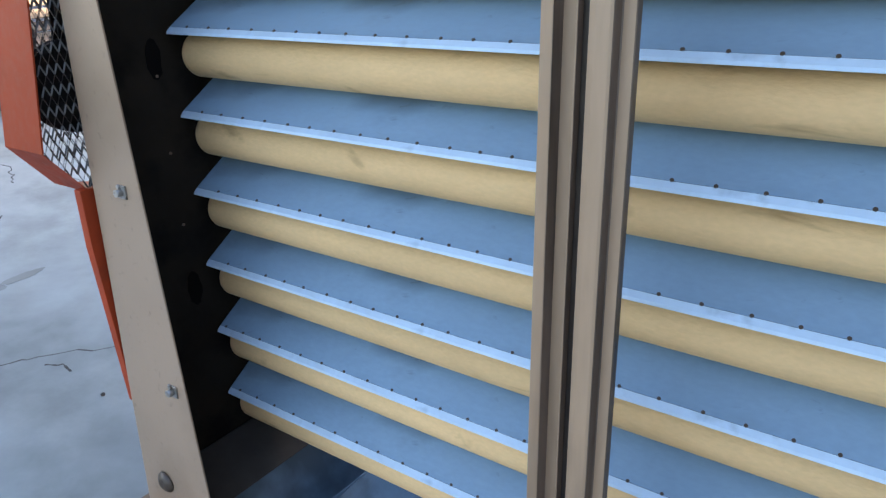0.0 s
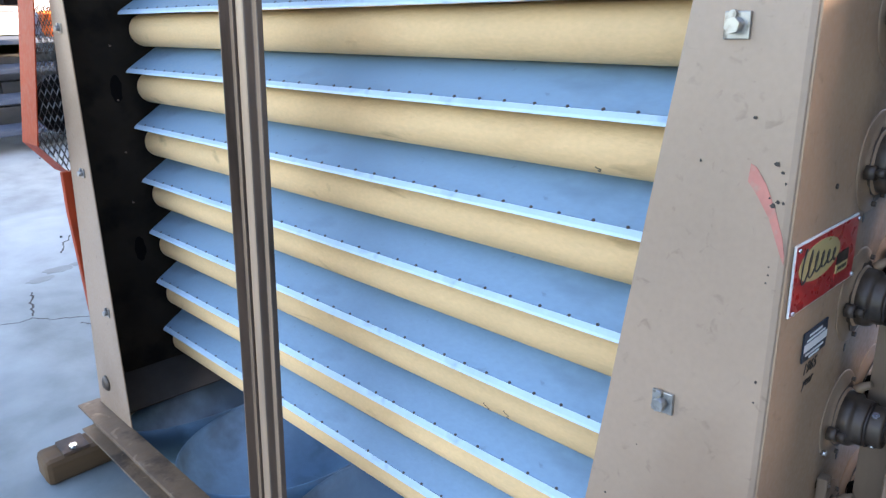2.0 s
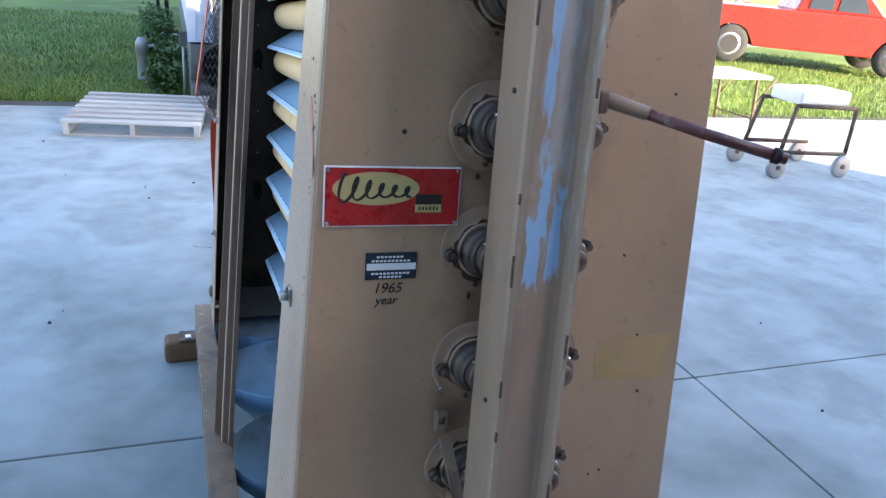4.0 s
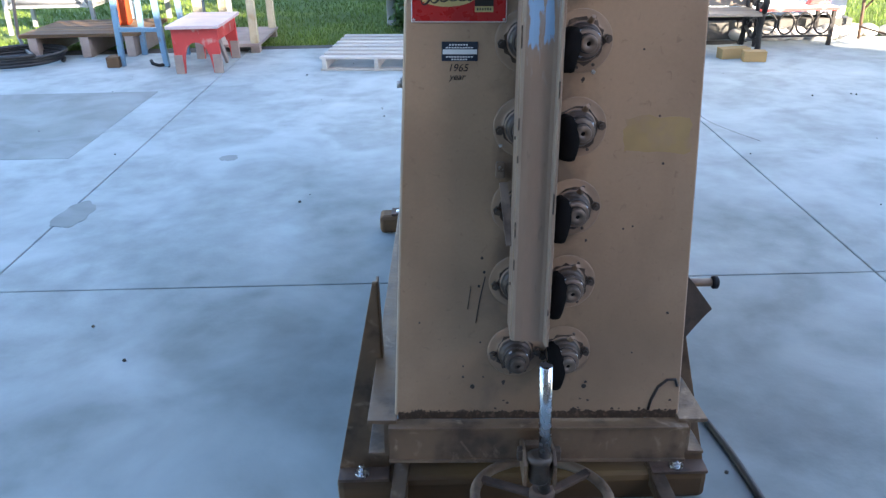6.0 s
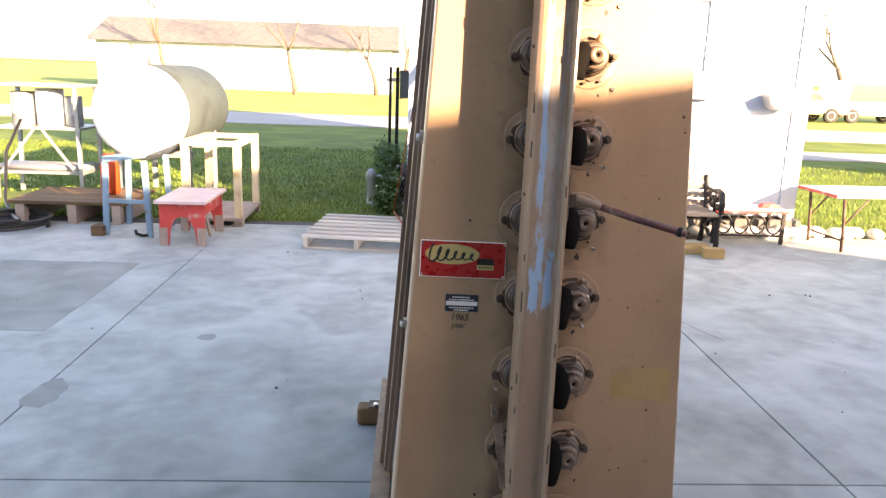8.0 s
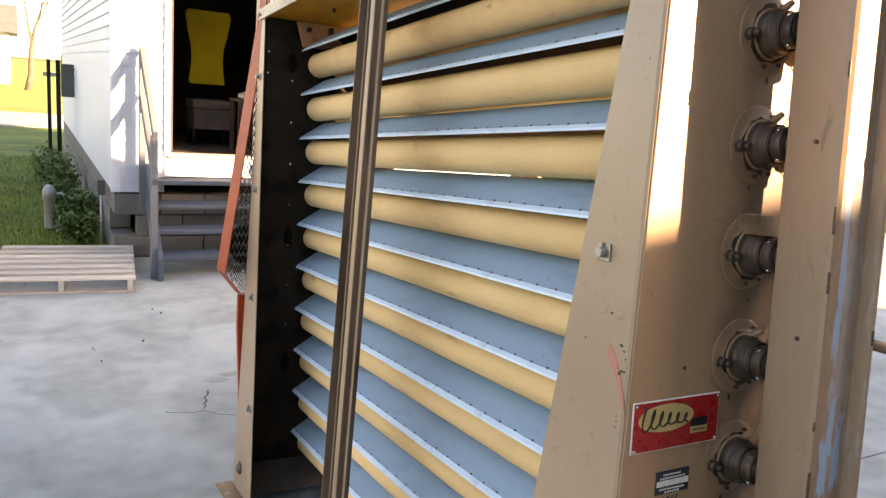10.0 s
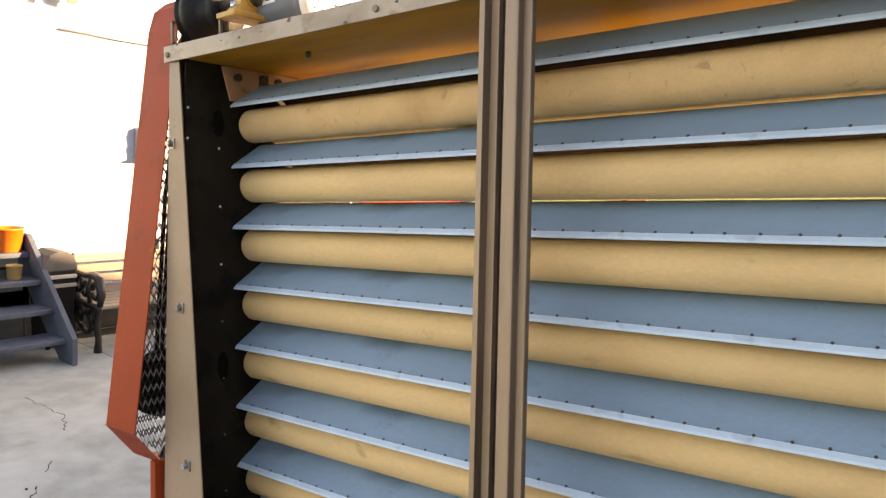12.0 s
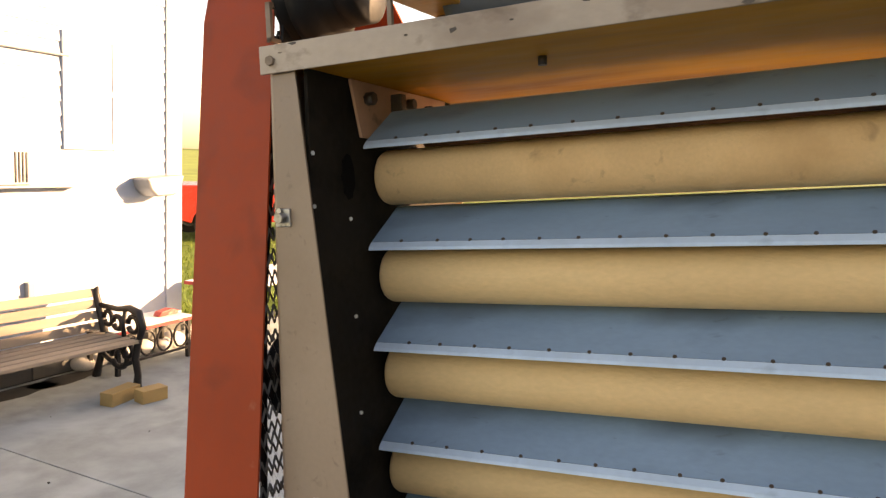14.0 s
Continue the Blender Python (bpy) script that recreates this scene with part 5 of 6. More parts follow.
for z in (0.76, 0.855):
    part("sill_board", prism(BM(), [(HY - 0.03, z), (HY + 0.01, z), (HY + 0.01, z + 0.092), (HY - 0.012, z + 0.092)], lambda a, b, c: (DX0 - 0.05 + c, a, b), DX1 - DX0 + 0.10), M_SIDING, house, "white boards under the door sill")
roof = BM()
prism(roof, [(HX0 - 0.4, HT), (HX1 + 0.4, HT), ((HX0 + HX1) / 2, HT + 1.3)], lambda a, b, c: (a, HY - 0.35 + c, b), HD + 0.7)
part("roof", roof, M_ROOF, house, "grey shingled gable roof")
# door frame, open door leaf, dark room
for x0, x1 in ((DX0 - 0.055, DX0), (DX1, DX1 + 0.055)):
    part("door_frame", box(BM(), x0, x1, HY - 0.03, HY + 0.12, DZ0 - 0.02, DZ1 + 0.05, 0.004), M_WHITE, house, "white door frame")
part("door_frame", box(BM(), DX0, DX1, HY - 0.03, HY + 0.12, DZ1, DZ1 + 0.05, 0.004), M_WHITE, house)
part("door_sill", box(BM(), DX0 - 0.02, DX1 + 0.02, HY - 0.05, HY + 0.15, DZ0 - 0.025, DZ0, 0.004), M_PALLET, house, "worn pale door sill")
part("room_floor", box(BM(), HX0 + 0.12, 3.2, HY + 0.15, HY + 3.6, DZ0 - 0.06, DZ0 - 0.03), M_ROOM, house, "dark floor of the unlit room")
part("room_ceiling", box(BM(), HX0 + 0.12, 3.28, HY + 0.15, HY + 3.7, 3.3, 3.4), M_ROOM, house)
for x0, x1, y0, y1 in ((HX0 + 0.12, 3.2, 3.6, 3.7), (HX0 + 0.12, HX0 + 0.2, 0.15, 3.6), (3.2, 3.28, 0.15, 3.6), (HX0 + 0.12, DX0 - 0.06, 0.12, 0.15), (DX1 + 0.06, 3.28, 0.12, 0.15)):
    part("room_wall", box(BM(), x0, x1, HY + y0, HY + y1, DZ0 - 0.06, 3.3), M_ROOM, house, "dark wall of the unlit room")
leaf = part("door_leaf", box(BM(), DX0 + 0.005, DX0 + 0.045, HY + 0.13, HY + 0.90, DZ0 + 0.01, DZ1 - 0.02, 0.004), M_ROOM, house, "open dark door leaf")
part("door_knob", lathe(BM(), [(0.008, 0), (0.008, 0.02), (0.024, 0.03), (0.026, 0.042), (0.018, 0.052)], Matrix.Translation((DX0 + 0.045, HY + 0.84, DZ0 + 0.95)) @ Matrix.Rotation(radians(90), 4, "Y"), 16), M_CHROME, leaf)
# high-backed yellow chair inside
chair = thing("yellow_chair", "high-backed chair with a waisted yellow cover in the dark room", "chair", Matrix.Translation((0.90, 8.15, DZ0 - 0.03)))
bm = BM()
outl = [(-0.25, 1.42), (-0.22, 1.46), (0.22, 1.46), (0.25, 1.40), (0.21, 1.20), (0.16, 1.05), (0.155, 0.92), (0.20, 0.68), (0.19, 0.66), (-0.19, 0.66), (-0.20, 0.70), (-0.155, 0.92), (-0.165, 1.08), (-0.22, 1.25)]
prism(bm, outl, lambda a, b, c: (a, 0.16 + c - 0.05 * (b - 0.6), b), 0.05, 0.012)
part("backrest", bm, M_YELLOW, chair, "waisted yellow back cover")
part("seat", box(BM(), -0.23, 0.23, -0.25, 0.20, 0.40, 0.50, 0.03), M_GREYCLOTH, chair)
part("skirt", box(BM(), -0.21, 0.21, -0.22, 0.18, 0.18, 0.40, 0.01), M_GREYCLOTH, chair)
for x in (-0.20, 0.20):
    for y in (-0.20, 0.16):
        part("leg", rod(BM(), (x, y, 0), (x, y, 0.2), 0.02, 10), M_BLACK, chair)
desk = thing("small_table", "small dark table with a white cloth in the dark room", "table", Matrix.Translation((1.24, 7.55, DZ0 - 0.03)))
part("tabletop", box(BM(), -0.22, 0.22, -0.2, 0.2, 0.52, 0.55, 0.005), M_GREYCLOTH, desk)
for x in (-0.19, 0.19):
    for y in (-0.17, 0.17):
        part("leg", box(BM(), x - 0.02, x + 0.02, y - 0.02, y + 0.02, 0, 0.52), M_ROOM, desk)
bm = BM()
lathe(bm, [(0.10, 0.551), (0.15, 0.565), (0.14, 0.60), (0.08, 0.625), (0.03, 0.63)], Matrix.Identity(4), 14)
tagged(place(part("white_cloth", bm, M_WHITE), Matrix.Translation((1.21, 7.55, DZ0 - 0.03))), "crumpled white cloth on the small table", "cloth")
# block base: each block a piece
blk = BM()
box(blk, 0, 0.39, 0, 0.19, 0, 0.19, 0.006)
blk0 = part("block", blk, M_BLOCK, house)
first = True
spots = []
for row in range(3):
    off = 0.2 * (row % 2)
    x = HX0 - 0.005 - off
    while x < HX1:
        spots.append(((x, HY - 0.012, 0.2 * row), 0))
        x += 0.4
    for k in range(22):
        spots.append(((HX0 + 0.185 - 0.19, HY + 0.2 + 0.4 * k + off, 0.2 * row), 90))
for (x, y, z), rz in spots:
    if not rz and (x < HX0 - 0.1 or (z > 0.1 and x > 1.1)):
        continue
    ob = blk0 if first else new("block", blk0.data)
    first = False
    ob.parent = house
    ob.matrix_basis = Matrix.Translation((x + (0.19 if rz else 0), y, z)) @ Matrix.Rotation(radians(rz), 4, "Z")

# wooden steps to the door
steps = thing("wooden_steps", "blue-grey painted wooden steps with a weathered rail", "steps")
SX0, SX1 = 0.03, 1.33
for k in range(4):
    y0, z = 5.87 + 0.20 * k, 0.187 * (k + 1)
    part("tread", box(BM(), SX0 + 0.02, SX1 - 0.02, y0, y0 + (0.24 if k < 3 else 0.23), z - 0.04, z, 0.006), M_STEP, steps, "worn blue-grey tread")
for x in (SX0 - 0.02, SX1 - 0.02):
    bm = BM()
    prism(bm, [(5.78, 0.0), (5.98, 0.0), (6.68, 0.60), (6.68, 0.88), (6.52, 0.88), (5.78, 0.20)], lambda a, b, c: (x + c, a, b), 0.04, 0.004)
    part("stringer", bm, M_STEP, steps, "blue-grey side board")
part("rail_post", box(BM(), SX0 - 0.065, SX0 - 0.015, 5.86, 5.92, 0.0, 1.20, 0.004), M_RAIL, steps, "weathered rail post")
part("rail_post", box(BM(), SX0 - 0.065, SX0 - 0.015, 6.56, 6.62, 0.45, 1.86, 0.004), M_RAIL, steps)
for dz in (0.0, -0.38):
    bm = BM()
    bar(bm, (SX0 - 0.04, 5.84, 1.20 + dz), (SX0 - 0.04, 6.64, 1.88 + dz), 0.04, 0.08, 0.004)
    part("hand_rail", bm, M_RAIL, steps)
# orange bucket on the top step
bucket = part("bucket", lathe(BM(), [(0.085, 0.0), (0.09, 0.004), (0.108, 0.17), (0.114, 0.172), (0.114, 0.185), (0.106, 0.185), (0.088, 0.01)], Matrix.Identity(4), 28), M_ORANGE)
tagged(place(bucket, Matrix.Translation((1.20, 6.58, 0.748))), "orange plastic bucket on the top step", "bucket")
part("handle", tube(BM(), [(0.112 * math.cos(t * math.pi / 12), -0.02 - 0.03 * math.sin(t * math.pi / 12), 0.178 - 0.08 * math.sin(t * math.pi / 12)) for t in range(13)], 0.002, 6), M_GALV, bucket)

tub = part("tub", lathe(BM(), [(0.044, 0.0), (0.048, 0.004), (0.054, 0.098), (0.058, 0.100), (0.058, 0.108), (0.052, 0.108), (0.046, 0.008)], Matrix.Identity(4), 24), M_YELLOWWOOD)
tagged(place(tub, Matrix.Translation((1.17, 6.40, 0.561))), "small pale yellow plastic tub on a step", "tub")

# details on the wall
stand_pipe = thing("stand_pipe", "thin grey stand pipe with a tap box against the side wall", "pipe", Matrix.Translation((HX0 - 0.06, 7.28, -0.03)))
part("pipe", tube(BM(), [(0, 0, 0), (0, 0, 0.55)], 0.014, 8), M_GALV, stand_pipe)
part("tap_box", box(BM(), -0.035, 0.035, -0.03, 0.03, 0.52, 0.66, 0.006), M_GREYCLOTH, stand_pipe)
part("tap_handle", tube(BM(), [(-0.035, 0, 0.62), (-0.085, 0, 0.63)], 0.008, 6), M_GALV, stand_pipe)
ac = thing("window_air_conditioner", "grey louvred air conditioner box on the white wall", "air conditioner", Matrix.Translation((2.40, HY, 1.63)))
part("casing", box(BM(), -0.12, 0.12, -0.10, 0.0, -0.13, 0.13, 0.008), M_GALV, ac)
for k in range(4):
    part("louvre", box(BM(), 0.0 + k * 0.028, 0.012 + k * 0.028, -0.106, -0.100, -0.11, 0.11), M_NAVY, ac)
part("ledge", box(BM(), -0.14, 0.55, -0.12, 0.0, -0.15, -0.132, 0.003), M_GALV, ac)
bowl = BM()
prism(bowl, [(-0.21, 0.0), (0.21, 0.03), (0.17, -0.08), (0.10, -0.15), (-0.10, -0.16), (-0.17, -0.10)], lambda a, b, c: (a, -c, b), 0.20, 0.02)
tagged(place(part("wall_planter", bowl, M_GALV), Matrix.Translation((3.70, HY - 0.01, 1.55))), "grey bowl-shaped planter hung on the white wall", "planter")
lamp = thing("flood_light", "grey double flood light high on the white wall", "wall lamp", Matrix.Translation((1.60, HY, 2.78)))
part("box", box(BM(), -0.05, 0.05, -0.05, 0.0, -0.04, 0.04, 0.005), M_GALV, lamp)
for x in (-0.09, 0.08):
    part("lamp_head", lathe(BM(), [(0.02, -0.06), (0.03, -0.05), (0.045, 0.02), (0.06, 0.05), (0.05, 0.055)], Matrix.Translation((x, -0.10, -0.02)) @ Matrix.Rotation(radians(120), 4, "X"), 16), M_GALV, lamp)
tagged(part("wall_conduit", tube(BM(), [(1.62, HY - 0.03, 2.49), (2.10, HY - 0.03, 2.485), (2.9, HY - 0.03, 2.48)], 0.010, 8), M_GALV), "thin grey conduit along the white wall", "conduit")
tagged(part("outlet_box", box(BM(), 2.51, 2.565, HY - 0.06, HY - 0.005, 0.65, 0.77, 0.006), M_GALV), "grey outlet box low on the white wall", "outlet box")
awn = thing("ribbed_awning", "grey ribbed metal awning high on the white wall", "awning", Matrix.Translation((3.7, HY, 3.25)))
for k in range(7):
    part("rib", bar(BM(), (-0.20 + k * 0.07, 0, 0.14), (-0.20 + k * 0.07, -0.32, -0.05), 0.05, 0.02, 0.004), M_GALV, awn)
win = thing("house_window", "white framed window on the sunlit wall", "window", Matrix.Translation((3.10, HY, 2.22)))
for x0, x1, z0, z1 in ((-0.25, -0.20, -0.45, 0.45), (0.20, 0.25, -0.45, 0.45), (-0.2, 0.2, 0.40, 0.45), (-0.2, 0.2, -0.45, -0.40), (-0.2, 0.2, -0.02, 0.02)):
    part("frame", box(BM(), x0, x1, -0.030, -0.005, z0, z1, 0.003), M_SIDING, win)
part("pane", box(BM(), -0.2, 0.2, -0.022, -0.017, -0.40, 0.40), M_SIDING, win, "white drawn blind behind the pane")

# ---- the shading building behind the camera, towards the sun ----
back = Vector((0.648, -0.762, 0)) * 7.0
along, out = Vector((0.762, 0.648, 0)), Vector((0.648, -0.762, 0))
bm = BM()
outl = [(-14, 0), (7.2, 0), (7.2, 2.3), (6.2, 3.22), (5.67, 3.46), (4.73, 4.02), (4.14, 4.38), (3.4, 4.42), (1.64, 4.20), (1.48, 3.62), (-1.0, 3.62), (-1.02, 9.5), (-14, 9.5)]
prism(bm, outl, lambda a, b, c: back + along * a + out * c + Vector((0, 0, b)), 6.0)
tagged(part("neighbour_building", bm, M_BARN), "plain dark board building whose shade falls over the yard", "building")
# unseen block, added only to cut the sky light on the mill's front
bm = BM()
box(bm, -4.2, 2.3, -6.4, -3.2, -0.02, 4.8)
tagged(part("board_shed", bm, M_BARN), "unseen dark block added to hold sky light off the mill", "shed")


# ---- concrete slabs: each a piece ----
xs = [-10.4, -5.88, -2.12, 1.64, 5.40, 9.0, 12.5]
ys = [-15.5, -9.7, -5.95, -2.22, 1.52, 6.68]
for xa, xb in zip(xs, xs[1:]):
    for ya, yb in zip(ys, ys[1:]):
        yb2 = yb
        if yb > 6 and xa < -5:
            yb2 = 6.6
        tagged(part("slab", box(BM(), xa + 0.004, xb - 0.004, ya + 0.004, yb2 - 0.004, -0.10, 0.0, 0.004), M_CONCRETE, ground, "pale grey weathered concrete slab"))
bm = BM()
box(bm, -900, 900, 21.5, 27.0, -0.04, -0.02)
tagged(part("road", bm, M_ROAD), "pale sunlit road across the lawn", "road", kind="structure")

# ---- things in the yard, left of the mill ----
pallet = thing("wooden_pallet", "bleached wooden pallet lying flat on the concrete", "pallet", Matrix.Translation((-0.66, 6.10, 0)) @ Matrix.Rotation(radians(-6), 4, "Z"))
for k in range(7):
    y = -0.56 + k * 0.178
    part("board", box(BM(), -0.52, 0.52, y, y + 0.09, 0.105, 0.125, 0.003), M_PALLET, pallet)
for k, x in enumerate((-0.50, -0.02, 0.46)):
    part("stringer", box(BM(), x, x + 0.04, -0.56, 0.60, 0.018, 0.105, 0.003), M_PALLET, pallet)
for k in range(3):
    y = -0.55 + k * 0.52
    part("board", box(BM(), -0.52, 0.52, y, y + 0.09, 0.0, 0.018, 0.003), M_PALLET, pallet)

saw = thing("low_work_bench", "low red plywood work bench with a faded pink top", "bench", Matrix.Translation((-2.33, 5.60, 0)))
arch = [(-0.21, 0.0), (-0.13, 0.0), (-0.115, 0.16)] + [(0.10 * math.cos(t), 0.18 + 0.10 * math.sin(t)) for t in (math.pi - k * math.pi / 8 for k in range(9))] + [(0.115, 0.16), (0.13, 0.0), (0.21, 0.0), (0.205, 0.40), (-0.205, 0.40)]
for y in (0.0, 0.66):
    part("end_panel", prism(BM(), arch, lambda a, b, c: (a, y + c, b), 0.03, 0.003), M_REDPAINT, saw, "red plywood end with an arched cut-out")
    for x0, x1 in ((-0.212, -0.135), (0.135, 0.212)):
        part("leg_end", box(BM(), x0, x1, y - 0.004, y + 0.034, 0.0, 0.17, 0.002), M_PLY, saw, "bare grey foot")
part("top_board", box(BM(), -0.235, 0.235, -0.05, 0.76, 0.40, 0.43, 0.004), M_PALEPINK, saw, "faded pink-white top board")
for x in (-0.195, 0.165):
    part("apron", box(BM(), x, x + 0.03, 0.03, 0.66, 0.28, 0.40, 0.003), M_REDPAINT, saw)
bm = BM()
bar(bm, (0.18, 0.05, 0.36), (0.18, 0.30, 0.05), 0.025, 0.06, 0.002)
part("brace", bm, M_PLY, saw)

crate = thing("timber_stand", "cream painted open timber stand with four posts", "stand", Matrix.Translation((-2.58, 6.50, 0)))
part("base_board", box(BM(), -0.02, 0.62, -0.05, 1.0, 0.07, 0.10, 0.003), M_PLY, crate)
for x in (0.0, 0.53):
    for y in (-0.02, 0.90):
        part("post", box(BM(), x, x + 0.075, y, y + 0.075, 0.10, 0.84, 0.004), M_CREAMWOOD, crate)
    part("top_rail", box(BM(), x + 0.002, x + 0.073, -0.03, 0.985, 0.84, 0.90, 0.004), M_CREAMWOOD, crate)
for y in (-0.025, 0.905):
    part("top_rail", box(BM(), 0.073, 0.532, y, y + 0.07, 0.842, 0.897, 0.004), M_CREAMWOOD, crate)
for x in (0.03, 0.52):
    for y in (0.0, 0.88):
        part("block_foot", box(BM(), x, x + 0.09, y, y + 0.09, 0.0, 0.07, 0.003), M_PLY, crate)

blue = thing("blue_steel_stand", "blue painted steel stand with splayed legs", "stand", Matrix.Translation((-3.0, 6.0, 0)))
for x, y in ((-0.17, 0.0), (0.25, -0.06), (-0.15, 0.55), (0.28, 0.5)):
    bm = BM()
    bar(bm, (x * 1.05, y, 0.0), (x * 0.92, y + 0.02, 0.74), 0.05, 0.05, 0.003)
    part("leg", bm, M_BLUESTEEL, blue)
bm = BM()
bar(bm, (-0.17, 0.0, 0.74), (0.24, -0.04, 0.80), 0.05, 0.06, 0.003)
part("cross_bar", bm, M_BLUESTEEL, blue)
bm = BM()
bar(bm, (-0.165, 0.0, 0.34), (0.25, -0.05, 0.34), 0.03, 0.04, 0.003)
part("cross_bar", bm, M_BLUESTEEL, blue)
part("hook_foot", tube(BM(), [(0.26, -0.06, 0.02), (0.20, -0.10, 0.02), (0.14, -0.09, 0.035), (0.12, -0.06, 0.06)], 0.016, 8), M_BLACK, blue)
part("wood_shim", box(BM(), -0.30, -0.18, -0.08, 0.06, 0.0, 0.10, 0.006), M_WOOD, blue)

platform = thing("timber_platform", "brown boarded timber platform on skids", "platform", Matrix.Translation((-3.75, 6.45, 0)))
for k in range(6):
    part("board", box(BM(), -0.60, 0.60, k * 0.155, k * 0.155 + 0.145, 0.20, 0.235, 0.004), M_WOOD, platform)
for x in (-0.52, 0.0, 0.45):
    part("skid", box(BM(), x, x + 0.09, 0.0, 0.92, 0.0, 0.20, 0.005), M_PLY, platform)

gas = thing("orange_gas_bottle", "orange gas bottle standing on the timber platform", "gas bottle", Matrix.Translation((-3.50, 7.0, 0.235)))
part("shell", lathe(BM(), [(0.08, 0.0), (0.10, 0.03), (0.10, 0.30), (0.085, 0.35), (0.04, 0.385), (0.03, 0.39)], Matrix.Identity(4), 24), M_RED, gas)
part("collar", lathe(BM(), [(0.055, 0.375), (0.06, 0.375), (0.06, 0.44), (0.055, 0.44)], Matrix.Identity(4), 20), M_RED, gas)

tank = thing("fuel_tank", "horizontal fuel tank with a white head and grey shell", "tank")
TC = Vector((-3.28, 7.25, 1.10))
prof = [(0.02, 0.0), (0.30, 0.015), (0.46, 0.06), (0.525, 0.12), (0.535, 0.16), (0.535, 2.10), (0.525, 2.14), (0.46, 2.20), (0.30, 2.245), (0.02, 2.26)]
TM = Matrix.Translation(TC) @ Matrix.Rotation(radians(-90), 4, "X")
part("head", lathe(BM(), prof[:5] + [(0.535, 0.22), (0.525, 0.221)], TM, 40), M_TANK, tank, "white domed tank head")
# shell behind the head, in a much darker grey-green
part("shell", lathe(BM(), [(0.528, 0.221), (0.533, 0.225)] + prof[5:], TM, 40), M_TANKSIDE, tank, "dark grey-green tank shell")
for y in (7.75, 8.95):
    for x in (-3.7, -2.9):
        part("leg", box(BM(), x, x + 0.06, y, y + 0.06, 0.0, 0.82, 0.004), M_GALV, tank)
    part("saddle", box(BM(), -3.72, -2.82, y - 0.02, y + 0.08, 0.56, 0.64, 0.004), M_GALV, tank)
part("filler_pipe", rod(BM(), (-3.28, 7.9, 1.62), (-3.28, 7.9, 1.78), 0.05, 14), M_GALV, tank)

rack = thing("steel_rack", "weathered steel rack with shelves of drums and pipes", "rack", Matrix.Translation((-5.15, 7.9, 0)))
for x in (0.0, 0.95):
    for y in (0.0, 0.6):
        bm = BM()
        bar(bm, (x - 0.04 + (x > 0) * 0.06, y - 0.02, 0), (x, y, 1.36), 0.045, 0.045, 0.003)
        part("post", bm, M_GALV, rack)
for z in (0.30, 0.83, 1.33):
    part("shelf", box(BM(), -0.04, 1.0, -0.03, 0.64, z, z + 0.03, 0.003), M_GALV, rack)
bm = BM()
bar(bm, (0.02, -0.03, 0.3), (0.45, -0.03, 0.83), 0.02, 0.03)
part("brace", bm, M_GALV, rack)
bm = BM()
bar(bm, (0.93, -0.03, 0.3), (0.55, -0.03, 0.83), 0.02, 0.03)
part("brace", bm, M_GALV, rack)
for x, r, h, mt in ((0.20, 0.14, 0.40, M_GALV), (0.52, 0.16, 0.44, M_TANK), (0.80, 0.10, 0.36, M_GALV)):
    d = part("steel_drum", lathe(BM(), [(r * 0.96, 0.0), (r, 0.01), (r, h * 0.33), (r * 1.03, h * 0.35), (r, h * 0.37), (r, h - 0.01), (r * 0.94, h), (r * 0.9, h - 0.01)], Matrix.Identity(4), 20), mt)
    tagged(place(d, Matrix.Translation((-5.15 + x, 8.2, 0.86))), "dull metal drum on the steel rack", "drum", "drums on the rack")
for k in range(4):
    p = part("steel_pipe", rod(BM(), (-0.55, 0, 0), (0.55, 0, 0), 0.035, 12), M_GALV)
    tagged(place(p, Matrix.Translation((-4.66, 8.0 + 0.1 * k, 0.366))), "grey steel pipe lying on the rack shelf", "pipe", "pipes on the rack")

bm = BM()
coil = []
for k in range(140):
    a = k * 2 * math.pi / 36
    r = 0.34 - 0.02 * math.sin(k * 0.21)
    coil.append((-4.24 + r * 1.15 * math.cos(a), 6.22 + r * math.sin(a), 0.02 + 0.028 * (k / 36.0)))
coil += [(-4.45, 6.7, 0.05), (-4.70, 7.1, 0.12), (-4.85, 7.5, 0.6), (-4.8, 7.8, 0.95)]
tagged(part("hose_coil", tube(bm, coil, 0.018, 8), M_HOSE), "coil of black hose on the concrete", "hose")

hyd = thing("yard_hydrant", "grey yard hydrant standing at the lawn edge", "hydrant", Matrix.Translation((-0.71, 8.25, -0.03)))
part("body", lathe(BM(), [(0.06, 0.0), (0.055, 0.02), (0.055, 0.30), (0.065, 0.31), (0.065, 0.40), (0.04, 0.45), (0.02, 0.46)], Matrix.Identity(4), 18), M_GALV, hyd)
part("spout", tube(BM(), [(0.05, 0, 0.36), (0.12, -0.02, 0.38), (0.15, -0.02, 0.33)], 0.018, 8), M_GALV, hyd)
meter = thing("meter_post", "black steel post with a grey meter box beside the house", "meter", Matrix.Translation((-0.45, 12.2, -0.03)))
part("post", box(BM(), -0.03, 0.03, -0.03, 0.03, 0, 1.75, 0.004), M_BLACK, meter)
part("post", box(BM(), -0.15, -0.10, -0.03, 0.03, 0, 1.75, 0.004), M_BLACK, meter)
part("meter_box", box(BM(), 0.04, 0.34, -0.10, 0.10, 1.22, 1.70, 0.01), M_GREYCLOTH, meter)
part("crossarm", box(BM(), -0.2, 0.2, -0.02, 0.02, 1.5, 1.56, 0.004), M_GALV, meter)

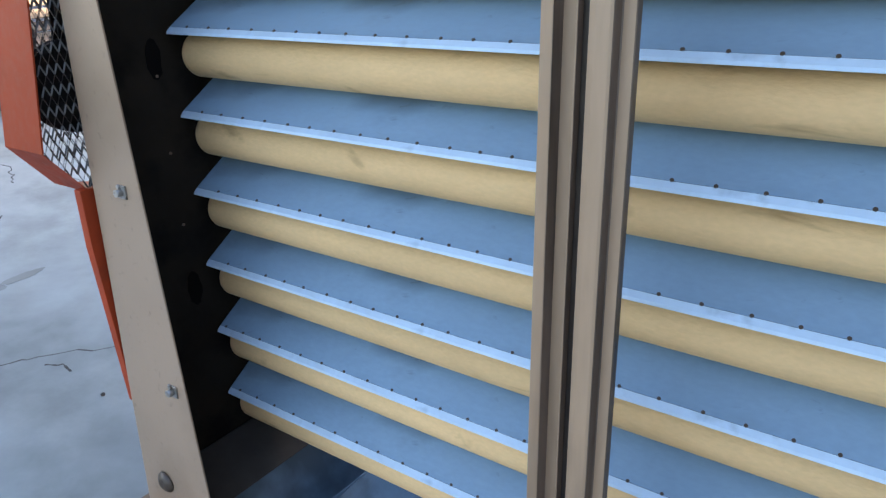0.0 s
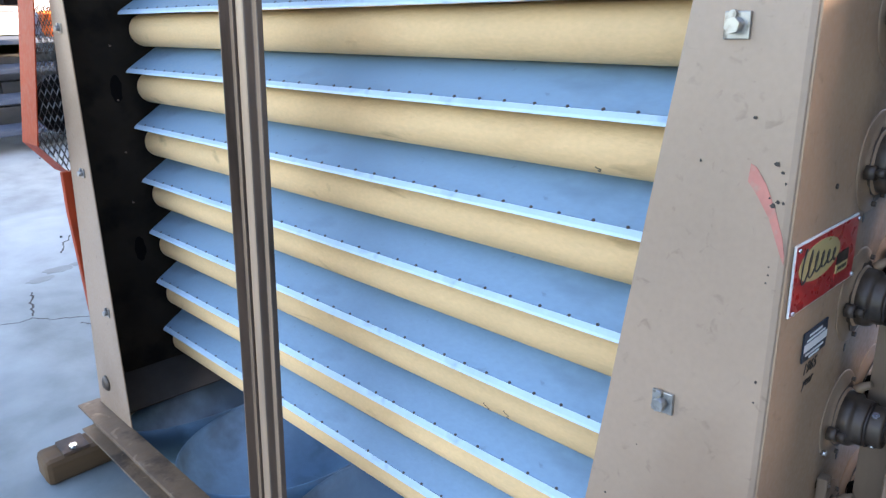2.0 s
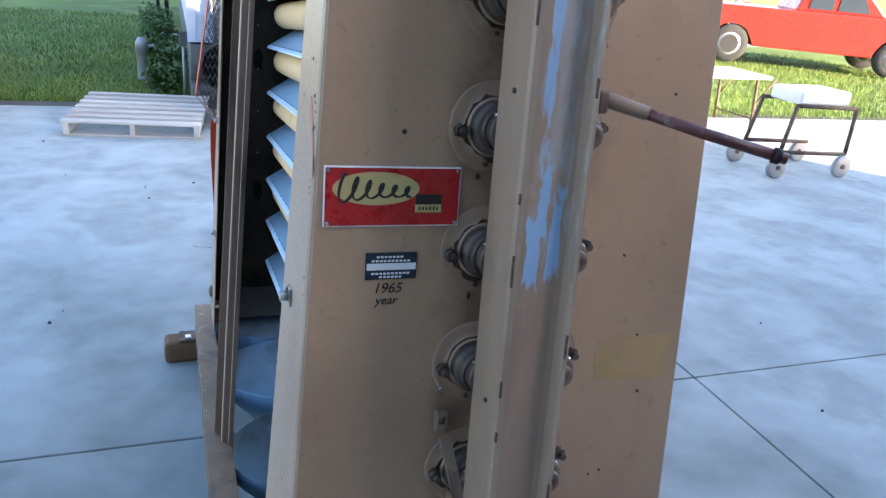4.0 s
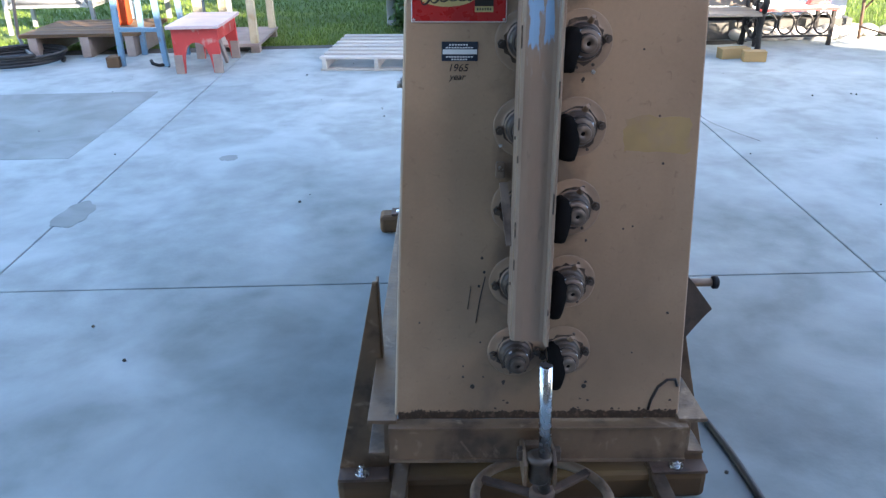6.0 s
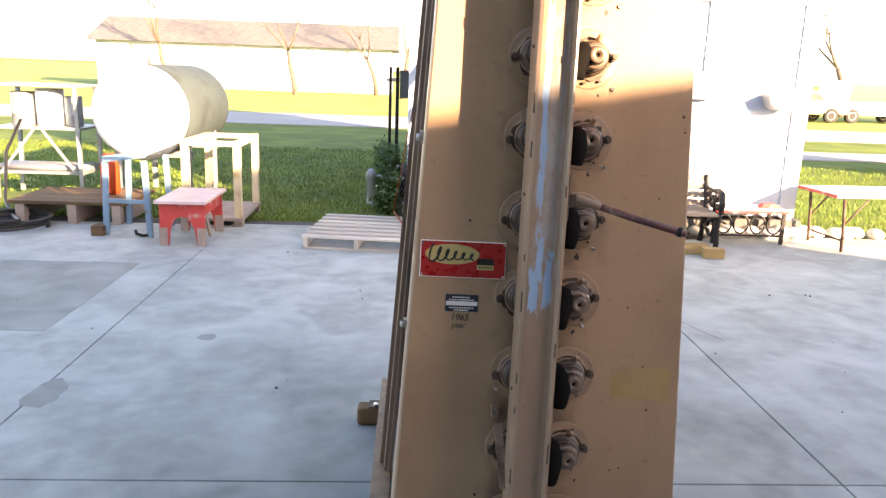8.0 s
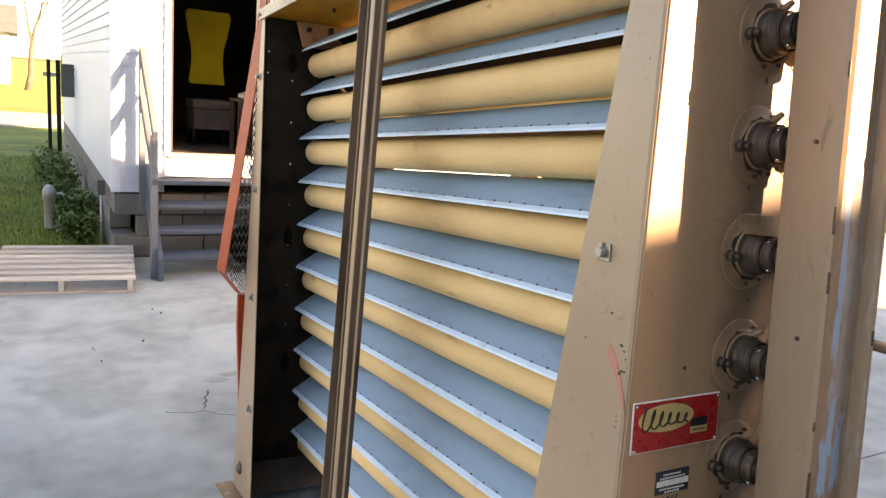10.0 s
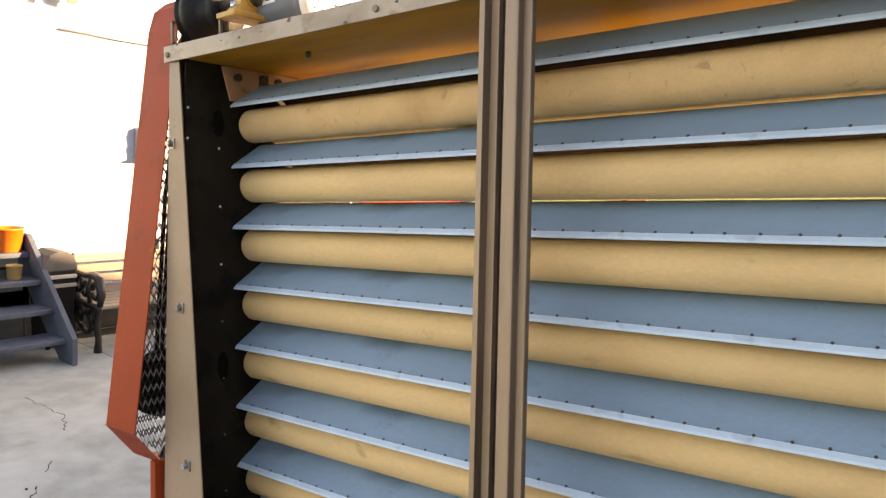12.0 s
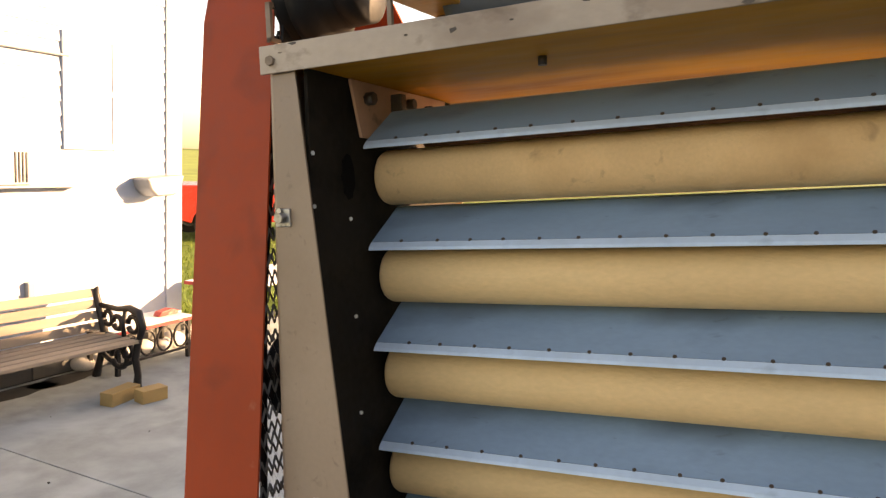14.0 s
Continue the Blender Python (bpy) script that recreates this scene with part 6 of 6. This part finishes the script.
# ---- right of the mill ----
bench = thing("park_bench", "slatted wooden park bench with black cast iron ends", "bench", Matrix.Translation((1.615, 6.02, 0)) @ Matrix.Rotation(radians(-3.0), 4, "Z"))
BL = 1.27
for k in range(5):
    part("seat_slat", box(BM(), 0.0, BL, -0.06 + 0.095 * k, 0.016 + 0.095 * k, 0.347, 0.375, 0.006), M_BENCHWOOD, bench)
for k in range(4):
    z, y = 0.418 + 0.084 * k, 0.395 + 0.024 * k
    bm = BM()
    bar(bm, (0.0, y, z), (BL, y, z), 0.022, 0.068, 0.004, up=(0, 0.28, 1))
    part("back_slat", bm, M_BENCHWOOD, bench)
for x in (0.0, BL):
    bm = BM()
    tube(bm, [(x, -0.02, 0.0), (x, -0.03, 0.10), (x, 0.0, 0.22), (x, -0.03, 0.34), (x, -0.04, 0.375)], [0.034, 0.026, 0.028, 0.028, 0.030], 8)
    tube(bm, [(x, 0.46, 0.0), (x, 0.42, 0.12), (x, 0.37, 0.26), (x, 0.36, 0.38), (x, 0.40, 0.53), (x, 0.445, 0.63), (x, 0.455, 0.69), (x, 0.435, 0.715)], [0.034, 0.026, 0.028, 0.032, 0.032, 0.028, 0.022, 0.012], 8)
    tube(bm, [(x, -0.04, 0.36), (x, 0.16, 0.345), (x, 0.37, 0.36)], 0.024, 8)
    tube(bm, [(x, -0.05, 0.38), (x, -0.085, 0.47), (x, -0.04, 0.575), (x, 0.06, 0.60), (x, 0.20, 0.575), (x, 0.40, 0.58)], [0.024, 0.030, 0.034, 0.028, 0.022, 0.020], 8)
    for cy, cz, ry, rz, r in ((0.02, 0.48, 0.06, 0.06, 0.021), (0.20, 0.47, 0.05, 0.05, 0.021), (0.18, 0.20, 0.09, 0.08, 0.021), (0.31, 0.49, 0.045, 0.055, 0.018), (0.08, 0.27, 0.045, 0.05, 0.018), (0.29, 0.27, 0.045, 0.05, 0.018)):
        tube(bm, [(x, cy + ry * math.cos(t * 0.45), cz + rz * math.sin(t * 0.45)) for t in range(14)], r, 6)
    tube(bm, [(x, 0.12, 0.36), (x, 0.14, 0.46), (x, 0.11, 0.57)], 0.018, 6)
    tube(bm, [(x, 0.0, 0.20), (x, 0.18, 0.12), (x, 0.40, 0.20)], 0.018, 6)
    part("cast_end", bm, M_CASTBLACK, bench, "black scrolled cast iron end")
bin_ = thing("lidded_bin", "black lidded bin with pale slats between steps and bench", "bin", Matrix.Translation((1.45, 6.40, 0)))
bm = BM()
prism(bm, [(-0.10, 0.02), (0.10, 0.02), (0.125, 0.62), (-0.125, 0.62)], lambda a, b, c: (a, -0.13 + c, b), 0.26, 0.008)
part("body", bm, M_BLACK, bin_)
bm = BM()
prism(bm, [(-0.132, 0.62), (0.132, 0.62), (0.132, 0.66), (0.105, 0.73), (0.06, 0.765), (-0.02, 0.77), (-0.08, 0.745), (-0.132, 0.66)], lambda a, b, c: (a, -0.14 + c, b), 0.28, 0.006)
part("lid", bm, M_GREYCLOTH, bin_, "grey domed lid")
for z in (0.575, 0.505):
    part("slat", box(BM(), -0.115, 0.12, -0.156, -0.132, z - 0.014, z + 0.014, 0.004), M_PALLET, bin_, "pale slat across the front")
for x in (-0.08, 0.08):
    for y in (-0.10, 0.10):
        part("foot", rod(BM(), (x, y, 0.0), (x, y, 0.024), 0.018, 10), M_BLACK, bin_)
for x, y, rz, l in ((2.60, 5.78, 8, 0.28), (2.73, 5.62, -10, 0.20)):
    tagged(place(part("wood_block", box(BM(), -l / 2, l / 2, -0.055, 0.055, 0, 0.095, 0.004), M_YELLOWWOOD), Matrix.Translation((x, y, 0)) @ Matrix.Rotation(radians(rz), 4, "Z")), "yellow sawn pine block on the concrete by the bench", "wood block", "pine blocks")

patio = thing("scrolled_patio_table", "low patio table with a red-edged white top and black scrollwork", "table", Matrix.Translation((3.35, 6.42, 0)))
part("tabletop", box(BM(), -0.42, 0.42, -0.20, 0.20, 0.34, 0.37, 0.006), M_WHITE, patio)
part("top_edge", box(BM(), -0.425, 0.425, -0.206, -0.200, 0.342, 0.368, 0.001), M_REDPAINT, patio)
for x in (-0.38, 0.36):
    for y in (-0.17, 0.15):
        part("leg", box(BM(), x, x + 0.035, y, y + 0.035, 0.0, 0.34, 0.003), M_CASTBLACK, patio)
for k in range(4):
    bm = BM()
    cx = -0.27 + 0.18 * k
    tube(bm, [(cx + 0.08 * math.cos(t * 0.42), -0.18, 0.22 + 0.10 * math.sin(t * 0.42)) for t in range(16)], 0.010, 6)
    part("scroll", bm, M_CASTBLACK, patio)
part("lower_rail", box(BM(), -0.38, 0.38, -0.19, -0.17, 0.09, 0.11, 0.002), M_CASTBLACK, patio)

fold = thing("folding_table", "white-topped folding table on thin dark legs", "table", Matrix.Translation((4.12, 6.0, 0)) @ Matrix.Rotation(radians(4), 4, "Z"))
part("tabletop", box(BM(), -0.05, 1.80, -0.06, 0.62, 0.565, 0.60, 0.008), M_WHITE, fold)
part("top_edge", box(BM(), -0.055, -0.05, -0.06, 0.62, 0.567, 0.598), M_REDPAINT, fold)
for x in (0.06, 1.62):
    for y in (-0.02, 0.56):
        bm = BM()
        tube(bm, [(x, y, 0.565), (x + 0.03, y, 0.30), (x + 0.05, y, 0.0)], 0.016, 8)
        part("leg", bm, M_RUST, fold)
        bm = BM()
        tube(bm, [(x + 0.03, y, 0.28), (x + 0.28, y, 0.565)], 0.010, 6)
        part("brace", bm, M_RUST, fold)
    bm = BM()
    tube(bm, [(x + 0.04, -0.02, 0.12), (x + 0.04, 0.56, 0.12)], 0.010, 6)
    part("spreader", bm, M_RUST, fold)
bm = BM()
prism(bm, [(-0.11, 0.0), (0.10, 0.0), (0.12, 0.03), (0.03, 0.055), (-0.08, 0.04)], lambda a, b, c: (a, c - 0.04, b), 0.08, 0.008)
tagged(place(part("hand_tool", bm, M_REDPAINT), Matrix.Translation((3.62, 6.42, 0.372))), "red and grey hand tool on the patio table", "tool")

cart = thing("hand_cart", "rusty hand cart with small wheels and a pale load", "cart", Matrix.Translation((4.78, 4.35, 0)))
for a, b in (((-0.25, -0.05, 0.16), (-0.15, -0.02, 0.62)), ((-0.15, -0.02, 0.62), (0.55, 0.0, 0.60)), ((-0.22, -0.05, 0.22), (0.5, -0.05, 0.20)), ((0.5, -0.05, 0.2), (0.55, 0.0, 0.6)), ((-0.25, 0.40, 0.16), (-0.15, 0.40, 0.62)), ((-0.15, 0.40, 0.62), (0.55, 0.40, 0.60)), ((-0.22, 0.40, 0.22), (0.5, 0.40, 0.2))):
    part("frame_tube", tube(BM(), [a, b], 0.018, 8), M_RUST, cart)
part("load", box(BM(), -0.10, 0.45, 0.0, 0.38, 0.62, 0.74, 0.02), M_WHITE, cart, "pale bundle")
for x, y in ((-0.28, -0.09), (-0.28, 0.44), (0.45, -0.09), (0.45, 0.44)):
    w = part("wheel", lathe(BM(), [(0.03, -0.02), (0.085, -0.022), (0.10, -0.015), (0.10, 0.015), (0.085, 0.022), (0.03, 0.02)], Matrix.Translation((x, y, 0.10)) @ Matrix.Rotation(radians(90), 4, "X"), 20), M_GALV, cart)
    part("hub", rod(BM(), (x, y - 0.03, 0.10), (x, y + 0.03, 0.10), 0.022, 10), M_RUST, w)


def wheel_set(parent, xs, half, r):
    for x in xs:
        for y in (-half, half):
            w = part("wheel", lathe(BM(), [(r * 0.62, -0.09), (r * 0.95, -0.10), (r, -0.07), (r, 0.07), (r * 0.95, 0.10), (r * 0.62, 0.09)], Matrix.Translation((x, y, r)) @ Matrix.Rotation(radians(90), 4, "X"), 24), M_TYRE, parent)
            part("rim", lathe(BM(), [(r * 0.2, -0.085), (r * 0.60, -0.092), (r * 0.62, -0.08), (r * 0.62, 0.08), (r * 0.60, 0.092), (r * 0.2, 0.085)], Matrix.Translation((x, y, r)) @ Matrix.Rotation(radians(90), 4, "X"), 20), M_GALV, w)


truck = thing("pickup_truck", "red pickup truck parked on the lawn edge", "car", Matrix.Translation((10.75, 13.0, -0.03)) @ Matrix.Rotation(radians(-28), 4, "Z"))
arc = lambda cx, r, n=8: [(cx + r * math.cos(math.pi - k * math.pi / n), 0.36 + r * math.sin(math.pi - k * math.pi / n)) for k in range(n + 1)]
side = [(-0.75, 0.45)] + arc(0.0, 0.44) + arc(3.2, 0.44) + [(4.15, 0.42), (4.2, 0.95), (3.0, 1.08), (2.95, 1.12), (-0.75, 1.12), (-0.80, 0.95)]
part("body", prism(BM(), side, lambda a, b, c: (a, -0.88 + c, b), 1.76, 0.02), M_CARRED, truck, "red painted body")
cab = [(1.15, 1.10), (2.95, 1.10), (2.35, 1.68), (1.35, 1.70)]
part("cab", prism(BM(), cab, lambda a, b, c: (a, -0.76 + c, b), 1.52, 0.05), M_CARRED, truck)
for x0, x1 in ((1.40, 1.85), (1.95, 2.45)):
    for y in (-0.775, 0.765):
        part("window", prism(BM(), [(x0, 1.18), (x1 + (0.12 if x1 > 2 else 0), 1.18), (x1 - (0.12 if x1 > 2 else 0.0), 1.58), (x0 + 0.03, 1.58)], lambda a, b, c: (a, y + c, b), 0.01), M_GLASS, truck)
part("bumper", box(BM(), -0.86, -0.78, -0.85, 0.85, 0.42, 0.60, 0.02), M_GALV, truck)
for y in (-0.86, 0.70):
    part("tail_lamp", box(BM(), -0.805, -0.79, y, y + 0.16, 0.75, 0.94, 0.01), M_REDPAINT, truck)
wheel_set(truck, (0.0, 3.2), 0.80, 0.37)


def car(name, label, x, y, rz, paint, tall):
    c = thing(name, label, "car", Matrix.Translation((x, y, -0.02)) @ Matrix.Rotation(radians(rz), 4, "Z"), "cars along the road")
    low = [(-0.85, 0.40)] + arc(0.0, 0.38) + arc(2.7, 0.38) + [(3.55, 0.40), (3.6, 0.80), (2.9, 0.95), (2.4 if tall < 1.6 else 3.0, tall), (-0.3 if tall < 1.6 else -0.75, tall), (-0.85, 1.0)]
    part("body", prism(BM(), low, lambda a, b, cc: (a, -0.85 + cc, b), 1.70, 0.06), paint, c)
    for y0 in (-0.865, 0.855):
        part("window", prism(BM(), [(-0.3, 1.02), (2.3, 1.02), (2.0, tall - 0.14), (-0.15, tall - 0.14)], lambda a, b, cc: (a, y0 + cc, b), 0.01), M_GLASS, c)
    wheel_set(c, (0.0, 2.7), 0.78, 0.33)


car("white_van", "white van parked beyond the road", 20.5, 34.0, 3, M_CARWHITE, 1.95)
car("tan_car", "tan car parked beyond the road", 16.6, 33.6, 0, M_CARTAN, 1.45)
car("red_car", "red car parked beyond the road", 25.6, 34.5, 2, M_CARRED, 1.5)

# stones along the flower edge by the house
jig = random.Random(21)
for k in range(14):
    bm = BM()
    bmesh.ops.create_icosphere(bm, subdivisions=2, radius=0.09 + 0.04 * jig.random())
    for v in bm.verts:
        v.co *= 1 + 0.18 * noise.noise(v.co * 9 + Vector((k, 0, 0)))
        v.co.z *= 0.7
    tagged(place(part("edge_stone", bm, M_STONE, smooth=True), Matrix.Translation((2.95 + 0.16 * k + jig.uniform(-0.03, 0.03), 6.62 + jig.uniform(-0.03, 0.05) + (0.10 if k > 7 else 0), 0.05))), "pale rounded stone edging the flower bed", "stone", "edging stones")

# ---- far side: sheds, bare trees, low house, lawn path ----
tagged(part("lawn_path", box(BM(), 5.0, 400, 15.6, 17.6, -0.04, -0.022), M_ROAD), "grey path across the lawn", "path", kind="structure")
far = thing("far_house", "low pale house across the road", "house", Matrix.Translation((-11.5, 52, 0)))
part("wall", box(BM(), -10, 10, 0, 8, 0, 3.0), M_SIDING, far)
part("roof", prism(BM(), [(-0.6, 3.0), (8.6, 3.0), (4, 4.8)], lambda a, b, c: (-10.5 + c, a, b), 21), M_ROOF, far)
for x in (-6.5, -3.0, 3.5, 6.3):
    win_far = part("window", box(BM(), x, x + 1.1, -0.05, 0.0, 1.1, 2.1), M_SIDING, far, "white window with a drawn blind")
    part("frame", box(BM(), x - 0.06, x + 1.16, -0.04, 0.0, 1.04, 1.10), M_WHITE, win_far)
tagged(part("far_lawn", box(BM(), -400, 400, 27.0, 420, -0.04, -0.016), M_FARLAWN), "lawn beyond the road, coloured pale for full sun", "lawn", kind="structure")


def bare_tree(name, x, y, h, seed, label):
    """A leafless tree: tapered trunk, forking limbs, a haze of small buds."""
    rnd = random.Random(seed)
    t = thing(name, label, "tree", Matrix.Translation((x, y, -0.04)), "bare trees")
    wood, tips = BM(), []

    def grow(p, d, length, r, depth):
        pts, rs = [p], [r]
        for k in range(3):
            d = (d + Vector((rnd.uniform(-0.22, 0.22), rnd.uniform(-0.22, 0.22), rnd.uniform(-0.05, 0.16)))).normalized()
            p = p + d * (length / 3)
            pts.append(p)
            rs.append(r * (1 - 0.14 * (k + 1)))
        tube(wood, pts, rs, 6 if depth > 1 else 4)
        if depth == 0:
            tips.append(p)
            return
        for _ in range(3 if depth > 2 else rnd.choice((2, 3))):
            nd = (d + Vector((rnd.uniform(-0.8, 0.8), rnd.uniform(-0.8, 0.8), rnd.uniform(-0.1, 0.6)))).normalized()
            grow(p, nd, length * rnd.uniform(0.62, 0.82), rs[-1] * 0.68, depth - 1)

    grow(Vector((0, 0, 0)), Vector((0, 0, 1)), h * 0.30, h * 0.022, 5)
    part("trunk", wood, M_BARK, t)
    buds = BM()
    for p in tips:
        for _ in range(5):
            q = p + Vector((rnd.uniform(-0.25, 0.25), rnd.uniform(-0.25, 0.25), rnd.uniform(-0.25, 0.25)))
            u = Vector((rnd.uniform(-1, 1), rnd.uniform(-1, 1), rnd.uniform(-1, 1))).normalized() * 0.06
            w = u.orthogonal().normalized() * 0.025
            buds.faces.new([buds.verts.new(v) for v in (q - u, q + w, q + u, q - w)])
    part("crown", buds, M_DRYLEAF, t)


bare_tree("bare_tree", -7.2, 46, 9, 1, "bare spring tree across the road")
bare_tree("bare_tree", -0.6, 45, 9, 2, "bare spring tree across the road")
bare_tree("bare_tree", -2.4, 50, 8, 7, "bare spring tree across the road")
bare_tree("bare_tree", 1.6, 54, 9, 8, "bare spring tree across the road")
bare_tree("bare_tree", 24, 40, 9, 3, "bare spring tree beyond the parked cars")
bare_tree("bare_tree", -16, 50, 10, 4, "bare spring tree across the road")
bare_tree("bare_tree", 33, 46, 10, 6, "bare spring tree beyond the parked cars")

# shrubs and rough growth beside the house wall
def shrub(x, y, w, h, seed):
    rnd = random.Random(seed)
    s = thing("shrub", "small green shrub beside the house wall", "shrub", Matrix.Translation((x, y, -0.04)), "shrubs by the wall")
    stems, leaves = BM(), BM()
    for _ in range(12):
        a = Vector((rnd.gauss(0, w * 0.25), rnd.gauss(0, w * 0.25), h * rnd.uniform(0.5, 1.0)))
        tube(stems, [(0, 0, 0), tuple(a * 0.5 + Vector((0.02, 0, 0.03))), tuple(a)], [0.008, 0.006, 0.003], 5)
        for _ in range(90):
            q = a * rnd.uniform(0.25, 1.0) + Vector((rnd.gauss(0, w * 0.16), rnd.gauss(0, w * 0.16), rnd.gauss(0, h * 0.10)))
            q.z = max(0.02, q.z)
            u = Vector((rnd.uniform(-1, 1), rnd.uniform(-1, 1), rnd.uniform(-0.3, 1))).normalized() * 0.035
            n = u.orthogonal().normalized() * 0.014
            leaves.faces.new([leaves.verts.new(v) for v in (q - u, q + n, q + u, q - n)])
    part("stem", stems, M_BARK, s)
    part("leaf_mass", leaves, M_LEAF, s)


for k, (x, y, w, h) in enumerate(((-0.45, 7.6, 0.30, 0.28), (-0.48, 8.3, 0.40, 0.45), (-0.50, 9.2, 0.40, 0.50), (-0.55, 10.2, 0.45, 0.55), (-0.62, 11.4, 0.40, 0.5))):
    shrub(x, y, w, h, 40 + k)

# grass blades where the lawn comes nearest
blades = []
faces = []
jig = random.Random(9)


def grass_field(x0, x1, y0, y1, count, hmax):
    for _ in range(count):
        x, y = jig.uniform(x0, x1), y0 + (y1 - y0) * jig.random() ** 1.6
        if -0.4 < x < 4.3 and y > 6.6:
            continue
        if -5.4 < x < -4.0 and 7.8 < y < 8.6:
            continue
        h = hmax * jig.uniform(0.4, 1.0)
        a = jig.uniform(0, 6.28)
        lean = Vector((math.cos(a), math.sin(a), 0)) * h * jig.uniform(0.1, 0.6)
        w = Vector((-math.sin(a), math.cos(a), 0)) * 0.006
        n = len(blades)
        b = Vector((x, y, -0.046))
        blades.extend((b - w, b + w, b + lean + Vector((0, 0, h))))
        faces.append((n, n + 1, n + 2))


grass_field(-9.0, 0.0, 6.98, 15.0, 42000, 0.06)
grass_field(4.2, 14.0, 6.75, 14.0, 26000, 0.08)
me = bpy.data.meshes.new("grass")
me.from_pydata([tuple(v) for v in blades], [], faces)
me.materials.append(M_BLADE)
tagged(new("grass", me), "short green lawn grass in sun and shade", "grass", kind="stuff")

# cracks, crumbs and dark patches on the slabs
def crack(pts, w):
    bm = BM()
    rnd = random.Random(len(pts))
    fine = []
    for (xa, ya), (xb, yb) in zip(pts, pts[1:]):
        jit = min(0.012, 0.10 * math.hypot(xb - xa, yb - ya))
        for k in range(5):
            t = k / 5
            fine.append((xa + (xb - xa) * t + rnd.uniform(-jit, jit), ya + (yb - ya) * t + rnd.uniform(-jit, jit)))
    for a, b in zip(fine, fine[1:]):
        bar(bm, (a[0], a[1], 0.0003), (b[0], b[1], 0.0003), w * rnd.uniform(0.5, 1.4), 0.0008)
    return part("crack", bm, M_SOIL_SHADOW, ground, "fine crack in the concrete")


crack([(0.48, 4.29), (0.39, 4.17)], 0.006)
crack([(0.32, 4.07), (0.22, 3.92), (0.18, 3.82)], 0.007)
crack([(-0.07, 3.46), (-0.10, 3.38), (-0.13, 3.28), (-0.15, 3.2)], 0.008)
crack([(-0.34, 3.23), (-0.21, 3.18), (-0.16, 3.19), (-0.08, 3.12), (0.05, 3.04), (0.28, 2.88)], 0.004)
crack([(-0.01, 3.02), (0.02, 2.98), (0.02, 2.9)], 0.007)
crack([(1.65, 4.1), (1.72, 3.6), (1.9, 3.2)], 0.004)
crack([(-0.60, 4.30), (-0.59, 4.22)], 0.005)
bm = BM()
jig = random.Random(77)
for _ in range(60):
    bmesh.ops.create_icosphere(bm, subdivisions=1, radius=jig.uniform(0.003, 0.009), matrix=Matrix.Translation((jig.uniform(-3.5, 3.2), jig.uniform(-0.6, 6.0), 0.003)))
tagged(part("grit", bm, M_SOIL_SHADOW), "scattered dark grit on the concrete", "grit", kind="stuff")


def stain_shadow_patch(x, y, rx, ry, seed, material=None, h=0.0012):
    """A thin ragged patch lying on the slabs."""
    bm = BM()
    pts = []
    for k in range(48):
        a = k * math.pi / 24
        f = 1 + 0.28 * noise.noise(Vector((2.2 * math.cos(a), 2.2 * math.sin(a), seed)))
        pts.append((x + rx * f * math.cos(a), y + ry * f * math.sin(a)))
    prism(bm, pts, lambda a, b, c: (a, b, c + 0.0002), h)
    return part("stain", bm, material or M_STAINED, ground, "darker patch on the concrete, for stains and painted bench shadow")


patch = BM()
box(patch, -5.85, -2.50, 3.25, 4.95, 0.0002, 0.0022)
part("patch", patch, M_STAINED, ground, "darker rectangular repair in the concrete")
for k, (x, y, rx, ry) in enumerate(((0.0, 3.57, 0.06, 0.03), (0.11, 3.64, 0.07, 0.035), (0.25, 3.66, 0.08, 0.025), (-2.08, 2.34, 0.09, 0.18), (-1.48, 3.19, 0.06, 0.05))):
    stain_shadow_patch(x, y, rx, ry, k + 0.5)
# shadow under the bench and along the wall foot, painted as dark patches
for k, (x, y, rx, ry) in enumerate(((2.15, 6.53, 0.48, 0.12), (2.70, 6.53, 0.30, 0.11), (1.48, 6.52, 0.12, 0.13))):
    stain_shadow_patch(x, y, rx, ry, k + 7.5, M_SOIL_SHADOW)
crack([(0.79, 5.33), (0.81, 5.1), (0.83, 4.91), (0.78, 4.76), (0.71, 4.62)], 0.005)
crack([(0.93, 4.6), (0.96, 4.54), (0.96, 4.43), (0.98, 4.33)], 0.003)
